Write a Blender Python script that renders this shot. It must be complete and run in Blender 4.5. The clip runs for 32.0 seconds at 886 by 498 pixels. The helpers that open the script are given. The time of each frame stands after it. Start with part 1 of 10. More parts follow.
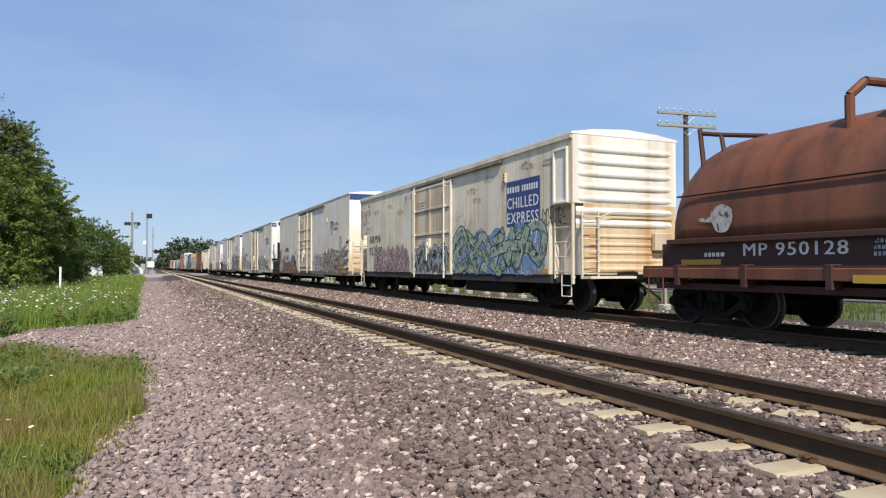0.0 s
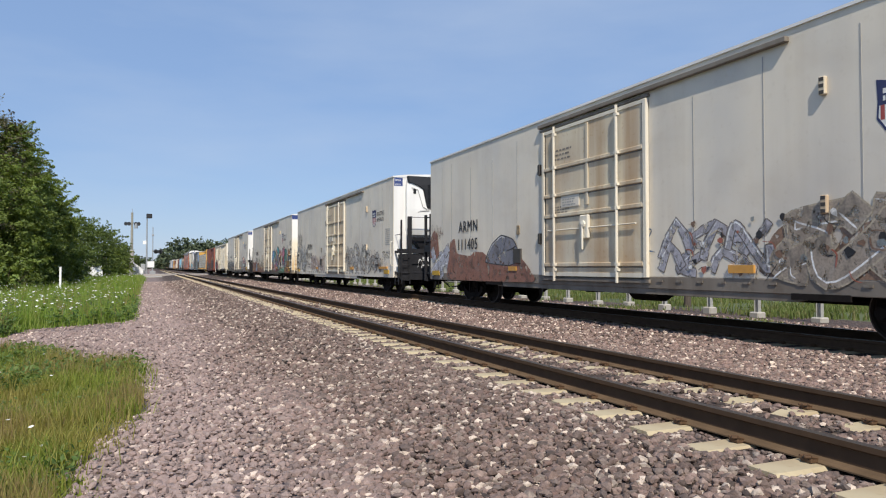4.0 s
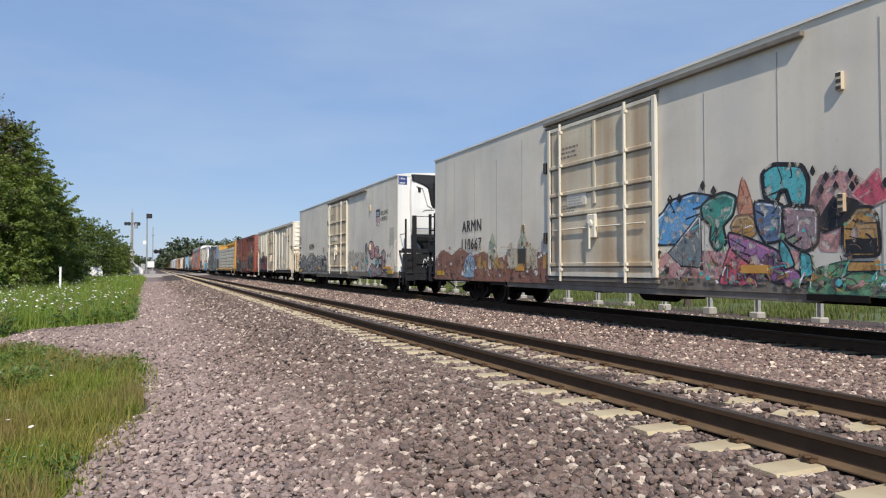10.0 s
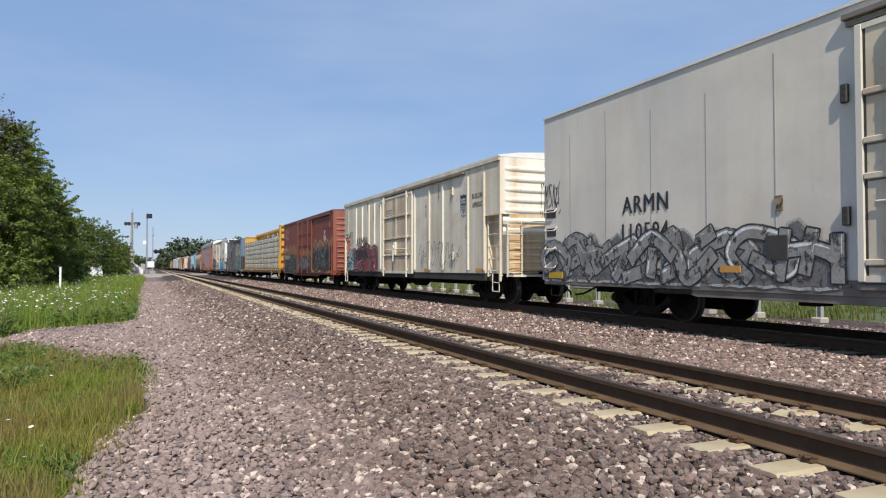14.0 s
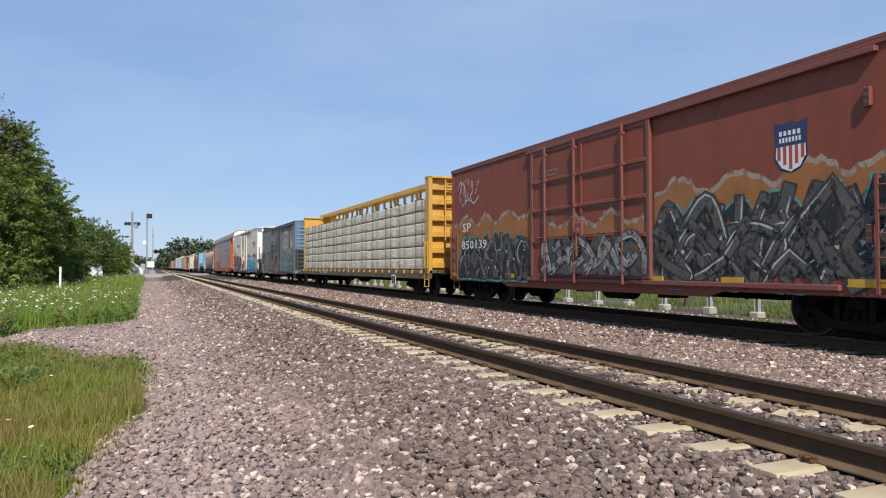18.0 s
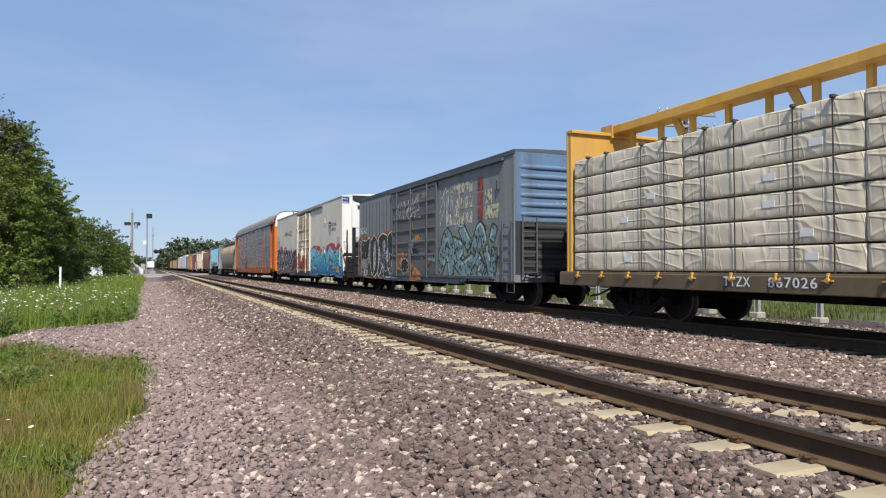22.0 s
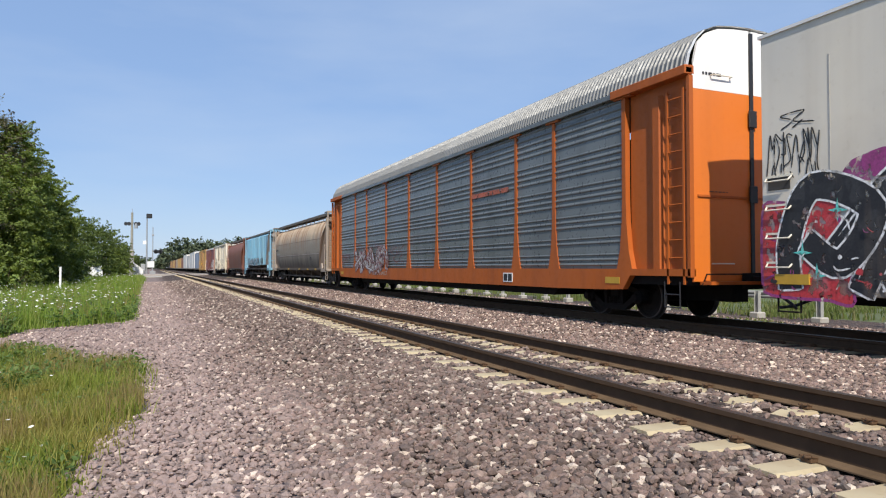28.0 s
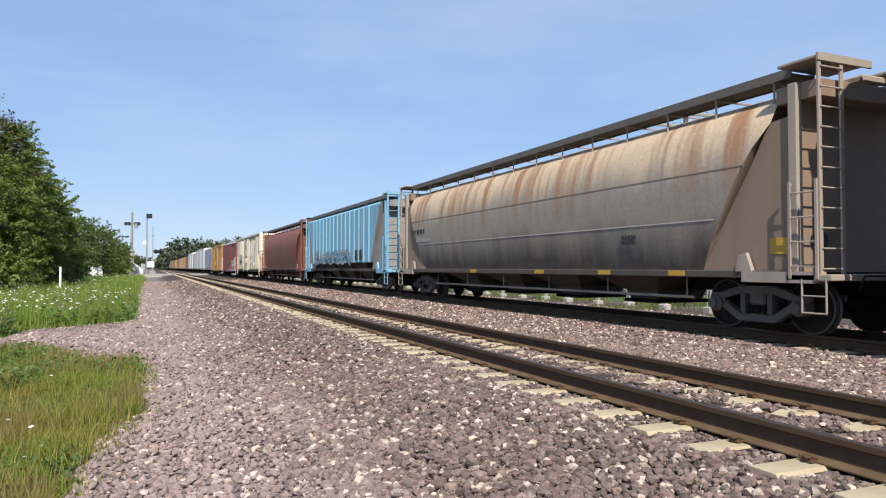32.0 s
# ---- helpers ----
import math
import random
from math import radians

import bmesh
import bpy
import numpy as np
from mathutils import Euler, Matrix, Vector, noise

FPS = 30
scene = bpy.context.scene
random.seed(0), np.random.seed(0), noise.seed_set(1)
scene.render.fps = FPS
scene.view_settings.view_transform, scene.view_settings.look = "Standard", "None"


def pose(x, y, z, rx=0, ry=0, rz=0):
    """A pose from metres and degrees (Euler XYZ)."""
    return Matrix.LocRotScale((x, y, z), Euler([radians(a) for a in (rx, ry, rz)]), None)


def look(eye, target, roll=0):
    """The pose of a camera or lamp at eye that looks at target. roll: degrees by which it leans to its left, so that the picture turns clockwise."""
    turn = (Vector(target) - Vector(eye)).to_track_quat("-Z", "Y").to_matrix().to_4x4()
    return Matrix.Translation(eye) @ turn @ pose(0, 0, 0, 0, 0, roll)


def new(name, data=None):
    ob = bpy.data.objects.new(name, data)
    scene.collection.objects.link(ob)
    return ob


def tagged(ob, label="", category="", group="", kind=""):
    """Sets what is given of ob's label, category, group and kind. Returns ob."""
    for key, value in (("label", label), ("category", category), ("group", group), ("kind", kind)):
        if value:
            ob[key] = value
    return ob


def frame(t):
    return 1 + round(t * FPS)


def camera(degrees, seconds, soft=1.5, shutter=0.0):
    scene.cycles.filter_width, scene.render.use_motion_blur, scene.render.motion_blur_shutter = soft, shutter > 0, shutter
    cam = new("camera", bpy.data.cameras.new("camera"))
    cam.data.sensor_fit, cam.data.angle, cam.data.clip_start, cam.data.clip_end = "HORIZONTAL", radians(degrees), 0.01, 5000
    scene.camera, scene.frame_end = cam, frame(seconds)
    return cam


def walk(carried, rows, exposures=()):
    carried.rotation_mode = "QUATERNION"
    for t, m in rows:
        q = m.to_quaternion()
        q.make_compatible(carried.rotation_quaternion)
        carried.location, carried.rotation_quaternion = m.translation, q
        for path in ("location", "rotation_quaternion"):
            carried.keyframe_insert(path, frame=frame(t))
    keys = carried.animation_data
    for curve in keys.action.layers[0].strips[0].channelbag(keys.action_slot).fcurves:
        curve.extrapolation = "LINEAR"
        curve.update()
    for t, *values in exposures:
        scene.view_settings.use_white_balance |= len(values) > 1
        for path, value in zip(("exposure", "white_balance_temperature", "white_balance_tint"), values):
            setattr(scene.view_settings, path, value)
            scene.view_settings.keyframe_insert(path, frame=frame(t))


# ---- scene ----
# World: y runs along the two tracks, away from the viewer; x to the right; z = 0 at the top of the rails.
cam = camera(66.3, 32.0, soft=1.15)
EYE = (0.0, 0.0, 1.126)
STAND = look(EYE, (EYE[0] + 39.450, EYE[1] + 91.849, EYE[2] + 2.741))
walk(cam, [(0.0, STAND), (32.0, STAND)], exposures=[(0.0, 0.22), (1.0, 0.16), (6.0, 0.15), (9.0, 0.14), (14.0, 0.15), (17.0, 0.16), (18.0, 0.25), (19.0, 0.34), (20.0, 0.27), (22.0, 0.19), (25.0, 0.31), (28.0, 0.29), (29.0, 0.38), (32.0, 0.41)])

# ---- light ----
SUN_TO = Vector((-0.48, -1.60, 1.80)).normalized()
world = bpy.data.worlds.new("world")
scene.world = world
world.use_nodes = True
wn = world.node_tree.nodes
wl = world.node_tree.links
sky = wn.new("ShaderNodeTexSky")
sky.sky_type = "NISHITA"
sky.sun_disc = False
sky.sun_elevation = math.asin(SUN_TO.z)
sky.sun_rotation = math.atan2(SUN_TO.x, SUN_TO.y)
sky.air_density = 1.0
sky.dust_density = 0.2
sky.ozone_density = 2.5
# hazy summer blue over the clear-sky gradient, with thin streaks of high cloud
haze = wn.new("ShaderNodeMix")
haze.data_type = "RGBA"
haze.inputs[0].default_value = 0.70
haze.inputs[7].default_value = (2.01, 3.09, 5.30, 1.0)
wl.new(sky.outputs[0], haze.inputs[6])
cl_co = wn.new("ShaderNodeTexCoord")
cl_map = wn.new("ShaderNodeMapping")
cl_map.inputs["Scale"].default_value = (1.2, 1.0, 5.0)
cl_map.inputs["Rotation"].default_value = (0.0, 0.35, 0.4)
wl.new(cl_co.outputs["Generated"], cl_map.inputs["Vector"])
cl = wn.new("ShaderNodeTexNoise")
cl.inputs["Scale"].default_value = 2.2
cl.inputs["Detail"].default_value = 6.0
wl.new(cl_map.outputs[0], cl.inputs["Vector"])
cl_r = wn.new("ShaderNodeMapRange")
cl_r.inputs["From Min"].default_value = 0.42
cl_r.inputs["From Max"].default_value = 0.85
cl_r.inputs["To Max"].default_value = 0.40
wl.new(cl.outputs[0], cl_r.inputs[0])
cloudy = wn.new("ShaderNodeMix")
cloudy.data_type = "RGBA"
cloudy.inputs[7].default_value = (4.2, 4.9, 6.0, 1.0)
wl.new(cl_r.outputs[0], cloudy.inputs[0])
wl.new(haze.outputs[2], cloudy.inputs[6])
wn["Background"].inputs["Strength"].default_value = 0.12
wl.new(cloudy.outputs[2], wn["Background"].inputs["Color"])
sun = new("sun", bpy.data.lights.new("sun", "SUN"))
sun.data.energy = 4.6
sun.data.angle = radians(0.53)
sun.data.color = (1.0, 0.92, 0.80)
sun.matrix_world = look(SUN_TO * 50, (0, 0, 0))

# ---- materials ----
def nodes_of(name):
    m = bpy.data.materials.new(name)
    m.use_nodes = True
    nt = m.node_tree
    return m, nt, nt.nodes["Principled BSDF"]


def rgba(c):
    return (c[0], c[1], c[2], 1.0)


def noise_node(nt, scale, detail=4.0, stretch=(1, 1, 1), coord="Object"):
    tc = nt.nodes.new("ShaderNodeTexCoord")
    mp = nt.nodes.new("ShaderNodeMapping")
    mp.inputs["Scale"].default_value = stretch
    nt.links.new(tc.outputs[coord], mp.inputs["Vector"])
    n = nt.nodes.new("ShaderNodeTexNoise")
    n.inputs["Scale"].default_value = scale
    n.inputs["Detail"].default_value = detail
    nt.links.new(mp.outputs[0], n.inputs["Vector"])
    return n


def ramp(nt, src, stops):
    r = nt.nodes.new("ShaderNodeValToRGB")
    el = r.color_ramp.elements
    while len(el) < len(stops):
        el.new(0.5)
    for e, (p, c) in zip(el, stops):
        e.position = p
        e.color = rgba(c) if not isinstance(c, (int, float)) else (c, c, c, 1.0)
    nt.links.new(src, r.inputs[0])
    return r


def mix(nt, fac, a, b, mode="MIX"):
    m = nt.nodes.new("ShaderNodeMix")
    m.data_type = "RGBA"
    m.blend_type = mode
    ins = {"f": m.inputs[0], "a": m.inputs[6], "b": m.inputs[7]}
    for key, v in (("f", fac), ("a", a), ("b", b)):
        if isinstance(v, bpy.types.NodeSocket):
            nt.links.new(v, ins[key])
        elif key == "f":
            ins[key].default_value = v
        else:
            ins[key].default_value = rgba(v)
    return m.outputs[2]


def bump(nt, bsdf, height, strength=0.3, dist=0.01):
    b = nt.nodes.new("ShaderNodeBump")
    b.inputs["Strength"].default_value = strength
    b.inputs["Distance"].default_value = dist
    nt.links.new(height, b.inputs["Height"])
    nt.links.new(b.outputs[0], bsdf.inputs["Normal"])


def paint(name, col, stain=(0.16, 0.10, 0.06), amount=0.5, streak=True, rough=0.55, metal=0.0, fade=0.25, level=0.55, uneven=0.2, blotch=0.0):
    """Weathered paint: faded in broad patches, stained in vertical runs and small spots."""
    m, nt, b = nodes_of(name)
    big = noise_node(nt, 0.55, 3.0, (1, 1, 0.6))
    pale = tuple(min(1, c * (1 - fade) + 0.62 * fade * max(col) + 0.0) for c in col)
    base = mix(nt, ramp(nt, big.outputs[0], [(0.35, 0.0), (0.68, 1.0)]).outputs[0], col, pale)
    run = noise_node(nt, 1.0, 6.0, (2.4, 2.4, 0.12) if streak else (1.2, 1.2, 1.2))
    soft = ramp(nt, run.outputs[0], [(level - 0.1, 0.0), (level + 0.22, 1.0)])
    s = mix(nt, 1.0, soft.outputs[0], (amount, amount, amount), "MULTIPLY")
    base = mix(nt, s, base, stain)
    if blotch:
        cloud = noise_node(nt, 0.9, 6.0, (1, 0.7, 1))
        cloud.inputs["Distortion"].default_value = 0.5
        smudge = ramp(nt, cloud.outputs[0], [(0.46, 0.0), (0.70, 1.0)])
        base = mix(nt, mix(nt, 1.0, smudge.outputs[0], (blotch,) * 3, "MULTIPLY"), base, stain)
    fine = noise_node(nt, 9.0, 8.0)
    spot = ramp(nt, fine.outputs[0], [(0.60, 0.0), (0.74, 1.0)])
    s2 = mix(nt, 1.0, spot.outputs[0], (amount * 0.55,) * 3, "MULTIPLY")
    base = mix(nt, s2, base, stain)
    nt.links.new(base, b.inputs["Base Color"])
    r = nt.nodes.new("ShaderNodeMapRange")
    r.inputs["To Min"].default_value = rough - 0.12
    r.inputs["To Max"].default_value = min(1.0, rough + 0.25)
    nt.links.new(fine.outputs[0], r.inputs[0])
    nt.links.new(r.outputs[0], b.inputs["Roughness"])
    b.inputs["Metallic"].default_value = metal
    wave = noise_node(nt, 1.6, 3.0, (1, 0.6, 0.6))
    add = nt.nodes.new("ShaderNodeMath")
    add.operation = "MULTIPLY_ADD"
    add.inputs[1].default_value = 0.06
    nt.links.new(fine.outputs[0], add.inputs[0])
    nt.links.new(wave.outputs[0], add.inputs[2])
    bump(nt, b, add.outputs[0], uneven, 0.02)
    return m


def plain(name, col, rough=0.6, metal=0.0, vary=0.25, scale=6.0, bumpy=0.15):
    m, nt, b = nodes_of(name)
    n = noise_node(nt, scale, 5.0)
    lo = tuple(c * (1 - vary) for c in col)
    hi = tuple(min(1, c * (1 + vary)) for c in col)
    nt.links.new(mix(nt, n.outputs[0], lo, hi), b.inputs["Base Color"])
    b.inputs["Roughness"].default_value = rough
    b.inputs["Metallic"].default_value = metal
    if bumpy:
        bump(nt, b, n.outputs[0], bumpy, 0.01)
    return m


def dusty(nt, col):
    """Paler, pinker dust where people and vehicles go along the path beside the ballast."""
    tc = nt.nodes.new("ShaderNodeTexCoord")
    sep = nt.nodes.new("ShaderNodeSeparateXYZ")
    nt.links.new(tc.outputs["Object"], sep.inputs[0])
    n = noise_node(nt, 0.9, 4.0)
    add = nt.nodes.new("ShaderNodeMath")
    add.operation = "MULTIPLY_ADD"
    add.inputs[1].default_value = 1.6
    nt.links.new(n.outputs[0], add.inputs[0])
    nt.links.new(sep.outputs[0], add.inputs[2])
    mr = nt.nodes.new("ShaderNodeMapRange")
    mr.inputs[1].default_value = 1.3
    mr.inputs[2].default_value = 2.7
    nt.links.new(add.outputs[0], mr.inputs[0])
    k = ramp(nt, mr.outputs[0], [(0.0, 1.0), (1.0, 0.0)])
    half = mix(nt, 1.0, k.outputs[0], (0.40, 0.40, 0.40), "MULTIPLY")
    # grey-brown brake dust on the shoulder and between the rails of the near track
    near = nt.nodes.new("ShaderNodeMapRange")
    near.inputs[1].default_value = 1.6
    near.inputs[2].default_value = 3.2
    nt.links.new(add.outputs[0], near.inputs[0])
    off = nt.nodes.new("ShaderNodeMapRange")
    off.inputs[1].default_value = 6.9
    off.inputs[2].default_value = 8.0
    nt.links.new(add.outputs[0], off.inputs[0])
    belt = mix(nt, off.outputs[0], near.outputs[0], (0.0, 0.0, 0.0))
    col = mix(nt, belt, col, mix(nt, 1.0, col, (0.80, 0.82, 0.82), "MULTIPLY"))
    return mix(nt, half, col, (0.375, 0.298, 0.284))


def scattered(name, cols, rough=0.9, leafy=0.0, scale=30.0, path=False, patch=None, spread=(0.72, 1.12)):
    """Many small pieces in one mesh, each with its own shade. patch: a second colour that takes over in broad patches."""
    m, nt, b = nodes_of(name)
    g = nt.nodes.new("ShaderNodeNewGeometry")
    stops = [(i / max(1, len(cols) - 1), c) for i, c in enumerate(cols)]
    r = ramp(nt, g.outputs["Random Per Island"], stops)
    n = noise_node(nt, scale, 4.0)
    k = ramp(nt, n.outputs[0], [(0.3, spread[0]), (0.7, spread[1])])
    col = mix(nt, 1.0, r.outputs[0], k.outputs[0], "MULTIPLY")
    if patch:
        tint = mix(nt, 1.0, patch, ramp(nt, g.outputs["Random Per Island"], [(0.0, 0.6), (1.0, 1.3)]).outputs[0], "MULTIPLY")
        broad = noise_node(nt, 0.55, 3.0)
        col = mix(nt, ramp(nt, broad.outputs[0], [(0.44, 0.0), (0.60, 0.8)]).outputs[0], col, tint)
    if path:
        # fine grain on the split faces
        chip = noise_node(nt, 90.0, 3.0)
        col = mix(nt, 1.0, col, ramp(nt, chip.outputs[0], [(0.36, 0.84), (0.64, 1.14)]).outputs[0], "MULTIPLY")
        col = dusty(nt, col)
        bump(nt, b, chip.outputs[0], 0.25, 0.01)
    nt.links.new(col, b.inputs["Base Color"])
    b.inputs["Roughness"].default_value = rough
    if leafy:
        # thin leaves let part of the light through
        t = nt.nodes.new("ShaderNodeBsdfTranslucent")
        warm = mix(nt, 1.0, col, (1.35, 1.25, 0.55), "MULTIPLY")
        nt.links.new(warm, t.inputs["Color"])
        ms = nt.nodes.new("ShaderNodeMixShader")
        ms.inputs[0].default_value = leafy
        nt.links.new(b.outputs[0], ms.inputs[1])
        nt.links.new(t.outputs[0], ms.inputs[2])
        nt.links.new(ms.outputs[0], nt.nodes["Material Output"].inputs["Surface"])
    return m


STONE_COLS = [(0.067, 0.049, 0.043), (0.165, 0.114, 0.095), (0.271, 0.183, 0.154), (0.108, 0.08, 0.072), (0.352, 0.251, 0.211), (0.187, 0.13, 0.113),
              (0.195, 0.123, 0.102), (0.271, 0.201, 0.171), (0.137, 0.103, 0.091), (0.778, 0.632, 0.522), (0.121, 0.084, 0.072), (0.296, 0.199, 0.17), (0.217, 0.163, 0.143)]


def gravel_mat():
    m, nt, b = nodes_of("ballast_gravel_gap_shade")
    tc = nt.nodes.new("ShaderNodeTexCoord")
    v = nt.nodes.new("ShaderNodeTexVoronoi")
    v.inputs["Scale"].default_value = 23.0
    nt.links.new(tc.outputs["Object"], v.inputs["Vector"])
    sep = nt.nodes.new("ShaderNodeSeparateColor")
    nt.links.new(v.outputs["Color"], sep.inputs[0])
    r = ramp(nt, sep.outputs[0], [(i / (len(STONE_COLS) - 1), c) for i, c in enumerate(STONE_COLS)])
    # cells darken towards their edges: shade between stones, painted in
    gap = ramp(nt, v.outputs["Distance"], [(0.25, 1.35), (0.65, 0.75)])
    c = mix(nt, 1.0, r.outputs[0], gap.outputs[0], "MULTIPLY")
    big = noise_node(nt, 0.35, 4.0)
    k = ramp(nt, big.outputs[0], [(0.35, (0.88, 0.86, 0.88)), (0.65, (1.12, 1.07, 1.04))])
    c = mix(nt, 1.0, c, k.outputs[0], "MULTIPLY")
    # bed darkened overall to paint the shade in gaps under the loose stones
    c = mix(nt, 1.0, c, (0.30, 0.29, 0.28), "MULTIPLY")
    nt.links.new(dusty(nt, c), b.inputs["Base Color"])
    b.inputs["Roughness"].default_value = 0.95
    inv = nt.nodes.new("ShaderNodeMath")
    inv.operation = "SUBTRACT"
    inv.inputs[0].default_value = 1.0
    nt.links.new(v.outputs["Distance"], inv.inputs[1])
    bump(nt, b, inv.outputs[0], 0.9, 0.03)
    return m


M = {}
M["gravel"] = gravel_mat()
M["stones"] = scattered("ballast_stones", STONE_COLS, 0.92, path=True)
M["soil"] = plain("grassy_soil", (0.10, 0.105, 0.035), 0.95, 0, 0.5, 1.3, 0.4)
M["meadow"] = plain("meadow", (0.078, 0.095, 0.032), 0.95, 0, 0.45, 0.35, 0.4)
M["rail_side"] = plain("rusty_rail_web", (0.125, 0.083, 0.05), 0.8, 0.05, 0.45, 5.0)
M["rail_head"] = plain("dark_rail_head", (0.078, 0.05, 0.032), 0.9, 0.0, 0.3, 8.0)
for rusty in ("rail_head", "rail_side"):
    M[rusty].node_tree.nodes["Principled BSDF"].inputs["Specular IOR Level"].default_value = 0.12
M["rail_top"] = plain("worn_rail_top", (0.06, 0.048, 0.04), 0.5, 0.3, 0.2, 8.0)
M["tie"] = paint("concrete_tie", (0.46, 0.385, 0.245), (0.27, 0.18, 0.09), 0.7, False, 0.9, level=0.5)
M["clip"] = plain("rusty_clip", (0.10, 0.055, 0.028), 0.85, 0.2, 0.4, 20)
M["steel_dark"] = plain("grimy_running_gear", (0.013, 0.011, 0.010), 0.85, 0.0, 0.5, 7.0)
M["gear_grey"] = plain("dusty_truck_casting", (0.105, 0.094, 0.084), 0.85, 0.0, 0.4, 6.0)
M["wheel"] = plain("wheel_steel", (0.022, 0.018, 0.015), 0.8, 0.1, 0.4, 6.0)
M["tread"] = plain("worn_wheel_tread", (0.10, 0.09, 0.085), 0.5, 0.6, 0.2, 6.0)
for grimy in ("steel_dark", "wheel"):
    M[grimy].node_tree.nodes["Principled BSDF"].inputs["Specular IOR Level"].default_value = 0.15
M["black"] = plain("black_paint", (0.018, 0.018, 0.02), 0.5, 0, 0.3)
M["white_mark"] = plain("white_lettering", (0.72, 0.72, 0.7), 0.6, 0, 0.12)
M["black_mark"] = plain("black_lettering", (0.03, 0.03, 0.035), 0.6, 0, 0.2)
M["yellow_mark"] = plain("yellow_reflector", (0.48, 0.29, 0.03), 0.5, 0, 0.2)
M["orange_mark"] = plain("orange_reflector", (0.55, 0.28, 0.06), 0.5, 0, 0.2)
M["blue_mark"] = plain("blue_panel", (0.03, 0.055, 0.19), 0.5, 0, 0.2)


# ---- mesh building ----
class Shape:
    """Collects vertices and faces of one mesh."""

    def __init__(self):
        self.v, self.f, self.m = [], [], []

    def add(self, verts, faces, k=0):
        o = len(self.v)
        self.v += [tuple(p) for p in verts]
        self.f += [tuple(i + o for i in q) for q in faces]
        self.m += [k] * len(faces)
        return self

    def box(self, x0, x1, y0, y1, z0, z1, k=0, c=0.0):
        """A box; c: width of the chamfer along its edges."""
        x0, x1 = min(x0, x1), max(x0, x1)
        y0, y1 = min(y0, y1), max(y0, y1)
        z0, z1 = min(z0, z1), max(z0, z1)
        if c <= 0:
            v = [(x, y, z) for z in (z0, z1) for y in (y0, y1) for x in (x0, x1)]
            return self.add(v, [(0, 2, 3, 1), (4, 5, 7, 6), (0, 1, 5, 4), (2, 6, 7, 3), (0, 4, 6, 2), (1, 3, 7, 5)], k)
        c = min(c, (x1 - x0) / 2.01, (y1 - y0) / 2.01, (z1 - z0) / 2.01)
        bm = bmesh.new()
        bmesh.ops.create_cube(bm, size=1.0)
        bmesh.ops.scale(bm, vec=(x1 - x0, y1 - y0, z1 - z0), verts=bm.verts)
        bmesh.ops.translate(bm, vec=((x0 + x1) / 2, (y0 + y1) / 2, (z0 + z1) / 2), verts=bm.verts)
        bmesh.ops.bevel(bm, geom=bm.edges[:], offset=c, segments=1, affect="EDGES", profile=0.5)
        return self.bm(bm, k)

    def bm(self, bm, k=0):
        bm.verts.index_update()
        self.add([v.co[:] for v in bm.verts], [[v.index for v in f.verts] for f in bm.faces], k)
        bm.free()
        return self

    def prism(self, outline, y0, y1, k=0, axis="y"):
        """A closed outline, drawn in the two other axes, pulled along one axis."""
        n = len(outline)

        def at(p, s):
            return {"y": (p[0], s, p[1]), "x": (s, p[0], p[1]), "z": (p[0], p[1], s)}[axis]
        v = [at(p, y0) for p in outline] + [at(p, y1) for p in outline]
        f = [tuple(range(n)), tuple(range(2 * n - 1, n - 1, -1))]
        f += [(i, i + n, (i + 1) % n + n, (i + 1) % n) for i in range(n)]
        return self.add(v, f, k)

    def rod(self, a, b, r, n=8, k=0, r2=None):
        a, b = Vector(a), Vector(b)
        q = (b - a).to_track_quat("Z", "Y")
        r2 = r if r2 is None else r2
        v = []
        for p, rr in ((a, r), (b, r2)):
            v += [p + q @ Vector((rr * math.cos(2 * math.pi * i / n), rr * math.sin(2 * math.pi * i / n), 0)) for i in range(n)]
        f = [(i, (i + 1) % n, (i + 1) % n + n, i + n) for i in range(n)] + [tuple(range(n - 1, -1, -1)), tuple(range(n, 2 * n))]
        return self.add(v, f, k)

    def pipe(self, pts, r, n=7, k=0):
        for a, b in zip(pts, pts[1:]):
            self.rod(a, b, r, n, k)
        return self

    def lathe(self, profile, c, axis="x", n=24, k=0):
        """Turns (radius, offset) pairs about an axis through c."""
        v, f = [], []
        for r, o in profile:
            for i in range(n):
                a = 2 * math.pi * i / n
                p = {"x": (o, r * math.cos(a), r * math.sin(a)), "y": (r * math.cos(a), o, r * math.sin(a)),
                     "z": (r * math.cos(a), r * math.sin(a), o)}[axis]
                v.append((c[0] + p[0], c[1] + p[1], c[2] + p[2]))
        for j in range(len(profile) - 1):
            for i in range(n):
                i2 = (i + 1) % n
                f.append((j * n + i, j * n + i2, (j + 1) * n + i2, (j + 1) * n + i))
        return self.add(v, f, k)

    def sweep(self, rings, k=0, close=True, caps=True):
        """Skins equal rings of points one after another."""
        n = len(rings[0])
        v = [p for r in rings for p in r]
        f = []
        for j in range(len(rings) - 1):
            for i in range(n if close else n - 1):
                i2 = (i + 1) % n
                f.append((j * n + i, j * n + i2, (j + 1) * n + i2, (j + 1) * n + i))
        if caps and close:
            f += [tuple(range(n - 1, -1, -1)), tuple(range((len(rings) - 1) * n, len(rings) * n))]
        return self.add(v, f, k)

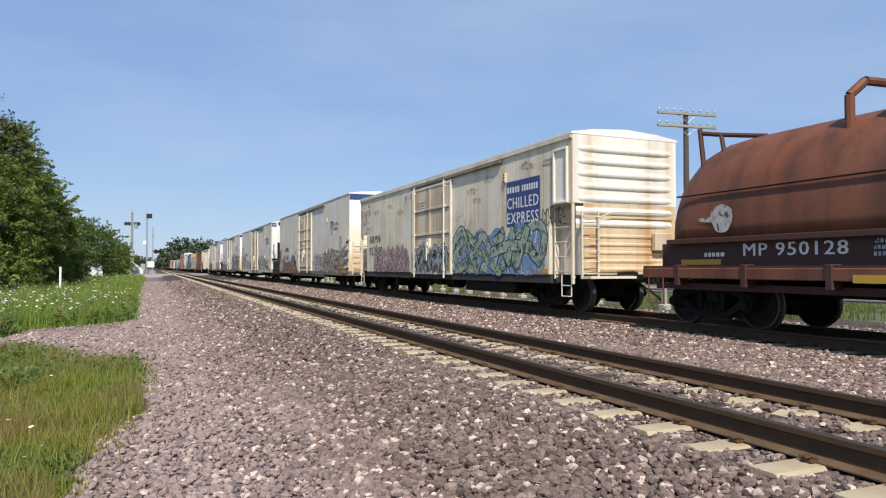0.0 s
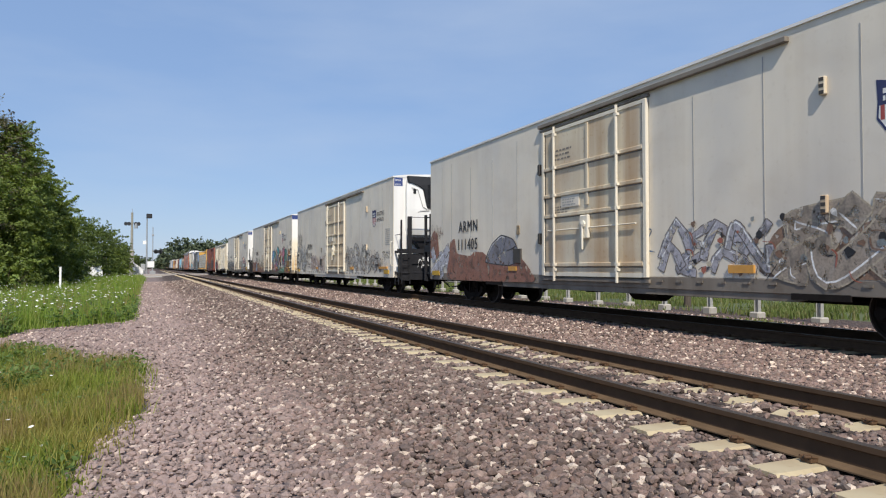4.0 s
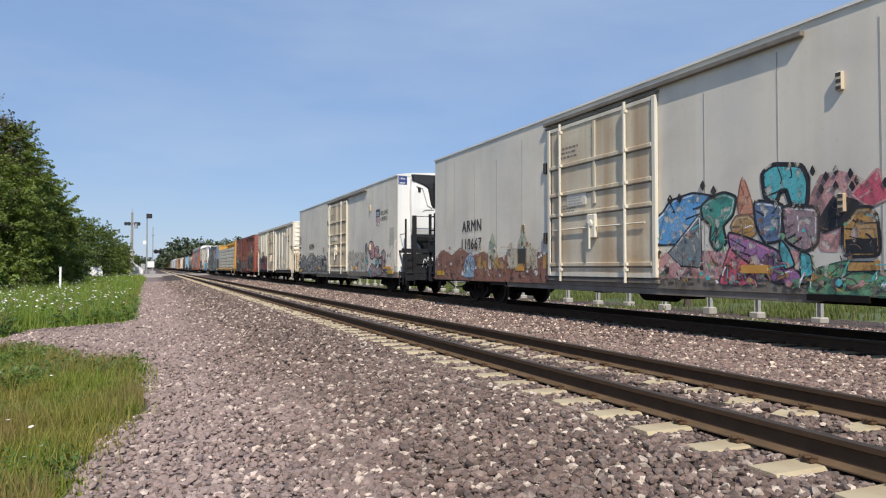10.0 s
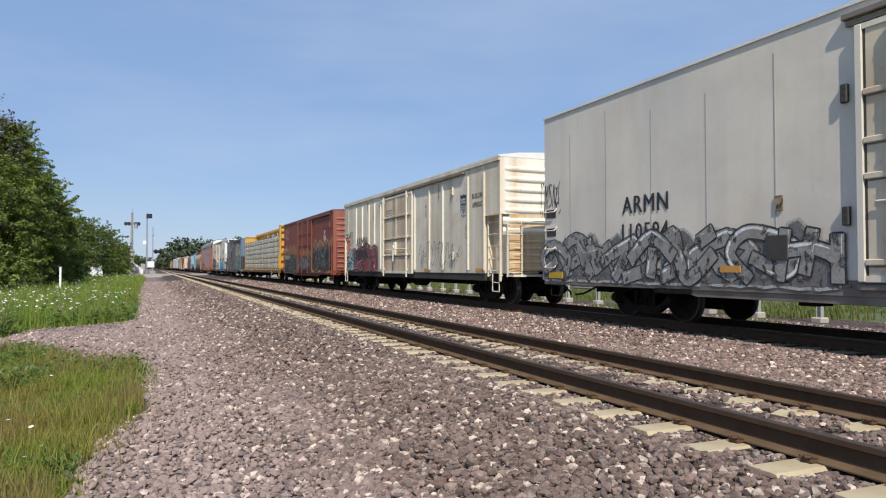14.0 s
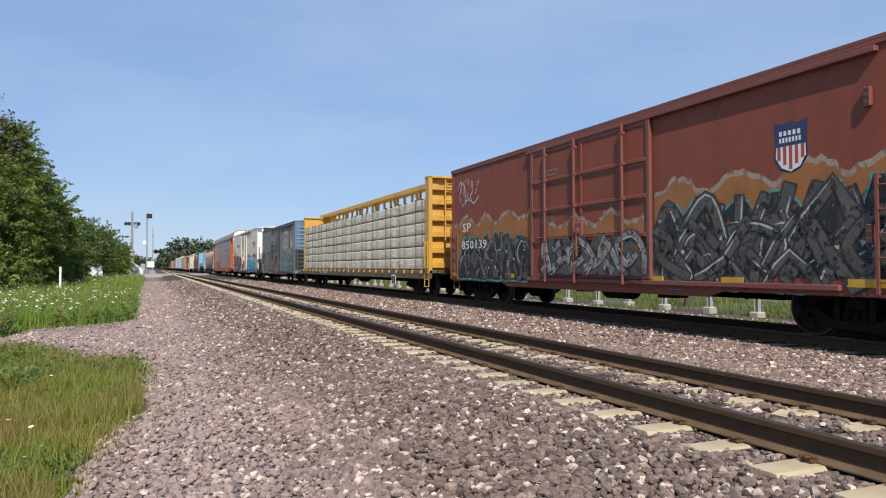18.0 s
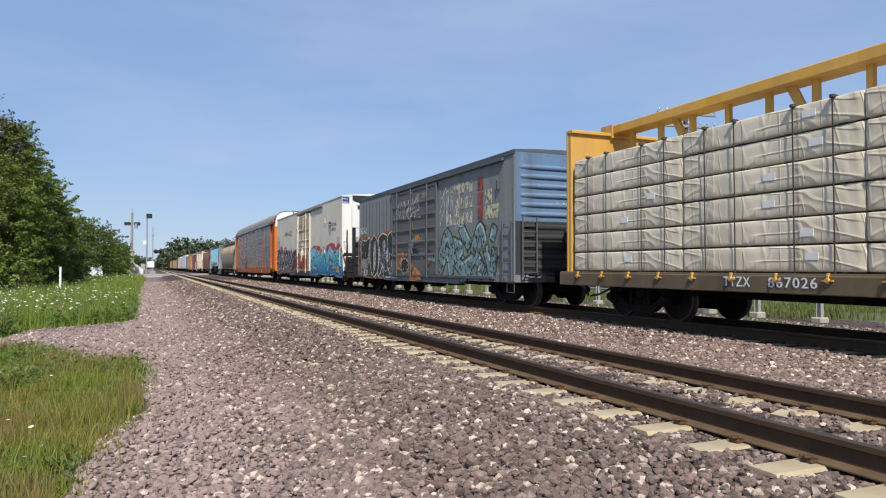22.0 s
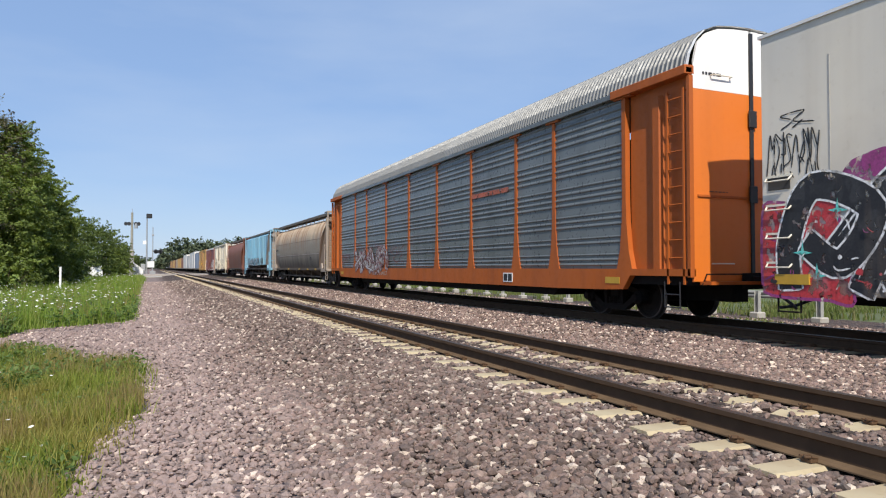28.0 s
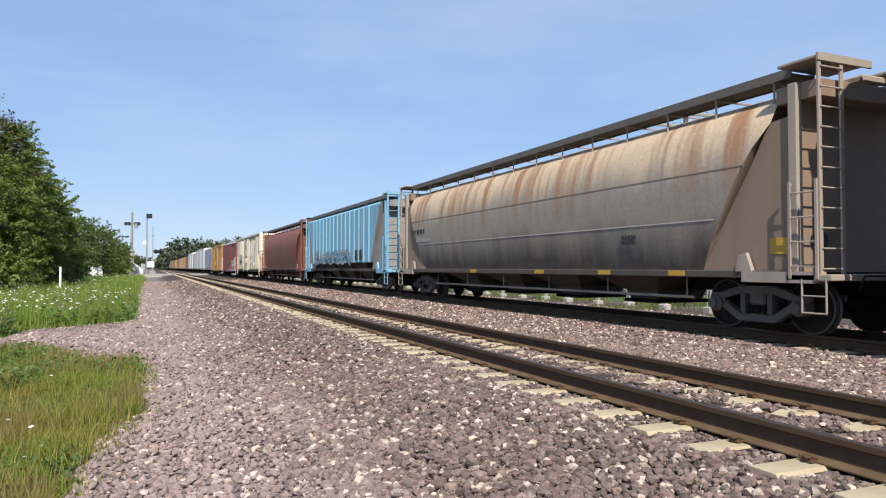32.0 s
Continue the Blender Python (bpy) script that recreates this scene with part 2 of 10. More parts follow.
    def mesh(self, name, mats, smooth=False):
        me = bpy.data.meshes.new(name)
        me.from_pydata(self.v, [], self.f)
        for m in (mats if isinstance(mats, (list, tuple)) else [mats]):
            me.materials.append(m)
        if any(self.m):
            me.polygons.foreach_set("material_index", self.m)
        if smooth:
            me.polygons.foreach_set("use_smooth", [True] * len(me.polygons))
        bm = bmesh.new()
        bm.from_mesh(me)
        bmesh.ops.recalc_face_normals(bm, faces=bm.faces)
        bm.to_mesh(me)
        bm.free()
        return me


def part(name, shape, mats, parent=None, label="", at=None, smooth=False):
    """Links one mesh (a Shape or ready mesh data) as one object under a thing or part."""
    me = shape.mesh(name, mats, smooth) if isinstance(shape, Shape) else shape
    ob = new(name, me)
    if parent is not None:
        ob.parent = parent
    if at is not None:
        ob.location = at
    return tagged(ob, label)


def stuff(name, verts, faces, mats, smooth=False):
    """One large mesh from numpy arrays (faces all with equal corners)."""
    me = bpy.data.meshes.new(name)
    nv, nf, w = len(verts), len(faces), faces.shape[1]
    me.vertices.add(nv)
    me.vertices.foreach_set("co", np.ascontiguousarray(verts, dtype=np.float32).ravel())
    me.loops.add(nf * w)
    me.loops.foreach_set("vertex_index", np.ascontiguousarray(faces, dtype=np.int32).ravel())
    me.polygons.add(nf)
    me.polygons.foreach_set("loop_start", np.arange(0, nf * w, w, dtype=np.int32))
    me.update(calc_edges=True)
    me.validate()
    for m in (mats if isinstance(mats, (list, tuple)) else [mats]):
        me.materials.append(m)
    me.polygons.foreach_set("use_smooth", np.full(nf, bool(smooth)))
    return me


# ---- the ground ----
TRACK_1, TRACK_2 = 4.94, 10.95
PROFILE_X = [-4000, -300, -60, -20, -6, -3.0, 0.3, 1.9, 3.0, 3.55, 6.35, 7.0, 7.9, 8.7, 9.5, 12.4, 13.1, 14.6, 17.0, 22.0, 40, 300, 4000]
PROFILE_Z = [-2.5, -1.6, -1.0, -0.75, -0.52, -0.47, -0.45, -0.40, -0.27, -0.215, -0.215, -0.26, -0.30, -0.27, -0.215, -0.215, -0.28, -0.52, -0.62, -0.68, -0.9, -1.5, -2.5]


def ground_z(x, y=0.0):
    return float(np.interp(x, PROFILE_X, PROFILE_Z))


def make_ground():
    xs = sorted(set(PROFILE_X + [-2000, -1000, -150, -100, -40, -30, -12, -9, -4.5, -2, -1, 1.1, 5, 11, 15.8, 19, 30, 60, 100, 150, 1000, 2000]))
    ys = [-4000, -2000, -1000, -500, -200, -100, -50, -20, -5] + [i * 2.0 for i in range(0, 40)] + [90, 110, 125, 130, 138, 143, 160, 200, 300, 500, 1000, 2000, 4000]
    v, f = [], []
    for y in ys:
        for x in xs:
            v.append((x, y, ground_z(x) + (noise.noise(Vector((x * 0.4, y * 0.4, 3.0))) * 0.03 if -60 < x < 3 and 0 < y < 200 else 0)))
    n = len(xs)
    for j in range(len(ys) - 1):
        for i in range(n - 1):
            f.append((j * n + i, j * n + i + 1, (j + 1) * n + i + 1, (j + 1) * n + i))
    s = Shape().add(v, f)
    for q, face in enumerate(f):
        cx = sum(v[i][0] for i in face) / 4
        cy = sum(v[i][1] for i in face) / 4
        s.m[q] = 1 if cx < -4.5 or cx > 21.0 else 0
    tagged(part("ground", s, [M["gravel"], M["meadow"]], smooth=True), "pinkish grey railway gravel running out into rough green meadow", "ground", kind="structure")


make_ground()


# ---- tracks ----
RAIL = [(-0.0365, 0.0), (0.0365, 0.0), (0.0365, -0.038), (0.011, -0.052), (0.0095, -0.150), (0.035, -0.168), (0.0765, -0.176), (0.0765, -0.186),
        (-0.0765, -0.186), (-0.0765, -0.176), (-0.035, -0.168), (-0.0095, -0.150), (-0.011, -0.052), (-0.0365, -0.038)]


def make_rail(x, name, label):
    """A long rail; its running surface is worn bright, its head dark, web and foot rusty."""
    s = Shape()
    ys = [-120.0] + [i * 6.0 for i in range(-2, 40)] + [400.0, 900.0, 1500.0]
    for a, b in zip(ys, ys[1:]):
        n = len(RAIL)
        v = [(x + p, y, z) for y in (a, b) for p, z in RAIL]
        for i in range(n):
            k = 2 if i == 0 else (1 if i in (1, 2, 11, 12, 13) else 0)
            s.add([v[i], v[(i + 1) % n], v[(i + 1) % n + n], v[i + n]], [(0, 1, 2, 3)], k)
    return tagged(part(name, s, [M["rail_side"], M["rail_head"], M["rail_top"]]), label, "rail", "rails", "structure")


for cx, name in ((TRACK_1, "track_1"), (TRACK_2, "track_2")):
    for side in (-0.754, 0.754):
        make_rail(cx + side, "rail", "long steel rail with rusty web and dark head")


def tie_shape(detail=True):
    """A concrete sleeper that dips in the middle, lying along x."""
    s = Shape()
    secs = [(-1.295, 0.245, 0.0), (-0.45, 0.245, -0.005), (-0.3, 0.21, -0.03), (0.3, 0.21, -0.03), (0.45, 0.245, -0.005), (1.295, 0.245, 0.0)]
    rings = []
    for x, w, top in secs:
        h = w / 2
        rings.append([(x, -h - 0.02, -0.2), (x, h + 0.02, -0.2), (x, h, top - 0.025), (x, h - 0.02, top), (x, -h + 0.02, top), (x, -h, top - 0.025)])
    s.sweep(rings)
    return s


def clip_shape():
    """Spring clip and shoulder at one side of a rail foot."""
    s = Shape()
    s.box(-0.035, 0.035, -0.045, 0.045, 0.0, 0.03, c=0.006)
    s.pipe([(0.03, -0.04, 0.03), (-0.03, -0.04, 0.045), (-0.055, -0.015, 0.04), (-0.03, 0.01, 0.045), (0.035, 0.02, 0.035), (0.035, 0.045, 0.03), (-0.03, 0.05, 0.035)], 0.009, 6)
    return s


def make_ties():
    top = -0.188
    tie_me = tie_shape().mesh("tie", M["tie"])
    clip_me = clip_shape().mesh("rail_clip", M["clip"])
    for cx, name, first, last, off in ((TRACK_1, "track_1", -2, 118, 0.22), (TRACK_2, "track_2", 10, 80, 0.0)):
        bed = new(name + "_sleepers")
        bed.location = (cx, 0, top)
        tagged(bed, "cream concrete sleepers with rusty spring clips in gravel", "track", kind="structure")
        rest_v, rest_f = [], []
        src = tie_shape()
        for i in range(-80, 560):
            y = off + i * 0.61
            if first <= i < last:
                t = part("tie", tie_me, None, bed, at=(random.uniform(-0.012, 0.012), y, random.uniform(-0.008, 0.004)))
                t.rotation_euler = (0, 0, random.uniform(-0.01, 0.01))
                if i < 48:
                    for r in (-0.754, 0.754):
                        for sgn in (-1, 1):
                            if sgn < 0 or i < 24:
                                c = part("rail_clip", clip_me, None, t, at=(r + sgn * 0.098, 0, 0))
                                c.rotation_euler = (0, 0, 0 if sgn < 0 else math.pi)
            else:
                o = len(rest_v)
                rest_v += [(p[0], p[1] + y, p[2]) for p in src.v]
                rest_f += [tuple(q + o for q in fc) for fc in src.f]
        s = Shape().add(rest_v, rest_f)
        tagged(part("distant_ties", s, M["tie"], bed), kind="stuff")


make_ties()


# ---- the freight train ----
SPEED = 7.93
HW = 1.60
CARS = []
ROLLING = []

WORDS = ["ARMN", "923983", "111405", "111019", "110667", "110594", "110523", "ARMN110523", "BUILDING", "AMERICA", "EXCESS HEIGHT CAR", "SP", "850139", "MP 950128", "7666", "TTZX", "867026", "TTGX 953402", "CHILLED", "EXPRESS", "MECHANICAL", "REFRIGERATION", "LD LMT 194900", "LT WT 91100"]


def letter_meshes():
    """Outlines of the words painted on the cars, as (u, v) corners with faces, each filling a unit square."""
    made = {}
    for w in WORDS:
        cu = bpy.data.curves.new("word", "FONT")
        cu.body = w
        cu.resolution_u = 2
        cu.space_character = 1.12
        ob = new("word", cu)
        dg = bpy.context.evaluated_depsgraph_get()
        me = ob.evaluated_get(dg).to_mesh()
        co = np.array([v.co[:2] for v in me.vertices])
        lo, hi = co.min(0), co.max(0)
        made[w] = ((co - lo) / (hi - lo), [tuple(p.vertices) for p in me.polygons])
        bpy.data.objects.remove(ob)
        bpy.data.curves.remove(cu)
    return made


LETTERS = letter_meshes()


def on_side(x):
    """Maps (u, v, lift) of the side that faces the viewer: u metres towards the front, v up."""
    return lambda u, v, d=0.0: (x - d, -u, v)


def on_end(y):
    return lambda u, v, d=0.0: (u, y - d, v)


def lettering(parent, word, left, bottom, width, height, mat, place, name="lettering"):
    uv, faces = LETTERS[word]
    s = Shape()
    for i, du in enumerate((-0.03, 0.0, 0.03)):
        s.add([place(left + width * u + du * height, bottom + height * v, 0.006 + 0.0004 * i) for u, v in uv], faces)
    return part(name, s, mat, parent)


def bars(parent, left, bottom, width, height, rows, mat, place, seed=1, name="small_print", fill=0.62):
    """Plain bars where small writing cannot be read."""
    rnd = random.Random(seed)
    s = Shape()
    step = height / rows
    for i in range(rows):
        u = left
        z = bottom + height - (i + 1) * step
        while u < left + width:
            w = rnd.uniform(0.06, 0.2) * width
            if u + w > left + width:
                break
            s.add([place(u, z, 0.005), place(u + w, z, 0.005), place(u + w, z + step * fill, 0.005), place(u, z + step * fill, 0.005)], [(0, 1, 2, 3)])
            u += w + 0.05 * width
    return part(name, s, mat, parent)


def blocks(s, left, bottom, width, height, n, place, d=0.008, gap=0.22, k=0):
    """One word as n plain upright blocks."""
    w = width / n
    for i in range(n):
        u = left + i * w
        p = [(u, bottom), (u + w * (1 - gap), bottom), (u + w * (1 - gap), bottom + height), (u, bottom + height)]
        s.add([place(a, b, d) for a, b in p], [(0, 1, 2, 3)], k)


def smooth_line(pts, per=5):
    out = []
    q = [pts[0]] + list(pts) + [pts[-1]]
    for i in range(1, len(q) - 2):
        p0, p1, p2, p3 = q[i - 1], q[i], q[i + 1], q[i + 2]
        for j in range(per):
            t = j / per
            out.append(tuple(0.5 * (2 * p1[a] + (p2[a] - p0[a]) * t + (2 * p0[a] - 5 * p1[a] + 4 * p2[a] - p3[a]) * t * t + (3 * p1[a] - p0[a] - 3 * p2[a] + p3[a]) * t ** 3) for a in (0, 1)))
    out.append(tuple(pts[-1]))
    return out


def ribbon(s, pts, width, depth, place, k=0, ends=0.35):
    """A painted stroke of even width along a line."""
    n = len(pts)
    v = []
    d0 = depth
    for i, (u, w) in enumerate(pts):
        depth = d0 + 0.00012 * i
        a, b = pts[max(0, i - 1)], pts[min(n - 1, i + 1)]
        du, dv = b[0] - a[0], b[1] - a[1]
        l = math.hypot(du, dv) or 1.0
        h = width / 2 * (ends if i in (0, n - 1) else 1.0)
        v += [place(u - dv / l * h, w + du / l * h, depth), place(u + dv / l * h, w - du / l * h, depth)]
    s.add(v, [(2 * i, 2 * i + 1, 2 * i + 3, 2 * i + 2) for i in range(n - 1)], k)


# open strokes for thin tags, none of them a letter
STROKES = [
    [[(0.0, 0.1), (0.35, 0.95), (0.55, 0.3), (1.15, 0.8)], [(0.6, 0.0), (0.75, 0.5), (1.2, 0.35)]],
    [[(-0.1, 0.75), (0.3, 1.0), (0.45, 0.55), (0.1, 0.3), (0.4, 0.0), (1.1, 0.12)], [(0.7, 0.4), (1.1, 0.95)]],
    [[(0.05, 0.0), (0.2, 0.6), (-0.1, 0.95), (0.6, 1.0), (0.5, 0.5), (1.05, 0.2)], [(0.35, 0.05), (0.7, 0.3)]],
    [[(1.1, 1.0), (0.5, 0.8), (0.75, 0.45), (0.15, 0.35), (-0.05, 0.0)], [(0.1, 0.9), (0.3, 0.6), (-0.1, 0.5)], [(0.6, 0.15), (1.1, 0.05)]],
    [[(-0.1, 0.2), (0.25, 0.5), (0.2, 1.0), (0.65, 0.7), (0.9, 1.0), (0.8, 0.35), (1.1, 0.0)], [(0.4, 0.0), (0.55, 0.35)]],
]
# closed swelling forms: bulbs, wedges, hooks, arches
BULBS = [
    [(0.1, 0), (0.45, 0.05), (0.5, 0.35), (0.9, 0.55), (0.95, 0.9), (0.6, 1.0), (0.2, 0.9), (0.1, 0.6), (0.35, 0.4)],
    [(0, 0), (0.3, 0.0), (0.45, 0.5), (0.95, 0.95), (0.55, 1.0), (0.15, 0.75)],
    [(0.05, 0.55), (0.1, 0.95), (0.6, 1.0), (0.95, 0.75), (0.6, 0.6), (0.9, 0.3), (0.7, 0.0), (0.2, 0.05), (0.0, 0.25), (0.45, 0.25), (0.4, 0.5)],
    [(0, 0), (0.05, 0.7), (0.3, 1.0), (0.75, 0.95), (1, 0.6), (1.1, 0.0), (0.75, 0.05), (0.65, 0.5), (0.45, 0.65), (0.35, 0.4), (0.35, 0.05)],
    [(0, 0.9), (0.5, 1.0), (0.65, 0.7), (0.4, 0.55), (1.0, 0.35), (0.9, 0.05), (0.5, 0), (0.1, 0.1), (0.5, 0.3), (0.05, 0.5), (0.3, 0.75)],
    [(0.0, 0.3), (0.35, 0.4), (0.45, 1.0), (0.6, 0.5), (1.0, 0.7), (0.7, 0.3), (0.85, 0.0), (0.45, 0.15), (0.15, 0.0)],
]
LAYER = {}
TAUT = 0.2


def closed_line(pts, per=5):
    n = len(pts)
    out = []
    for i in range(n):
        p0, p1, p2, p3 = pts[i - 1], pts[i], pts[(i + 1) % n], pts[(i + 2) % n]
        for j in range(per):
            t = j / per
            m1 = [TAUT * (p2[a] - p0[a]) for a in (0, 1)]
            m2 = [TAUT * (p3[a] - p1[a]) for a in (0, 1)]
            out.append(tuple((2 * t ** 3 - 3 * t * t + 1) * p1[a] + (t ** 3 - 2 * t * t + t) * m1[a] + (3 * t * t - 2 * t ** 3) * p2[a] + (t ** 3 - t * t) * m2[a] for a in (0, 1)))
    return out


def grown(pts, w):
    """The outline moved outwards by w (inwards if negative)."""
    n = len(pts)
    area = sum(pts[i - 1][0] * pts[i][1] - pts[i][0] * pts[i - 1][1] for i in range(n))
    sg = 1.0 if area > 0 else -1.0
    out = []
    for i in range(n):
        a, b = pts[i - 1], pts[(i + 1) % n]
        du, dv = b[0] - a[0], b[1] - a[1]
        l = math.hypot(du, dv) or 1.0
        out.append((pts[i][0] + sg * dv / l * w, pts[i][1] - sg * du / l * w))
    return out


def blob(car, pts, fill, line, place, w=0.045, light=None, hard=False, reach=0.45, name="graffiti_form", rise=1.0):
    """One sprayed form: outline, fill and a light line along part of its inner edge, over what was sprayed before."""
    LAYER[car.name] = LAYER.get(car.name, 0) + rise
    d = 0.003 + 0.0006 * LAYER[car.name]
    poly = list(pts) if hard else closed_line(pts)
    s = Shape()
    if w > 0:
        o = grown(poly, w)
        k = len(o)
        both = grown(poly, -0.01) + o
        s.add([place(u, v, d) for u, v in both], [(i, (i + 1) % k, (i + 1) % k + k, i + k) for i in range(k)], 0)
    s.add([place(u, v, d + 0.0003) for u, v in poly], [tuple(range(len(poly)))], 1)
    if light is not None:
        inner = grown(poly if not hard else [(a[0] * (1 - f) + b[0] * f, a[1] * (1 - f) + b[1] * f) for a, b in zip(poly, poly[1:] + poly[:1]) for f in (0.1, 0.5, 0.9)], -0.03)
        n = max(4, int(len(inner) * reach))
        ribbon(s, inner[:n], 0.022, d + 0.0005, place, 2, 0.2)
    us, vs = [p[0] for p in poly], [p[1] for p in poly]
    size = min(max(us) - min(us), max(vs) - min(vs))
    if w > 0.02 and size > 0.3 and not hard:
        # creases of the form, drawn in the outline's colour
        rnd = random.Random(int(us[0] * 1000) + int(vs[0] * 777))
        cu, cv = sum(us) / len(us), sum(vs) / len(vs)
        for i in range(3):
            p = poly[rnd.randrange(len(poly))]
            f = rnd.uniform(0.35, 0.75)
            q = (cu + rnd.uniform(-0.12, 0.12) * size, cv + rnd.uniform(-0.12, 0.12) * size)
            ribbon(s, smooth_line([p, ((p[0] + q[0]) / 2 + 0.06 * size, (p[1] + q[1]) / 2), (p[0] + (q[0] - p[0]) * f, p[1] + (q[1] - p[1]) * f)], 4), rnd.uniform(0.018, 0.035), d + 0.0004, place, 0, 0.3)
    return part(name, s, [line, fill, light or fill], car)


def graffiti(parent, left, bottom, width, height, mats, place, n=5, seed=1, thick=0.26, cloud=True, loose=0.05, base=0.0, rim=None):
    """A sprayed piece: a ragged ground behind, then overlapping outlined forms. mats: ground, outline, fill, light."""
    rnd = random.Random(seed)
    pl = (lambda u, v, d=0.0: place(u, v, d + base)) if base else place
    if cloud:
        steps = max(16, int(width * 5))
        ph = rnd.uniform(0, 6)
        top, low = [], []
        for i in range(steps + 1):
            f = i / steps
            edge = min(1.0, 8 * f + 0.2, 8 * (1 - f) + 0.2)
            top.append((left + width * f, bottom + height * (0.66 + 0.26 * abs(math.sin(f * math.pi * n * 0.5 + ph)) + rnd.uniform(-0.05, 0.05)) * (0.5 + 0.5 * edge)))
            low.append((left + width * f, bottom - 0.05 * height * rnd.random()))
        blob(parent, low + top[::-1], mats[0], rim or mats[0], pl, 0.05 if rim else 0.0, hard=True, name="graffiti_ground")
    w = width / n
    order = list(range(n))
    rnd.shuffle(order)
    for g in order:
        form = rnd.choice(BULBS)
        lean = rnd.uniform(-0.3, 0.3)
        flip = rnd.random() < 0.5
        hh = height * rnd.uniform(0.82, 1.0)
        z0 = bottom + height * rnd.uniform(-0.02, 0.06)
        pts = []
        for u, q in form:
            u = 1 - u if flip else u
            u += lean * (q - 0.5) + rnd.uniform(-loose, loose)
            q = min(1.05, max(-0.02, q + rnd.uniform(-loose, loose)))
            pts.append((min(left + width, max(left, left + (g + 0.5 + (u - 0.5) * 1.28) * w)), z0 + q * hh * 0.96))
        blob(parent, pts, mats[2], mats[1], pl, 0.03 + 0.06 * thick, mats[3], reach=rnd.uniform(0.5, 1.0))
    for i in range(n * 3):
        u, v = left + width * rnd.uniform(0.03, 0.97), bottom + height * rnd.uniform(0.04, 0.85)
        a, b = rnd.uniform(0.03, 0.16), rnd.uniform(0.02, 0.05)
        tilt = rnd.uniform(-1.3, 1.3)
        pts = [(-a, 0), (0, b), (a, b * 0.4), (a * 0.2, -b)]
        pts = [(u + x * math.cos(tilt) - z * math.sin(tilt), v + x * math.sin(tilt) + z * math.cos(tilt)) for x, z in pts]
        blob(parent, pts, rnd.choice(mats[1:]), mats[1], pl, 0.01, hard=True, name="graffiti_chip", rise=0.12)


# strokes of the large interlocking forms, in a unit box: bolts, hooks, arrows, waves, fangs, none of them a letter
SWOOPS = [
    [[(-0.1, 0.92), (0.62, 0.72), (0.3, 0.42), (1.08, 0.1)], [(0.72, 0.42), (1.08, 0.1), (0.6, -0.02)]],
    [[(0.95, 0.05), (1.0, 0.7), (0.5, 1.02), (0.05, 0.66), (0.32, 0.32), (0.66, 0.52)], [(0.1, 0.0), (0.5, 0.2)]],
    [[(-0.15, 0.08), (0.5, 0.35), (1.15, 0.98)], [(0.0, 0.98), (0.35, 0.55)], [(0.72, 0.35), (1.05, -0.05)]],
    [[(-0.05, 0.3), (0.5, 1.02), (1.05, 0.35)], [(0.05, -0.05), (0.45, 0.5), (0.98, 0.02)]],
    [[(-0.12, 0.45), (0.2, 0.98), (0.5, 0.42), (0.78, 0.0), (1.12, 0.55)], [(0.1, 0.0), (0.32, 0.3)], [(0.68, 0.75), (0.98, 1.02)]],
    [[(-0.05, 0.98), (0.28, -0.02)], [(0.38, 1.05), (0.55, 0.12)], [(0.78, 0.92), (1.05, -0.05)], [(-0.1, 0.5), (0.5, 0.62), (1.12, 0.45)]],
    [[(0.2, -0.02), (-0.05, 0.55), (0.45, 1.02), (1.02, 0.72), (0.74, 0.22), (0.36, 0.52)]],
    [[(0.42, -0.06), (0.58, 0.72)], [(0.0, 0.42), (0.58, 1.06), (1.08, 0.48)], [(0.7, 0.02), (1.05, 0.2)]],
]


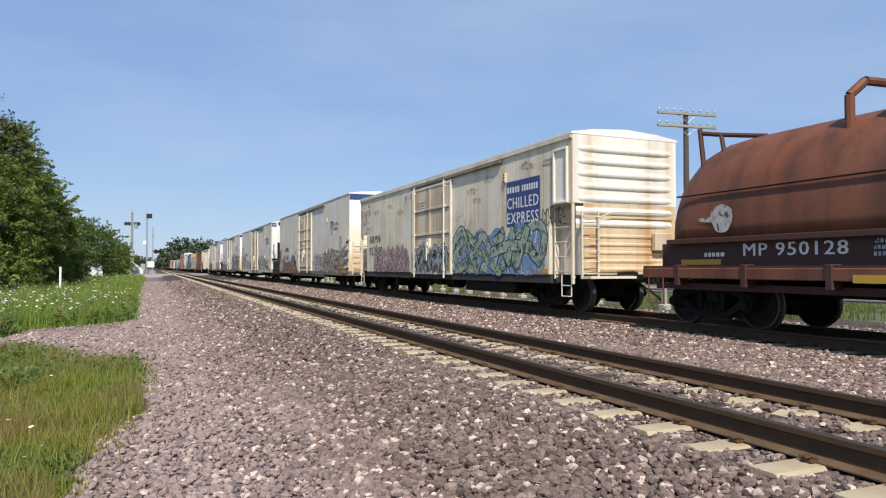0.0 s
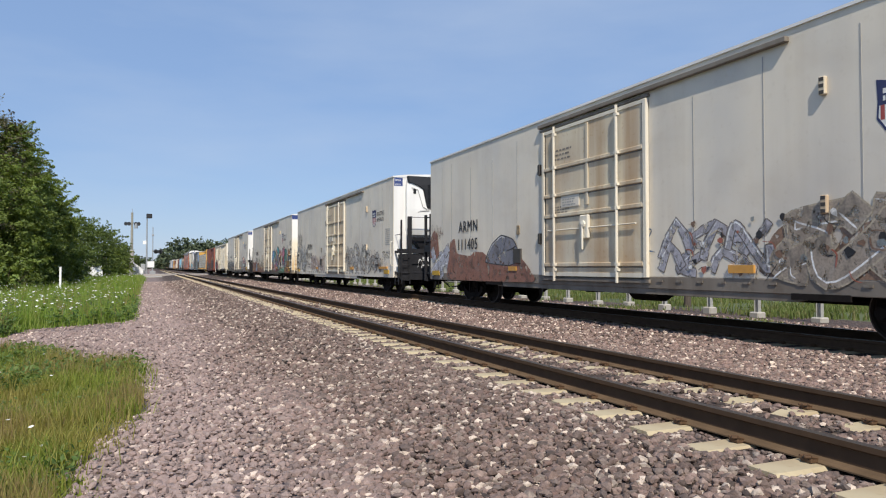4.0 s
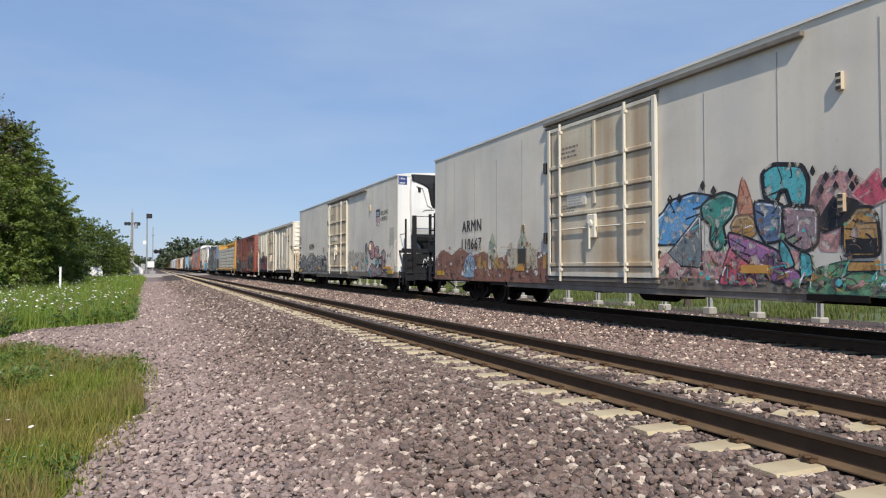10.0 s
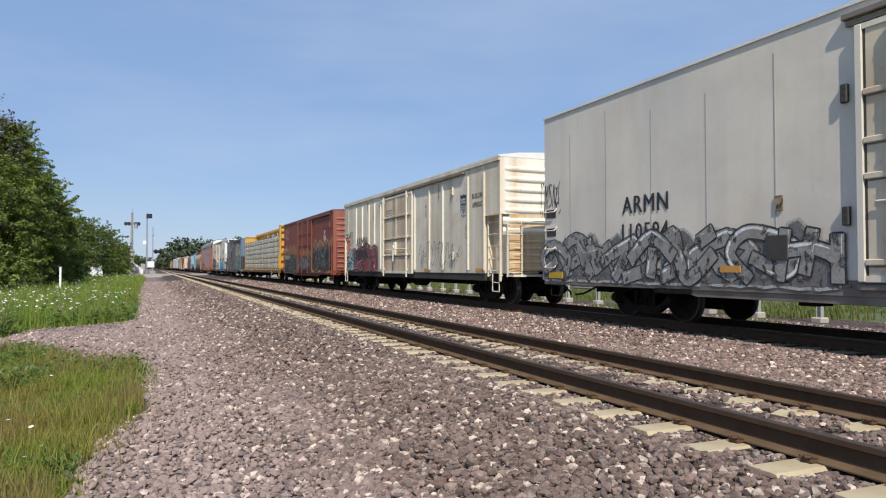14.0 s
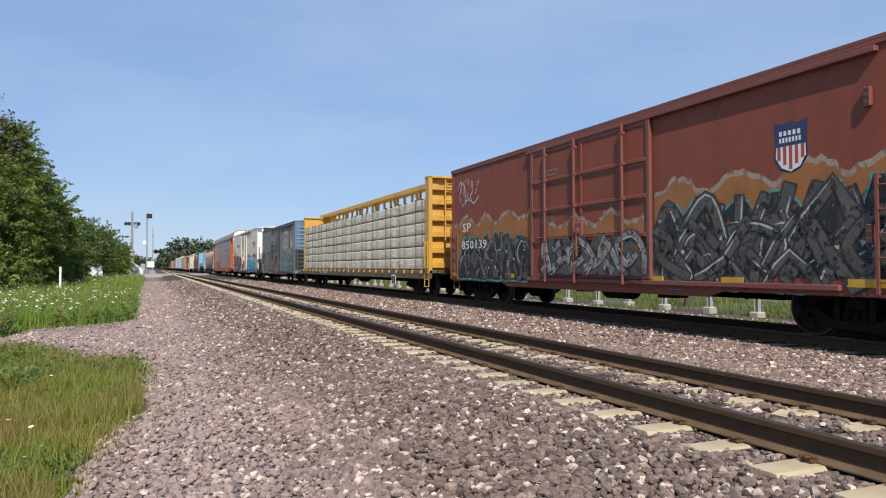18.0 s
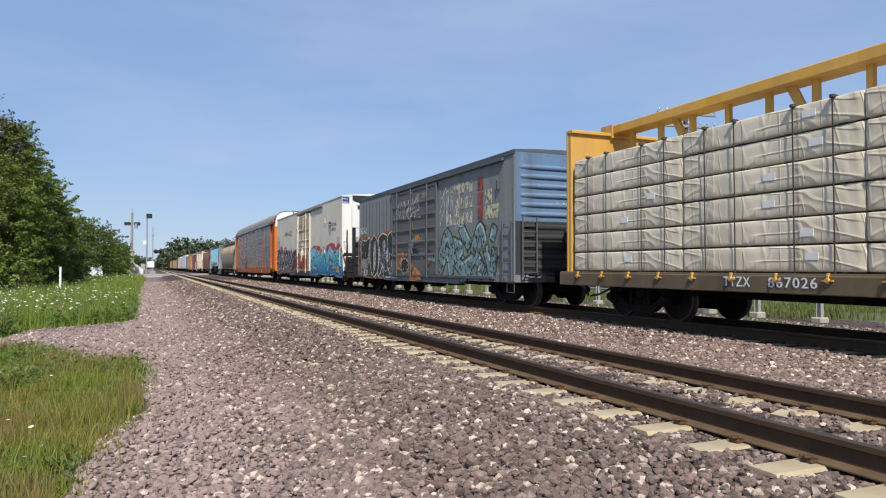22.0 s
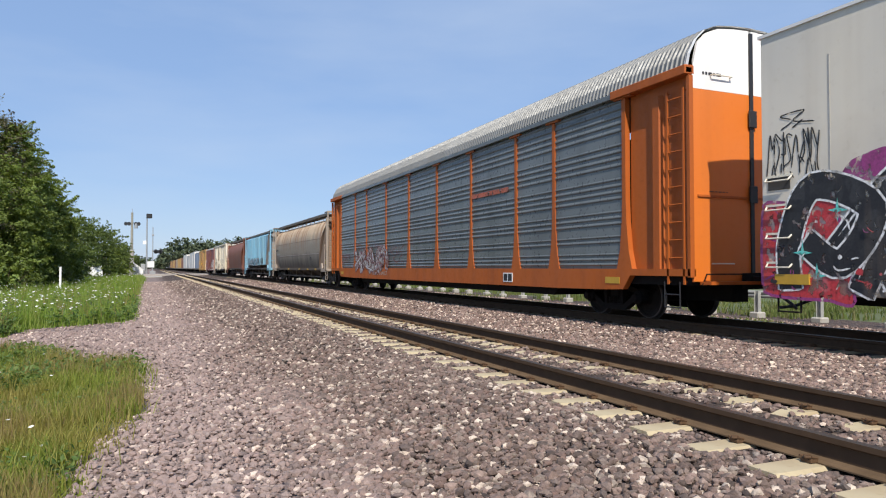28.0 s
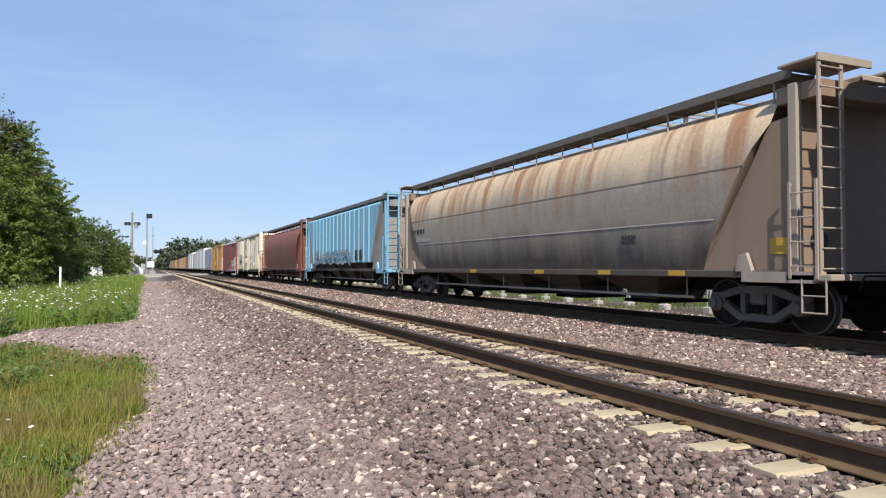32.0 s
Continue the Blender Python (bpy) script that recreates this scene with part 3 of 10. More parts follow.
def wildstyle(car, left, bottom, width, height, mats, place, n=6, seed=1, thick=0.26, line=0.05, ground=True, rim=None, curvy=0.6, gloss=0.03):
    """A sprayed piece of interlocking broad strokes. mats: ground, outline, fill, light."""
    rnd = random.Random(seed)

    def lift(by=1.0):
        LAYER[car.name] = LAYER.get(car.name, 0) + by
        return 0.003 + 0.0006 * LAYER[car.name]
    if ground:
        k = max(20, int(width * 6))
        top, low = [], []
        for i in range(k + 1):
            f = i / k
            edge = min(1.0, 9 * f + 0.25, 9 * (1 - f) + 0.25)
            top.append((left + width * f, bottom + height * (0.72 + 0.30 * abs(math.sin(f * 3.14 * n + seed)) + rnd.uniform(-0.10, 0.08)) * (0.45 + 0.55 * edge)))
            low.append((left + width * f, bottom - 0.04 * height * rnd.random()))
        blob(car, low + top[::-1], mats[0], rim or mats[0], place, 0.05 if rim else 0.0, hard=True, name="graffiti_ground")
    w = width / n
    order = list(range(n))
    rnd.shuffle(order)
    for g in order:
        form = rnd.choice(SWOOPS)
        lean, flip = rnd.uniform(-0.35, 0.35), rnd.random() < 0.35
        hh, z0 = height * rnd.uniform(0.82, 1.0), bottom + height * rnd.uniform(0.0, 0.08)
        wide = thick * w * rnd.uniform(0.85, 1.2)
        bent = rnd.random() < curvy
        lines = []
        for stroke in form:
            pts = []
            for u, q in stroke:
                u = 1 - u if flip else u
                u += lean * (q - 0.5) + rnd.uniform(-0.06, 0.06)
                q = min(1.06, max(0.0, q + rnd.uniform(-0.05, 0.05)))
                pts.append((min(left + width, max(left, left + (g + 0.5 + (u - 0.5) * 1.42) * w)), z0 + q * hh * 0.95))
            lines.append(smooth_line(pts, 6 if bent else 2))
        for k, (mat, grow) in enumerate(((mats[1], line), (mats[2], 0.0))):
            s = Shape()
            d = lift()
            for i, pts in enumerate(lines):
                (ax, ay), (bx, by) = pts[0], pts[1]
                l = math.hypot(ax - bx, ay - by) or 1.0
                (cx, cy), (ex, ey) = pts[-1], pts[-2]
                m = math.hypot(cx - ex, cy - ey) or 1.0
                run = [(ax + (ax - bx) / l * grow, ay + (ay - by) / l * grow)] + pts + [(cx + (cx - ex) / m * grow, cy + (cy - ey) / m * grow)]
                ribbon(s, run, wide + 2 * grow, d + 0.0001 * i, place, 0, 0.9 if i % 2 else 0.6)
            part("graffiti_form" if k else "graffiti_outline", s, mat, car)
        s = Shape()
        d = lift()
        for i, pts in enumerate(lines):
            side = grown_line(pts, wide * 0.30)
            a = int(len(side) * rnd.uniform(0.0, 0.3))
            b = max(a + 2, int(len(side) * rnd.uniform(0.6, 1.0)))
            ribbon(s, side[a:b], gloss, d + 0.0001 * i, place, 0, 0.2)
        part("graffiti_glint", s, mats[3], car)


def grown_line(pts, w):
    """An open line moved sideways by w."""
    out = []
    for i, (u, v) in enumerate(pts):
        a, b = pts[max(0, i - 1)], pts[min(len(pts) - 1, i + 1)]
        du, dv = b[0] - a[0], b[1] - a[1]
        l = math.hypot(du, dv) or 1.0
        out.append((u - dv / l * w, v + du / l * w))
    return out


def flecks(parent, left, bottom, width, height, mats, place, n, seed, size=0.09):
    """Loose dabs, hatching and overspray between the forms of one piece."""
    rnd = random.Random(seed)
    LAYER[parent.name] = LAYER.get(parent.name, 0) + 1
    d0 = 0.003 + 0.0006 * LAYER[parent.name]
    s = Shape()
    for i in range(n):
        u, v = left + width * rnd.random(), bottom + height * rnd.random() ** 1.3
        a = size * rnd.uniform(0.3, 1.4)
        t = rnd.uniform(0, 3.14)
        k = rnd.randrange(len(mats))
        if rnd.random() < 0.5:
            c = rnd.uniform(-0.5, 0.5) * a
            ribbon(s, smooth_line([(u - a * math.cos(t), v - a * math.sin(t)), (u + c, v + c), (u + a * math.cos(t), v + a * math.sin(t))], 3), rnd.uniform(0.012, 0.03), d0 + i * 0.00003, place, k, 0.2)
        else:
            pts = [(u + a * rnd.uniform(0.25, 0.6) * math.cos(q), v + a * rnd.uniform(0.25, 0.6) * math.sin(q)) for q in [0.9 * j for j in range(7)]]
            s.add([place(p[0], p[1], d0 + i * 0.00003) for p in pts], [tuple(range(7))], k)
    return tagged(part("overspray", s, list(mats), parent), kind="stuff")


def scrawl(parent, left, bottom, width, height, mat, place, seed=1, lines=6, thick=0.025):
    """Thin sprayed loops and dashes."""
    rnd = random.Random(seed)
    s = Shape()
    for i in range(lines):
        u = left + width * (i + 0.2) / lines
        w = width / lines * 1.1
        form = rnd.choice(STROKES)
        for j, line in enumerate(form):
            pts = [(u + (a + rnd.uniform(-0.2, 0.2)) * w, bottom + height * min(1, max(0, b + rnd.uniform(-0.15, 0.15)))) for a, b in line]
            ribbon(s, smooth_line(pts, 6), thick, 0.006 + ((i * 2 + j) % 6) * 0.0006, place)
    return part("graffiti", s, mat, parent)


def worn_through(nt, b, wear):
    """Thin, scrubbed paint: the wall shows through in ragged flecks and vertical scuffs."""
    f = noise_node(nt, 7.0, 7.0, (1, 1, 0.8))
    f.inputs["Distortion"].default_value = 0.4
    hole = ramp(nt, f.outputs[0], [(0.66 - wear * 0.3, 0.0), (0.74 - wear * 0.3, 0.85)])
    t = nt.nodes.new("ShaderNodeBsdfTransparent")
    ms = nt.nodes.new("ShaderNodeMixShader")
    nt.links.new(hole.outputs[0], ms.inputs[0])
    nt.links.new(b.outputs[0], ms.inputs[1])
    nt.links.new(t.outputs[0], ms.inputs[2])
    nt.links.new(ms.outputs[0], nt.nodes["Material Output"].inputs["Surface"])


def spray(name, c, wear=0.42):
    key = "spray_" + name
    if key not in M:
        # sprayed unevenly: thin and thick coats, dirt and specks over it
        m, nt, b = nodes_of(key)
        n = noise_node(nt, 2.6, 3.0)
        n.inputs["Distortion"].default_value = 0.8
        grime = tuple(q * 0.5 + 0.02 for q in c)
        pale = tuple(q * 0.82 + 0.12 * max(c) + 0.02 for q in c)
        col = ramp(nt, n.outputs[0], [(0.34, grime), (0.45, c), (0.56, c), (0.66, pale)]).outputs[0]
        f = noise_node(nt, 26.0, 5.0)
        col = mix(nt, 1.0, col, ramp(nt, f.outputs[0], [(0.32, 0.72), (0.6, 1.06)]).outputs[0], "MULTIPLY")
        run = noise_node(nt, 1.0, 5.0, (3.0, 3.0, 0.25))
        col = mix(nt, ramp(nt, run.outputs[0], [(0.55, 0.0), (0.75, 0.4)]).outputs[0], col, (0.16, 0.12, 0.09))
        nt.links.new(col, b.inputs["Base Color"])
        b.inputs["Roughness"].default_value = 0.6
        worn_through(nt, b, wear)
        M[key] = m
    return M[key]


def spray_fade(name, low, high, z0, z1):
    """Sprayed from one colour below into another above."""
    m, nt, b = nodes_of("spray_" + name)
    tc = nt.nodes.new("ShaderNodeTexCoord")
    sep = nt.nodes.new("ShaderNodeSeparateXYZ")
    nt.links.new(tc.outputs["Object"], sep.inputs[0])
    n = noise_node(nt, 2.5, 4.0)
    add = nt.nodes.new("ShaderNodeMath")
    add.operation = "MULTIPLY_ADD"
    add.inputs[1].default_value = 0.5
    nt.links.new(n.outputs[0], add.inputs[0])
    nt.links.new(sep.outputs[2], add.inputs[2])
    mr = nt.nodes.new("ShaderNodeMapRange")
    mr.inputs[1].default_value = z0 + 0.25
    mr.inputs[2].default_value = z1 + 0.25
    nt.links.new(add.outputs[0], mr.inputs[0])
    mid = tuple((p * 0.75 + q * 0.25) if i != 1 else p * 0.5 + q * 0.6 for i, (p, q) in enumerate(zip(low, high)))
    nt.links.new(ramp(nt, mr.outputs[0], [(0.0, low), (0.5, mid), (1.0, high)]).outputs[0], b.inputs["Base Color"])
    b.inputs["Roughness"].default_value = 0.55
    worn_through(nt, b, 0.25)
    return m


INK = {}
for ink, shade in dict(sand_dark=(0.33, 0.23, 0.15), denim_blue=(0.17, 0.30, 0.50), sage=(0.32, 0.41, 0.30), sage_pale=(0.41, 0.48, 0.36), mint=(0.48, 0.62, 0.54), dusty_rose=(0.55, 0.30, 0.29), pale_rose=(0.70, 0.48, 0.47),
                       leaf_green=(0.16, 0.34, 0.19), deep_green=(0.04, 0.11, 0.07), sky_blue=(0.12, 0.36, 0.66), slate_grey=(0.20, 0.23, 0.24), salmon=(0.60, 0.29, 0.18), rust_red=(0.36, 0.12, 0.08),
                       sea_green=(0.06, 0.32, 0.26), ochre=(0.46, 0.26, 0.08), umber=(0.20, 0.12, 0.08), sand=(0.55, 0.48, 0.35), rose_red=(0.58, 0.11, 0.16), pink=(0.66, 0.23, 0.32), plum=(0.11, 0.075, 0.085),
                       violet=(0.35, 0.16, 0.35), aqua=(0.10, 0.46, 0.50), steel_blue=(0.12, 0.19, 0.32), mauve=(0.32, 0.23, 0.25), navy=(0.025, 0.045, 0.12), orange=(0.60, 0.23, 0.06), moss=(0.24, 0.30, 0.20),
                       denim=(0.16, 0.24, 0.32), olive_black=(0.05, 0.052, 0.042), scarlet=(0.50, 0.04, 0.05), amber=(0.66, 0.37, 0.04), magenta=(0.31, 0.05, 0.20), cyanstar=(0.12, 0.62, 0.55),
                       faded_silver=(0.40, 0.375, 0.36), faded_red=(0.24, 0.07, 0.07), faded_grey=(0.36, 0.35, 0.35)).items():
    INK[ink] = spray("ink_" + ink, shade)
INK["blue_fade"] = spray_fade("blue_fade", (0.015, 0.20, 0.46), (0.24, 0.54, 0.72), 0.95, 2.1)
BLK, WHT = spray("black", (0.018, 0.018, 0.021), 0.25), spray("white", (0.82, 0.82, 0.81))


# running gear, shared by all cars
def truck_frame_mesh():
    s = Shape()
    for sx in (-1, 1):
        x0, x1 = sx * 0.94, sx * 1.08
        # top chord, bottom chord and columns
        s.prism([(-1.02, 0.60), (-0.62, 0.72), (-0.35, 0.80), (0.35, 0.80), (0.62, 0.72), (1.02, 0.60), (1.02, 0.50), (0.66, 0.58), (0.36, 0.66), (-0.36, 0.66), (-0.66, 0.58), (-1.02, 0.50)], x0, x1, axis="x")
        s.prism([(-0.98, 0.52), (-0.80, 0.56), (-0.36, 0.30), (0.36, 0.30), (0.80, 0.56), (0.98, 0.52), (0.74, 0.38), (0.40, 0.17), (-0.40, 0.17), (-0.74, 0.38)], x0, x1, axis="x")
        for y in (-0.34, 0.24):
            s.box(x0, x1, y, y + 0.10, 0.28, 0.68)
        for y in (-0.89, 0.89):
            s.lathe([(0.0, sx * 0.92), (0.15, sx * 0.92), (0.15, sx * 1.12), (0.105, sx * 1.16), (0.09, sx * 1.22), (0.0, sx * 1.22)], (0, y, 0.457), n=14)
            s.box(x0 - 0.01, x1 + 0.01, y - 0.17, y + 0.17, 0.52, 0.66, c=0.02)
    s.box(-1.06, 1.06, -0.17, 0.17, 0.46, 0.74, c=0.03)
    s.box(-0.75, 0.75, -0.36, -0.30, 0.30, 0.42)
    s.box(-0.75, 0.75, 0.30, 0.36, 0.30, 0.42)
    return s


def spring_mesh():
    """One coil spring."""
    prof = [(0.0, 0.0)]
    for j in range(5):
        prof += [(0.05, j * 0.032), (0.068, j * 0.032 + 0.012), (0.05, j * 0.032 + 0.026)]
    return Shape().lathe(prof + [(0.0, 0.16)], (0.0, 0.0, 0.305), axis="z", n=9)


def wheelset_mesh():
    """Two wheels on an axle about the x axis; origin at the axle's middle."""
    s = Shape()
    for sx in (-1, 1):
        prof = [(0.085, 0.86), (0.13, 0.845), (0.15, 0.80), (0.30, 0.765), (0.37, 0.785), (0.385, 0.815), (0.425, 0.82)]
        s.lathe([(r, sx * o) for r, o in prof], (0, 0, 0), n=28)
        s.lathe([(r, sx * o) for r, o in [(0.425, 0.82), (0.45, 0.815), (0.457, 0.80), (0.46, 0.73), (0.485, 0.715), (0.478, 0.685), (0.44, 0.68)]], (0, 0, 0), n=28, k=1)
        s.lathe([(r, sx * o) for r, o in [(0.44, 0.68), (0.385, 0.69), (0.30, 0.72), (0.15, 0.70), (0.085, 0.68)]], (0, 0, 0), n=28)
        # casting marks that show the turning
        for a in (0.4, 2.5, 4.6):
            s.box(sx * 0.775, sx * 0.80, math.cos(a) * 0.25 - 0.03, math.cos(a) * 0.25 + 0.03, math.sin(a) * 0.25 - 0.02, math.sin(a) * 0.25 + 0.02)
    s.rod((-1.1, 0, 0), (1.1, 0, 0), 0.08, 12)
    return s


TRUCK_ME = truck_frame_mesh().mesh("truck", [M["steel_dark"]])
TRUCK_GREY_ME = truck_frame_mesh().mesh("truck", [M["gear_grey"]])
SPRING_ME = spring_mesh().mesh("coil_spring", [M["wheel"]])
WHEEL_ME = wheelset_mesh().mesh("wheelset", [M["wheel"], M["tread"]])


def trucks(car, ys, grey=False):
    for y in ys:
        t = part("truck", TRUCK_GREY_ME if grey else TRUCK_ME, None, car, at=(0, y, 0))
        for sx in (-1.03, 1.03):
            for sy in (-0.15, 0.0, 0.15):
                part("coil_spring", SPRING_ME, None, t, at=(sx, sy, 0))
        for dy in (-0.89, 0.89):
            w = part("wheelset", WHEEL_ME, None, t, at=(0, dy, 0.457))
            ROLLING.append((w, dy))


def coupler(car, y, d, ext):
    """Draft gear, knuckle and air hose at one end; d = -1 at the front."""
    s = Shape()
    s.box(-0.09, 0.09, y, y + d * (ext - 0.18), 0.78, 0.96, c=0.02)
    s.box(-0.30, 0.30, y, y + d * 0.10, 0.70, 1.02, c=0.02)
    s.prism([(-0.13, y + d * (ext - 0.24)), (0.11, y + d * (ext - 0.24)), (0.16, y + d * (ext - 0.05)), (0.02, y + d * (ext - 0.1)), (-0.05, y + d * (ext + 0.04)), (-0.16, y + d * (ext + 0.02))], 0.73, 1.01, axis="z")
    part("coupler", s, M["steel_dark"], car)
    h = Shape()
    pts = [(0.30, y + d * 0.1, 0.72), (0.32, y + d * ext * 0.45, 0.56), (0.26, y + d * ext * 0.8, 0.40), (0.12, y + d * (ext - 0.02), 0.36)]
    h.pipe(pts, 0.03, 7)
    part("air_hose", h, M["black"], car)
    lv = Shape()
    lv.pipe([(-1.35, y + d * 0.06, 0.78), (-1.30, y + d * 0.12, 1.0), (-0.5, y + d * 0.2, 1.0), (-0.1, y + d * 0.42, 1.02)], 0.016, 6)
    part("uncoupling_lever", lv, M["steel_dark"], car)


def underframe(car, L, z=0.98, seed=0):
    s = Shape().box(-0.2, 0.2, 0.3, L - 0.3, z - 0.42, z - 0.02)
    for i in range(5):
        y = L * (0.26 + 0.12 * i)
        s.box(-1.35, 1.35, y - 0.05, y + 0.05, z - 0.28, z - 0.02)
    part("center_sill", s, M["steel_dark"], car)
    part("brake_reservoir", Shape().lathe([(0.0, 0.0), (0.18, 0.03), (0.22, 0.1), (0.22, 1.0), (0.18, 1.07), (0.0, 1.1)], (-0.85, L * 0.44, 0.62), axis="y", n=14), M["steel_dark"], car, smooth=True)
    part("brake_cylinder", Shape().lathe([(0.0, 0.0), (0.17, 0.0), (0.17, 0.5), (0.05, 0.56), (0.04, 0.95), (0.0, 0.95)], (0.75, L * 0.52, 0.68), axis="y", n=12), M["steel_dark"], car)
    r = Shape().rod((-0.4, 3.2, 0.55), (-0.4, L - 3.2, 0.55), 0.022, 6)
    r.box(-0.95, -0.62, L * 0.56, L * 0.56 + 0.4, 0.52, 0.86, c=0.02)
    part("brake_rod", r, M["steel_dark"], car)
    rnd = random.Random(int(L * 100) + seed)
    pts = [(-1.22, 4.0, 0.74)]
    while pts[-1][1] < L - 4.6:
        pts.append((-1.22, pts[-1][1] + rnd.uniform(0.5, 0.9), 0.72 + rnd.uniform(-0.09, 0.03)))
    part("air_line", Shape().pipe(pts, 0.02, 6), M["steel_dark"], car)
    for p in pts[::3]:
        part("pipe_hanger", Shape().rod(p, (p[0], p[1], z - 0.2), 0.012, 5), M["steel_dark"], car)
    for i in range(3):
        y = L * rnd.uniform(0.3, 0.68)
        w = rnd.uniform(0.25, 0.6)
        part("underframe_box", Shape().box(-1.2, -0.75, y, y + w, 0.50 + 0.08 * i, z - 0.15, c=0.02), M["steel_dark"], car)
    for y in (3.55, L - 3.7):
        part("slack_adjuster", Shape().rod((-0.95, y, 0.58), (-0.55, y + 0.9 * (1 if y < L / 2 else -1), 0.70), 0.04, 7), M["steel_dark"], car)


def steps(car, y, d, mat, z0=0.42, z1=0.95):
    """Sill step hung below one corner of the near side."""
    s = Shape()
    a, b = y, y + d * 0.42
    s.pipe([(-HW + 0.03, a, z1), (-HW + 0.03, a, z0), (-HW + 0.03, b, z0), (-HW + 0.03, b, z1)], 0.016, 6)
    s.rod((-HW + 0.03, a, (z0 + z1) / 2), (-HW + 0.03, b, (z0 + z1) / 2), 0.014, 6)
    part("sill_step", s, mat, car)


def ladder(car, xa, xb, y, z0, z1, n, mat, name="end_ladder", rail=0.022, out=0.0):
    s = Shape()
    for x in (xa, xb):
        s.box(x - rail, x + rail, y - 0.02 - out, y + 0.01 - out, z0, z1)
    for i in range(n):
        z = z0 + (z1 - z0) * (i + 0.5) / n
        s.rod((xa, y - 0.03 - out, z), (xb, y - 0.03 - out, z), 0.014, 6)
    return part(name, s, mat, car)


def side_ladder(car, ya, yb, z0, z1, n, mat, x=-HW, out=0.07, name="side_ladder"):
    s = Shape()
    for y in (ya, yb):
        s.box(x - out - 0.02, x - out + 0.01, y - 0.022, y + 0.022, z0, z1)
        for z in (z0 + 0.05, z1 - 0.05):
            s.box(x - out, x + 0.01, y - 0.02, y + 0.02, z - 0.02, z + 0.02)
    for i in range(n):
        z = z0 + (z1 - z0) * (i + 0.5) / n
        s.rod((x - out, ya, z), (x - out, yb, z), 0.014, 6)
    return part(name, s, mat, car)


def brake_wheel(car, x, y, z, mat):
    s = Shape()
    n = 20
    ring = [(x + 0.27 * math.cos(2 * math.pi * i / n), y - 0.16, z + 0.27 * math.sin(2 * math.pi * i / n)) for i in range(n + 1)]
    s.pipe(ring, 0.018, 6)
    for i in range(5):
        a = 2 * math.pi * i / 5
        s.rod((x, y - 0.16, z), (x + 0.27 * math.cos(a), y - 0.16, z + 0.27 * math.sin(a)), 0.012, 5)
    s.rod((x, y, z), (x, y - 0.18, z), 0.04, 8)
    part("brake_wheel", s, M["black"], car)
    g = Shape().box(x - 0.2, x + 0.12, y - 0.11, y, z - 0.42, z + 0.16, c=0.03)
    g.rod((x - 0.02, y - 0.05, z - 0.42), (x - 0.02, y - 0.05, 1.05), 0.018, 6)
    part("brake_gear", g, mat, car)


def ribbed_end(car, z0, z1, n, mat, half=HW - 0.1, y=0.0, deep=0.085, name="end_rib"):
    """Pressed corrugations across the front end, one mesh a rib."""
    h = (z1 - z0) / n
    for i in range(n):
        z = z0 + (i + 0.5) * h
        rings = []
        for f in (-1.0, -0.86, -0.6, 0.6, 0.86, 1.0):
            k = {1.0: 0.02, 0.86: 0.75, 0.6: 1.0}[abs(f)]
            x = f * half
            rings.append([(x, y + 0.01, z - h * 0.36), (x, y - deep * k * 0.55, z - h * 0.20 * (0.3 + 0.7 * k)), (x, y - deep * k, z), (x, y - deep * k * 0.55, z + h * 0.20 * (0.3 + 0.7 * k)), (x, y + 0.01, z + h * 0.36)])
        s = Shape().sweep(rings, close=False, caps=False)
        part(name, s, mat, car, smooth=True)


def roof_shape(L, eave, rise, half=HW, over=0.03, ribs=0):
    out = [(-half - over, eave - 0.05), (half + over, eave - 0.05), (half + over, eave), (half * 0.62, eave + rise * 0.62), (0, eave + rise), (-half * 0.62, eave + rise * 0.62), (-half - over, eave)]
    s = Shape().prism(out, -0.02, L + 0.02)
    for i in range(ribs):
        y = L * (i + 0.5) / ribs
        o = [(p[0] * 1.002, p[1] + 0.03) for p in out[2:]]
        s.add([(p[0], y - 0.04, p[1]) for p in o] + [(p[0], y + 0.04, p[1]) for p in o], [(i2, i2 + 1, i2 + 6, i2 + 5) for i2 in range(4)])
    return s


def shield(car, y, z, w, h, place, mono=False):
    """A striped badge drawn as plain shapes."""
    u = -y
    s = Shape()

    def poly(pts, d, k):
        s.add([place(u + a * w, z + b * h, d) for a, b in pts], [tuple(range(len(pts)))], k)
    poly([(-0.5, 0.5), (-0.2, 0.44), (0, 0.5), (0.2, 0.44), (0.5, 0.5), (0.47, 0.1), (0.5, -0.2), (0.3, -0.42), (0, -0.5), (-0.3, -0.42), (-0.5, -0.2), (-0.47, 0.1)], 0.004, 0)
    poly([(-0.43, 0.03), (0.43, 0.03), (0.45, -0.18), (0.27, -0.38), (0, -0.46), (-0.27, -0.38), (-0.45, -0.18)], 0.006, 2)
    for i in range(5):
        a = -0.40 + i * 0.175
        low = -0.42 + abs(a + 0.05) * 0.55
        poly([(a, 0.03), (a + 0.10, 0.03), (a + 0.10, low), (a, low)], 0.0075, 1)
    for j, (a, b, n) in enumerate(((0.32, 0.23, 5), (0.19, 0.10, 7))):
        for i in range(n):
            q = -0.34 + i * 0.68 / n
            poly([(q, a), (q + 0.42 / n, a), (q + 0.42 / n, b), (q, b)], 0.007, 2)
    part("badge", s, [M["black_mark"] if mono else M["badge_blue"], M["badge_red"] if not mono else M["black_mark"], M["white_mark"]], car)


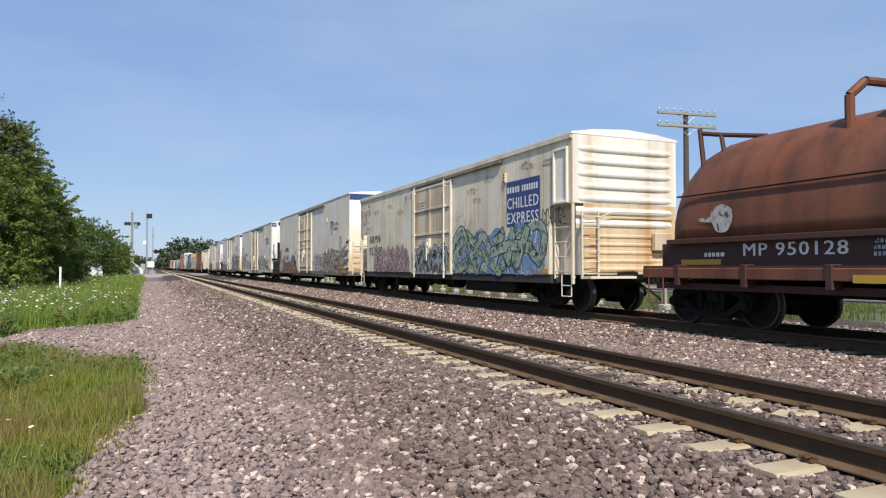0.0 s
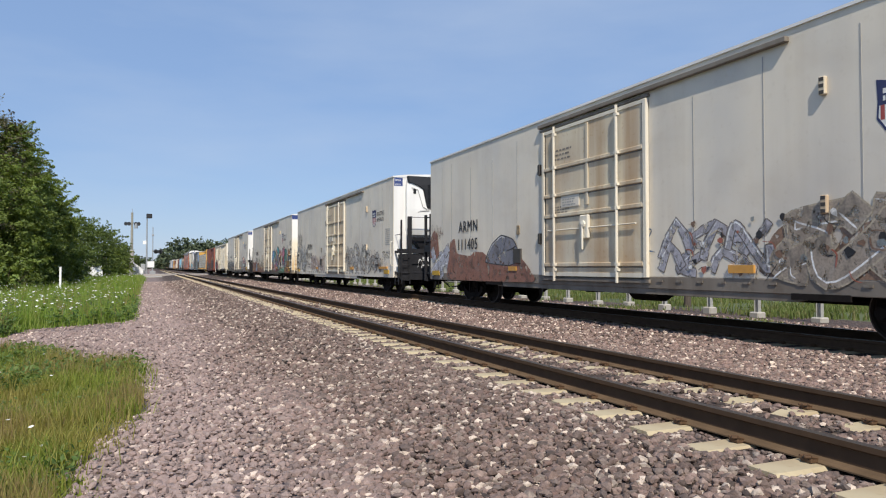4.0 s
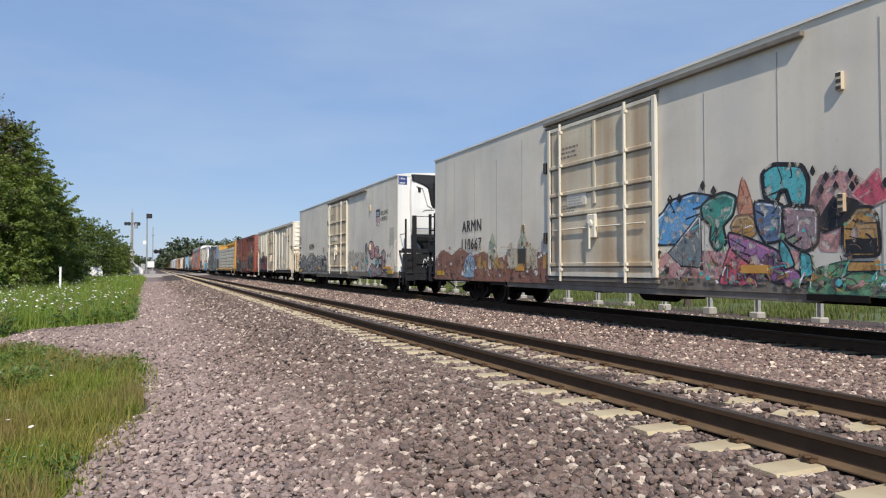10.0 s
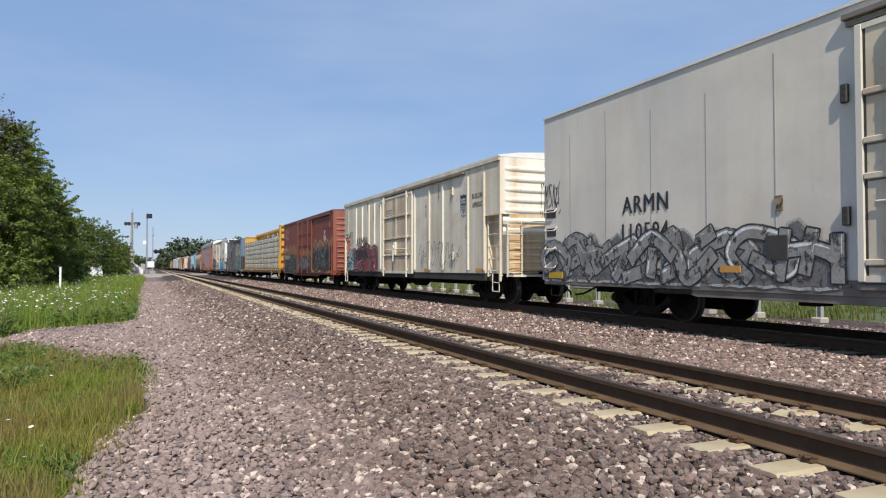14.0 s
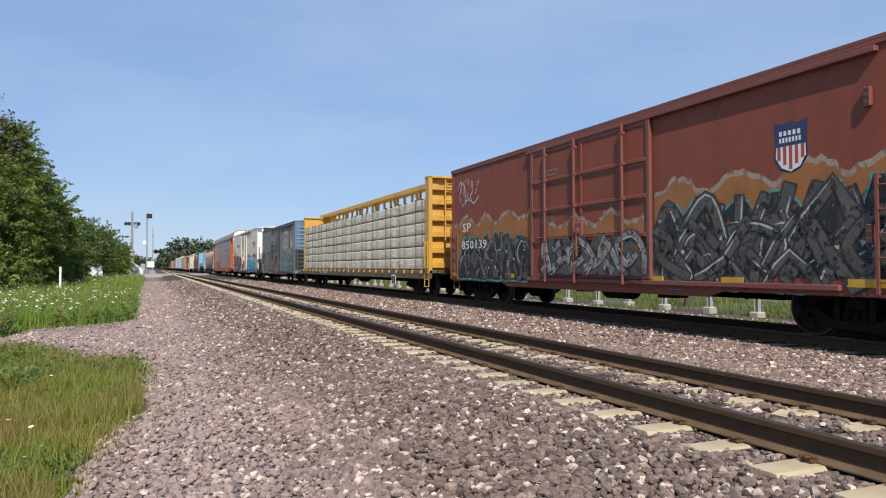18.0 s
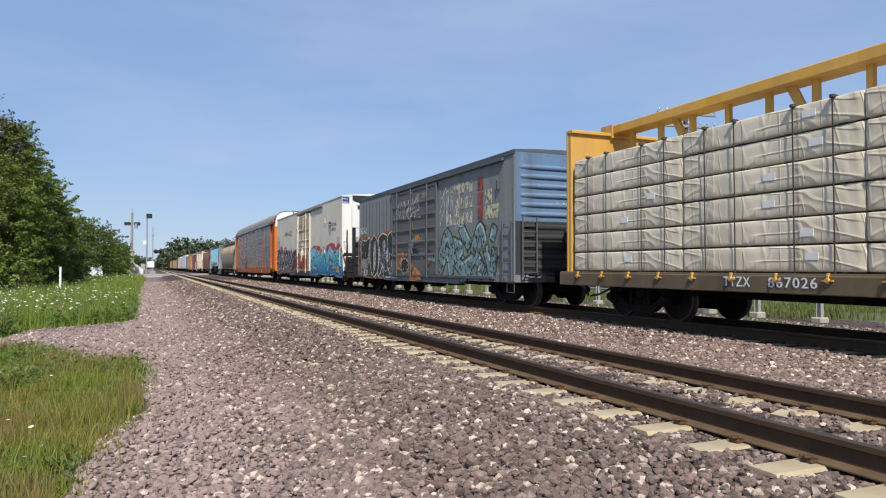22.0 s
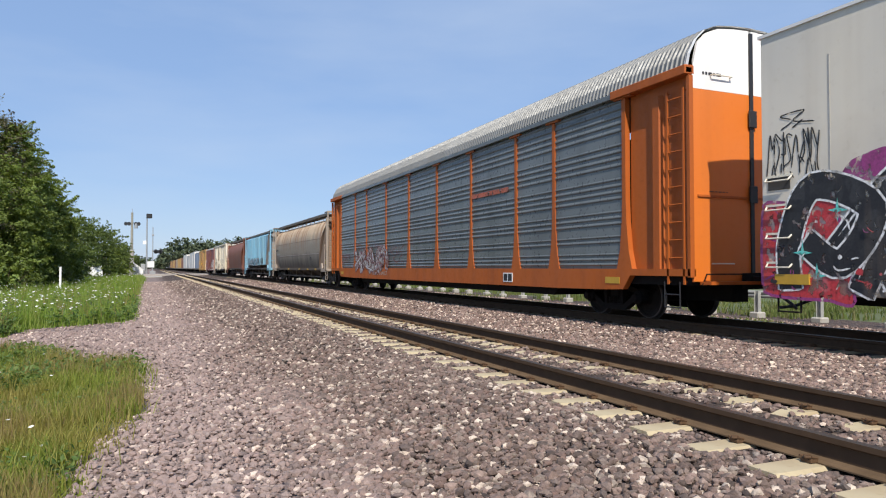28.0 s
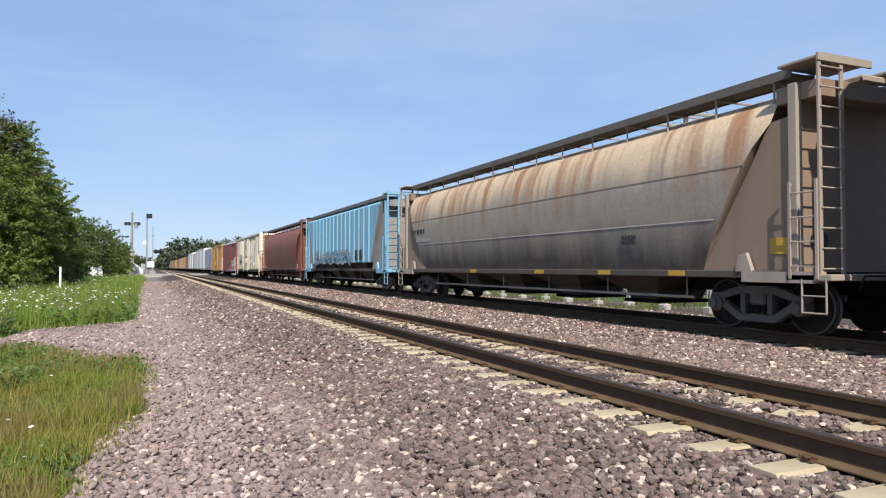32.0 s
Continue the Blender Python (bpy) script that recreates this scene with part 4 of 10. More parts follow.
M["badge_red"] = plain("badge_red", (0.36, 0.07, 0.06), 0.6, 0, 0.2)
M["badge_blue"] = plain("badge_blue", (0.030, 0.038, 0.11), 0.6, 0, 0.2)
M["stripe_pale"] = plain("pale_stripe", (0.5, 0.42, 0.4), 0.6, 0, 0.2)
M["reefer"] = paint("weathered_off_white_side", (0.763, 0.694, 0.572), (0.42, 0.34, 0.25), 0.24, True, 0.5, fade=0.45, level=0.56, uneven=0.16, blotch=0.22)
M["reefer_end"] = paint("white_end_with_rust_wash", (0.80, 0.79, 0.75), (0.46, 0.31, 0.16), 0.55, True, 0.5, level=0.58)
M["reefer_roof"] = paint("white_roof", (0.78, 0.78, 0.76), (0.4, 0.36, 0.3), 0.3, False, 0.6)
M["door"] = paint("rust_washed_door", (0.66, 0.575, 0.42), (0.36, 0.20, 0.08), 0.75, True, 0.55, level=0.5, blotch=0.35)
M["galv"] = paint("cream_bars", (0.72, 0.67, 0.55), (0.36, 0.22, 0.10), 0.45, True, 0.55)
M["sill_dark"] = paint("near_black_sill", (0.045, 0.038, 0.032), (0.03, 0.025, 0.02), 0.6, True, 0.8, level=0.48)
M["sill"] = paint("grimy_sill", (0.22, 0.19, 0.155), (0.10, 0.075, 0.05), 0.65, True, 0.7, level=0.48)
M["seam"] = plain("seam_shadow_grey", (0.36, 0.35, 0.33), 0.6, 0, 0.2)
M["cream"] = paint("aged_cream_side", (0.78, 0.71, 0.56), (0.36, 0.23, 0.09), 0.55, True, 0.55, level=0.52, uneven=0.3, blotch=0.3)
M["cream_end"] = paint("cream_white_end", (0.82, 0.79, 0.69), (0.50, 0.32, 0.14), 0.6, True, 0.55, level=0.56)
M["cream_low"] = paint("rust_washed_cream", (0.70, 0.55, 0.34), (0.40, 0.20, 0.07), 0.75, True, 0.6, level=0.48)
M["faint_print"] = plain("faded_print", (0.2, 0.18, 0.16), 0.7, 0, 0.3)
# near-black for dark plates, and for recess shade painted on flush boxes
M["recess"] = plain("dark_plate_and_recess_shade", (0.05, 0.046, 0.042), 0.8, 0, 0.3)
M["ac_white"] = paint("white_cooling_unit", (0.80, 0.80, 0.78), (0.5, 0.46, 0.4), 0.25, True, 0.4)
M["ac_black"] = plain("black_grille", (0.022, 0.023, 0.026), 0.5, 0, 0.3)
M["rail_black"] = plain("black_platform_steel", (0.022, 0.022, 0.025), 0.55, 0.1, 0.4)


for dull in ("rail_black", "ac_black"):
    M[dull].node_tree.nodes["Principled BSDF"].inputs["Specular IOR Level"].default_value = 0.2


def plug_door(car, y0, y1, z0, z1, mat, barmat, uprights, levels, x=-HW, latch=True, out=0.06, hinge=True):
    """A plug door: panel, horizontal ribs, locking rods, rollers and latch gear."""
    d = part("door", Shape().box(x - out, x + 0.02, y0, y1, z0, z1, c=0.015), mat, car, "rust-washed sliding plug door")
    f = Shape()
    for y in (y0, y1):
        f.box(x - out - 0.035, x - 0.01, y - 0.055, y + 0.055, z0 - 0.06, z1 + 0.06, c=0.01)
    f.box(x - out - 0.02, x - 0.01, y0 + 0.06, y1 - 0.06, z1 - 0.02, z1 + 0.06)
    f.box(x - out - 0.02, x - 0.01, y0 + 0.06, y1 - 0.06, z0 - 0.06, z0 + 0.03)
    part("door_frame", f, barmat, d)
    for z in levels:
        part("door_rib", Shape().box(x - out - 0.04, x - out - 0.002, y0 + 0.06, y1 - 0.06, z - 0.045, z + 0.045, c=0.012), mat, d)
    for y in uprights:
        s = Shape().rod((x - out - 0.085, y, z0 - 0.18), (x - out - 0.085, y, z1 + 0.1), 0.032, 8)
        for z in list(levels) + [z0 + 0.1, z1 - 0.1]:
            s.box(x - out - 0.11, x - out - 0.03, y - 0.05, y + 0.05, z - 0.03, z + 0.03)
        part("locking_rod", s, barmat, d)
    # stiffener up the middle, painted shadow lines at the door's edges and dark lines under the ribs
    ymid = (y0 + y1) / 2 + 0.05
    part("door_stiffener", Shape().box(x - out - 0.03, x - out - 0.002, ymid - 0.05, ymid + 0.05, z0 + (z1 - z0) * 0.45, z1 - 0.05, c=0.01), mat, d)
    for y in (y0 + 0.075, y1 - 0.075):
        part("door_shadow_line", Shape().box(x - out - 0.004, x - out, y - 0.02, y + 0.02, z0, z1), M["recess"], d)
    for z in levels:
        part("under_rib_line", Shape().box(x - out - 0.003, x - out, y0 + 0.1, y1 - 0.1, z - 0.075, z - 0.048), M["faint_print"], d)
    if latch:
        ym, zm = (y0 + y1) / 2 + 0.1, z0 + (z1 - z0) * 0.30
        s = Shape().box(x - out - 0.09, x - out - 0.002, ym - 0.16, ym + 0.16, zm - 0.25, zm + 0.3, c=0.02)
        s.rod((x - out - 0.12, ym, zm - 0.5), (x - out - 0.12, ym, zm + 0.1), 0.025, 7)
        s.rod((x - out - 0.05, y0 + 0.25, zm), (x - out - 0.05, y1 - 0.25, zm), 0.018, 6)
        s.lathe([(0.0, -0.09), (0.09, -0.07), (0.09, -0.03), (0.0, -0.01)], (x - out - 0.06, ym, zm + 0.08), n=10)
        part("latch_gear", s, barmat, d)
    bars(d, -(y1 - 0.45), z1 - 0.75, 0.85, 0.33, 3, M["faint_print"], on_side(x - out), 3, fill=0.4)
    bars(d, -(y1 - 0.45), z0 + (z1 - z0) * 0.42, 0.7, 0.2, 3, M["faint_print"], on_side(x - out), 4, fill=0.45)
    return d


def side_box(car, y, z, mat=None):
    """A small hinge bracket standing off the side."""
    s = Shape().box(-HW - 0.07, -HW, y - 0.055, y + 0.055, z - 0.14, z + 0.14, c=0.012)
    hb = part("hinge_bracket", s, mat or M["door"], car)
    for dz in (-0.1, 0.0, 0.1):
        part("bracket_slot", Shape().box(-HW - 0.074, -HW - 0.07, y - 0.04, y + 0.04, z + dz - 0.028, z + dz + 0.028), M["recess"], hb)


def step_pockets(car, ys, mat=None):
    """Steps up the side: a shallow box in painted pocket shade, a rim and a grab bar, four one above another."""
    for y in ys:
        for z in (2.50, 2.03, 1.57, 1.10):
            s = Shape().box(-HW - 0.012, -HW, y - 0.21, y + 0.21, z - 0.11, z + 0.09, c=0.004)
            p = part("step_pocket", s, M["recess"], car)
            g = Shape().pipe([(-HW, y - 0.24, z + 0.1), (-HW - 0.07, y - 0.22, z + 0.03), (-HW - 0.07, y + 0.22, z + 0.03), (-HW, y + 0.24, z + 0.1)], 0.014, 6)
            g.box(-HW - 0.02, -HW, y - 0.25, y + 0.25, z + 0.09, z + 0.125)
            part("grab_bar", g, M["galv"], p)


def car_empty(name, label, category, t_front, L, group="cars of the freight train"):
    ob = new(name)
    tagged(ob, label, category, group)
    CARS.append((ob, t_front))
    return ob


def patches(car, L, front=True):
    """Yellow reflectors along the sill."""
    for i, (y, z, w, h, m) in enumerate([(0.55, 0.94, 0.62, 0.16, "yellow_mark"), (0.75, 1.12, 1.1, 0.10, "orange_mark"), (6.1, 1.10, 0.55, 0.14, "orange_mark"), (L - 0.9, 0.94, 0.62, 0.16, "yellow_mark"), (L - 6.4, 1.1, 0.45, 0.12, "orange_mark")]):
        part("reflector", Shape().box(-HW - 0.045, -HW, y, y + w, z - h / 2, z + h / 2), M[m], car)


def cooling_end(car, eave):
    """Cooling unit on the front wall and the railed platform before it."""
    pl = on_end(0.0)
    u = Shape()
    rings = []
    for z, hw, dep in ((2.42, 0.92, 0.08), (2.52, 1.0, 0.22), (2.72, 1.06, 0.30), (3.6, 1.08, 0.33), (4.35, 1.08, 0.31), (4.86, 1.04, 0.26)):
        rings.append([(-hw, 0.0, z), (-hw, -dep * 0.75, z), (-hw + 0.14, -dep, z), (hw - 0.14, -dep, z), (hw, -dep * 0.75, z), (hw, 0.0, z)])
    u.sweep(rings)
    unit = part("cooling_unit", u, M["ac_white"], car, "white moulded cooling unit with a black grille")
    g = Shape()
    g.sweep([[(-a, -d0 + 0.02, z), (-a + 0.06, -d1, z), (b - 0.06, -d1, z), (b, -d0 + 0.02, z)] for z, a, b, d0, d1 in ((3.62, 0.20, 1.0, 0.31, 0.36), (3.75, 0.26, 1.05, 0.31, 0.39), (4.46, 0.40, 1.09, 0.30, 0.39), (4.62, 0.66, 1.10, 0.28, 0.37), (4.74, 1.05, 1.10, 0.26, 0.34), (5.0, 1.07, 1.08, 0.18, 0.28))])
    gr = part("grille", g, M["ac_black"], unit)
    for i in range(9):
        z = 3.86 + i * 0.095
        part("grille_slat", Shape().box(-0.17, 0.92, -0.425, -0.375, z, z + 0.045, c=0.008), M["ac_black"], gr)
    d = Shape().box(-0.02, 0.0, -0.346, -0.325, 2.75, 3.55)
    d.pipe([(-0.62, -0.335, 3.46), (-0.5, -0.345, 3.53), (-0.1, -0.345, 3.55)], 0.014, 6)
    d.pipe([(0.12, -0.345, 3.55), (0.5, -0.345, 3.53), (0.62, -0.335, 3.46)], 0.014, 6)
    d.pipe([(-0.90, -0.33, 4.5), (-0.62, -0.335, 4.42), (-0.40, -0.345, 3.70), (-0.2, -0.345, 3.60)], 0.014, 6)
    part("panel_joint", d, M["seam"], unit)
    e = Shape().box(0.16, 0.30, -0.355, -0.32, 2.86, 3.0)
    e.box(-0.82, -0.70, -0.35, -0.28, 4.25, 4.46, c=0.02)
    part("control_hatch", e, M["ac_black"], unit)
    k = Shape()
    k.sweep([[(-a, 0.0, z), (-a, -dd, z), (a, -dd, z), (a, 0.0, z)] for z, a, dd in ((1.72, 0.45, 0.36), (2.05, 0.62, 0.46), (2.40, 0.99, 0.54))])
    part("condenser_shroud", k, M["rail_black"], car)
    part("fuel_tank", Shape().lathe([(0.0, -1.1), (0.30, -1.08), (0.33, -1.0), (0.33, 1.0), (0.30, 1.08), (0.0, 1.1)], (0.0, -0.34, 1.36), axis="x", n=16), M["rail_black"], car, smooth=True)
    part("equipment_box", Shape().box(-1.42, 1.42, -0.67, -0.05, 0.70, 1.70, c=0.04), M["rail_black"], car)
    bars(car, -0.55, 1.42, 0.5, 0.16, 4, M["white_mark"], on_end(-0.69), 5)
    scrawl(car, -0.9, 1.1, 1.2, 0.42, WHT, on_end(-0.69), 19, 3, 0.025)
    for xa in (-1.57, 1.19):
        c = Shape().add([pl(xa, 4.58, 0.006), pl(xa + 0.38, 4.58, 0.006), pl(xa + 0.38, 4.93, 0.006), pl(xa, 4.93, 0.006)], [(0, 1, 2, 3)])
        part("blue_notice", c, M["blue_mark"], car)
        bars(car, xa + 0.05, 4.80, 0.28, 0.07, 2, M["white_mark"], on_end(-0.004), 6)
        bars(car, xa + 0.05, 4.62, 0.28, 0.07, 2, M["white_mark"], on_end(-0.004), 7)
    lettering(car, "ARMN", 1.24, 4.25, 0.28, 0.1, M["black_mark"], pl)
    lettering(car, "110523", 1.24, 4.05, 0.28, 0.1, M["black_mark"], pl)
    y = -0.72
    deck = Shape().box(-1.5, 1.5, y, 0.0, 0.88, 0.96, c=0.01)
    deck.box(-1.5, 1.5, y, y + 0.1, 0.62, 0.88)
    part("end_platform", deck, M["rail_black"], car)
    for x, zt, w in ((-1.5, 3.1, 0.035), (-1.12, 3.25, 0.085), (0.42, 3.15, 0.035), (1.12, 3.25, 0.085), (1.5, 3.1, 0.035)):
        part("platform_post", Shape().box(x - w, x + w, y - 0.02, y + w * 1.2, 0.62, zt, c=0.01), M["rail_black"], car)
    h = Shape()
    for z, r in ((3.22, 0.014), (2.45, 0.02), (1.3, 0.02)):
        h.rod((-1.12, y, z), (1.12, y, z), r, 6)
    h.box(-1.66, 1.66, y + 0.02, y + 0.07, 1.72, 1.90)
    h.box(-1.55, -1.49, y, -0.02, 1.74, 1.84)
    for x in (-1.5, 1.5):
        h.pipe([(x, y, 2.5), (x, 0.0, 2.5)], 0.016, 6)
    part("platform_rail", h, M["rail_black"], car)
    ladder(car, -1.5, -1.14, y - 0.03, 0.45, 1.7, 4, M["rail_black"], "platform_ladder")
    side_ladder(car, -0.68, -0.25, 0.42, 1.0, 2, M["rail_black"], out=0.0, name="platform_step")
    gb = Shape().pipe([(-HW - 0.01, 0.1, 1.2), (-HW - 0.08, 0.1, 1.25), (-HW - 0.08, 0.1, 2.2), (-HW - 0.01, 0.1, 2.25)], 0.016, 6)
    part("grab_bar", gb, M["galv"], car)


def railed_rear(car, L):
    """Railed platform behind the rear wall."""
    y = L + 0.72
    deck = Shape().box(-1.5, 1.5, L, y, 0.88, 0.96, c=0.01)
    deck.box(-1.5, 1.5, y - 0.1, y, 0.62, 0.88)
    part("rear_platform", deck, M["rail_black"], car)
    for x, zt, w in ((-1.5, 3.1, 0.05), (-1.12, 3.25, 0.085), (0.42, 3.15, 0.035), (1.12, 3.25, 0.085), (1.5, 3.1, 0.05)):
        part("platform_post", Shape().box(x - w, x + w, y - w, y + 0.02, 0.62, zt, c=0.01), M["rail_black"], car)
    part("platform_post", Shape().box(-1.55, -1.45, L + 0.15, L + 0.25, 0.9, 3.1, c=0.01), M["rail_black"], car)
    h = Shape()
    for z, r in ((3.0, 0.014), (2.5, 0.02), (2.1, 0.03), (1.75, 0.05)):
        h.rod((-1.5, y, z), (1.5, y, z), r, 6)
        h.rod((-1.5, y, z), (-1.5, L + 0.1, z), r, 6)
    part("platform_rail", h, M["rail_black"], car)
    part("equipment_box", Shape().box(-1.42, 0.1, L + 0.05, L + 0.66, 0.70, 1.62, c=0.04), M["rail_black"], car)
    part("equipment_box", Shape().box(0.2, 1.42, L + 0.05, L + 0.60, 0.74, 1.5, c=0.04), M["rail_black"], car)
    part("toe_board", Shape().box(-1.58, 1.58, y - 0.04, y, 1.72, 1.98), M["rail_black"], car)
    part("side_board", Shape().box(-1.57, -1.53, L + 0.06, y, 1.70, 1.95), M["rail_black"], car)
    part("cooling_unit", Shape().box(-1.0, 1.0, L, L + 0.5, 2.4, 4.8, c=0.08), M["ac_white"], car)
    part("fuel_tank", Shape().lathe([(0.0, -1.1), (0.30, -1.08), (0.33, -1.0), (0.33, 1.0), (0.30, 1.08), (0.0, 1.1)], (0.0, L + 0.36, 1.36), axis="x", n=14), M["rail_black"], car, smooth=True)


def striped_end(car, eave, word):
    """Plain white end with a blue band, brake gear and a ladder."""
    pl = on_end(0.0)
    top = [(-1.59, eave - 0.06), (-1.59, eave - 0.36), (1.59, eave - 0.36), (1.59, eave - 0.06)]
    part("blue_band", Shape().add([pl(a, b, 0.006) for a, b in top], [(0, 1, 2, 3)]), M["blue_mark"], car)
    lettering(car, "ARMN", 0.62, eave - 0.27, 0.5, 0.12, M["white_mark"], on_end(-0.004))
    lettering(car, "EXCESS HEIGHT CAR", -0.78, 3.95, 1.55, 0.14, M["black_mark"], pl)
    bars(car, -0.6, 3.32, 1.2, 0.16, 3, M["seam"], pl, 11, fill=0.4)
    ladder(car, -1.42, -1.02, 0.0, 0.75, 2.5, 6, M["galv"], out=0.09)
    br = Shape()
    for z in (0.85, 1.6, 2.4):
        for x in (-1.42, -1.02):
            br.box(x - 0.02, x + 0.02, -0.1, 0.0, z - 0.02, z + 0.02)
    part("ladder_bracket", br, M["galv"], car)
    brake_wheel(car, -0.15, -0.06, 2.15, M["steel_dark"])
    w = Shape().box(0.18, 0.75, -0.04, 0.0, 1.5, 1.95, c=0.01)
    w.box(0.22, 0.71, -0.055, -0.04, 1.54, 1.91)
    part("end_vent", w, M["recess"], car)
    p = Shape().box(-1.0, 1.4, -0.42, -0.02, 0.92, 0.97)
    p.box(-1.0, -0.95, -0.42, -0.02, 0.78, 0.92)
    part("crossover_platform", p, M["steel_dark"], car)
    hr = Shape().pipe([(-0.98, -0.09, 2.3), (-0.3, -0.09, 2.42), (1.4, -0.09, 2.42)], 0.014, 6)
    part("hand_rail", hr, M["galv"], car)
    hw = Shape().box(-HW - 0.05, -HW + 0.04, -0.06, 0.03, 2.55, 2.68, c=0.01)
    part("corner_bracket", hw, M["galv"], car)


def hopper_mat(name, top, mid, low, stain, amount=0.8, grain=0.15):
    """Weathered sheet: rust washes in soft vertical bands higher up, its own tone below."""
    m, nt, b = nodes_of(name)
    tc = nt.nodes.new("ShaderNodeTexCoord")
    sep = nt.nodes.new("ShaderNodeSeparateXYZ")
    nt.links.new(tc.outputs["Object"], sep.inputs[0])
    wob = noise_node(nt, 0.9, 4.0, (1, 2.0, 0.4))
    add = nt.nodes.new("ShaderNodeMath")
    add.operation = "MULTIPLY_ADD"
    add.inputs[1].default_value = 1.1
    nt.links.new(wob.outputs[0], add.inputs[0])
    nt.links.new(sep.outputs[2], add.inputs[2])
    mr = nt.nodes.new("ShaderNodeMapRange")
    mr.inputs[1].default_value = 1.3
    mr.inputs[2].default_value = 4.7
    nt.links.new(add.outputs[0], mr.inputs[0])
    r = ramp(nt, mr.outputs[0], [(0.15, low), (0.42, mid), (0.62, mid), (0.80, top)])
    st = noise_node(nt, 1.0, 5.0, (0.6, 3.2, 0.12))
    k = ramp(nt, st.outputs[0], [(0.46, 0.0), (0.64, amount)])
    hi = ramp(nt, mr.outputs[0], [(0.45, 0.12), (0.72, 1.0)])
    c = mix(nt, mix(nt, 1.0, k.outputs[0], hi.outputs[0], "MULTIPLY"), r.outputs[0], stain)
    f = noise_node(nt, 14.0, 6.0)
    c = mix(nt, 1.0, c, ramp(nt, f.outputs[0], [(0.3, 1.0 - grain), (0.7, 1.0 + grain * 0.5)]).outputs[0], "MULTIPLY")
    nt.links.new(c, b.inputs["Base Color"])
    b.inputs["Roughness"].default_value = 0.68
    bump(nt, b, f.outputs[0], 0.1, 0.01)
    return m


M["end_wash"] = hopper_mat("white_end_with_rust_wash", (0.82, 0.81, 0.78), (0.80, 0.72, 0.57), (0.62, 0.45, 0.25), (0.58, 0.42, 0.24), 0.45, 0.03)
TAB_ME = Shape().box(-0.02, 0.0, -0.07, 0.07, -0.02, 0.02).mesh("sill_tab", M["sill"])


def new_reefer(t_front, L, ac, number, label, art):
    eave = 5.0
    car = car_empty("refrigerator_car", label, "rail car", t_front, L)
    part("body", Shape().box(-HW, HW, 0, L, 0.92, eave, c=0.025), [M["reefer"]], car)
    part("front_wall", Shape().box(-HW + 0.02, HW - 0.02, -0.004, 0.03, 0.94, eave - 0.01), M["end_wash"] if not ac else M["ac_white"], car)
    part("roof", roof_shape(L, eave, 0.14), M["reefer_roof"], car)
    sl = Shape().box(-HW - 0.004, HW + 0.004, 0.0, L, 0.70, 0.94, c=0.012)
    sl.prism([(4.8, 0.70), (5.3, 0.585), (L - 5.3, 0.585), (L - 4.8, 0.70)], -HW + 0.02, -HW + 0.10, axis="x")
    part("side_sill", sl, M["reefer"] if not art.get("dark_sill", True) else M["sill"], car)
    n = 26
    for i in range(n):
        part("sill_tab", TAB_ME, None, car, at=(-HW, 3.6 + (L - 7.2) * i / (n - 1), 0.86))
    o = 0.0 if ac else 1.0
    for y in [0.55, 1.45 + o, 3.2 + o, 4.9 + o, 6.5 + o, 13.2 + o, 14.7 + o, 16.2 + o, 17.7 + o, 19.1 + o * 0.4]:
        part("side_seam", Shape().box(-HW - 0.005, -HW, y - 0.012, y + 0.012, 1.0, eave - 0.35 - 0.3 * (math.sin(y * 7) > 0)), M["seam"], car)
    plug_door(car, 7.78 + o, 11.70 + o, 0.98, 4.55, M["door"], M["galv"], (8.62 + o, 11.1 + o), (3.62, 2.93, 2.42, 1.2))
    t = Shape().box(-HW - 0.10, -HW, 4.38 + o, 11.95 + o, 4.74, 4.83, c=0.01)
    t.box(-HW - 0.06, -HW, 7.7 + o, 11.9 + o, 4.64, 4.70)
    part("door_track", t, M["sill"], car)
    b = Shape().box(-HW - 0.06, -HW, 7.7 + o, 11.8 + o, 0.80, 0.88, c=0.01)
    part("lower_track", b, M["sill"], car)
    for z in (3.88, 2.08):
        side_box(car, 3.78 + o, z)
        side_box(car, 11.95 + o, z - 0.2, M["recess"])
    shield(car, 2.68 + o, 3.37, 0.60, 0.80, on_side(-HW))
    s = on_side(-HW)
    lettering(car, "BUILDING", -2.26 - o, 3.46, 1.02, 0.18, M["black_mark"], s)
    lettering(car, "AMERICA", -2.26 - o, 3.19, 0.96, 0.18, M["black_mark"], s)
    bars(car, -1.05 - o, 2.1, 0.62, 0.75, 9, M["seam"], s, 8)
    bars(car, -15.1, 1.3, 0.5, 0.4, 4, M["seam"], s, 9)
    if number == "110523":
        lettering(car, "ARMN110523", -17.1, 3.46, 3.1, 0.33, M["black_mark"], s)
    else:
        over = on_side(-HW - 0.008)
        left = art.get("number_at", -17.1 - o)
        lettering(car, "ARMN", left, 2.28, 1.4, 0.36, M["black_mark"], over)
        lettering(car, number, left, 1.70, 1.42, 0.36, M["black_mark"], on_side(-HW - 0.018))
    notice = part("notice_plate", Shape().box(-HW - 0.078, -HW - 0.05, 10.12 + o, 10.88 + o, 2.60, 2.88, c=0.004), M["reefer"], car)
    bars(notice, -10.82 - o, 2.64, 0.62, 0.20, 3, M["seam"], on_side(-HW - 0.078), 10, fill=0.45)
    dp = Shape().box(-HW - 0.05, -HW, 2.0, 2.42, 1.22, 1.58, c=0.004)
    part("data_plate", dp, M["recess"], car)
    dq = Shape()
    for a in (2.04, 2.24):
        dq.box(-HW - 0.054, -HW - 0.05, a, a + 0.13, 1.28, 1.5)
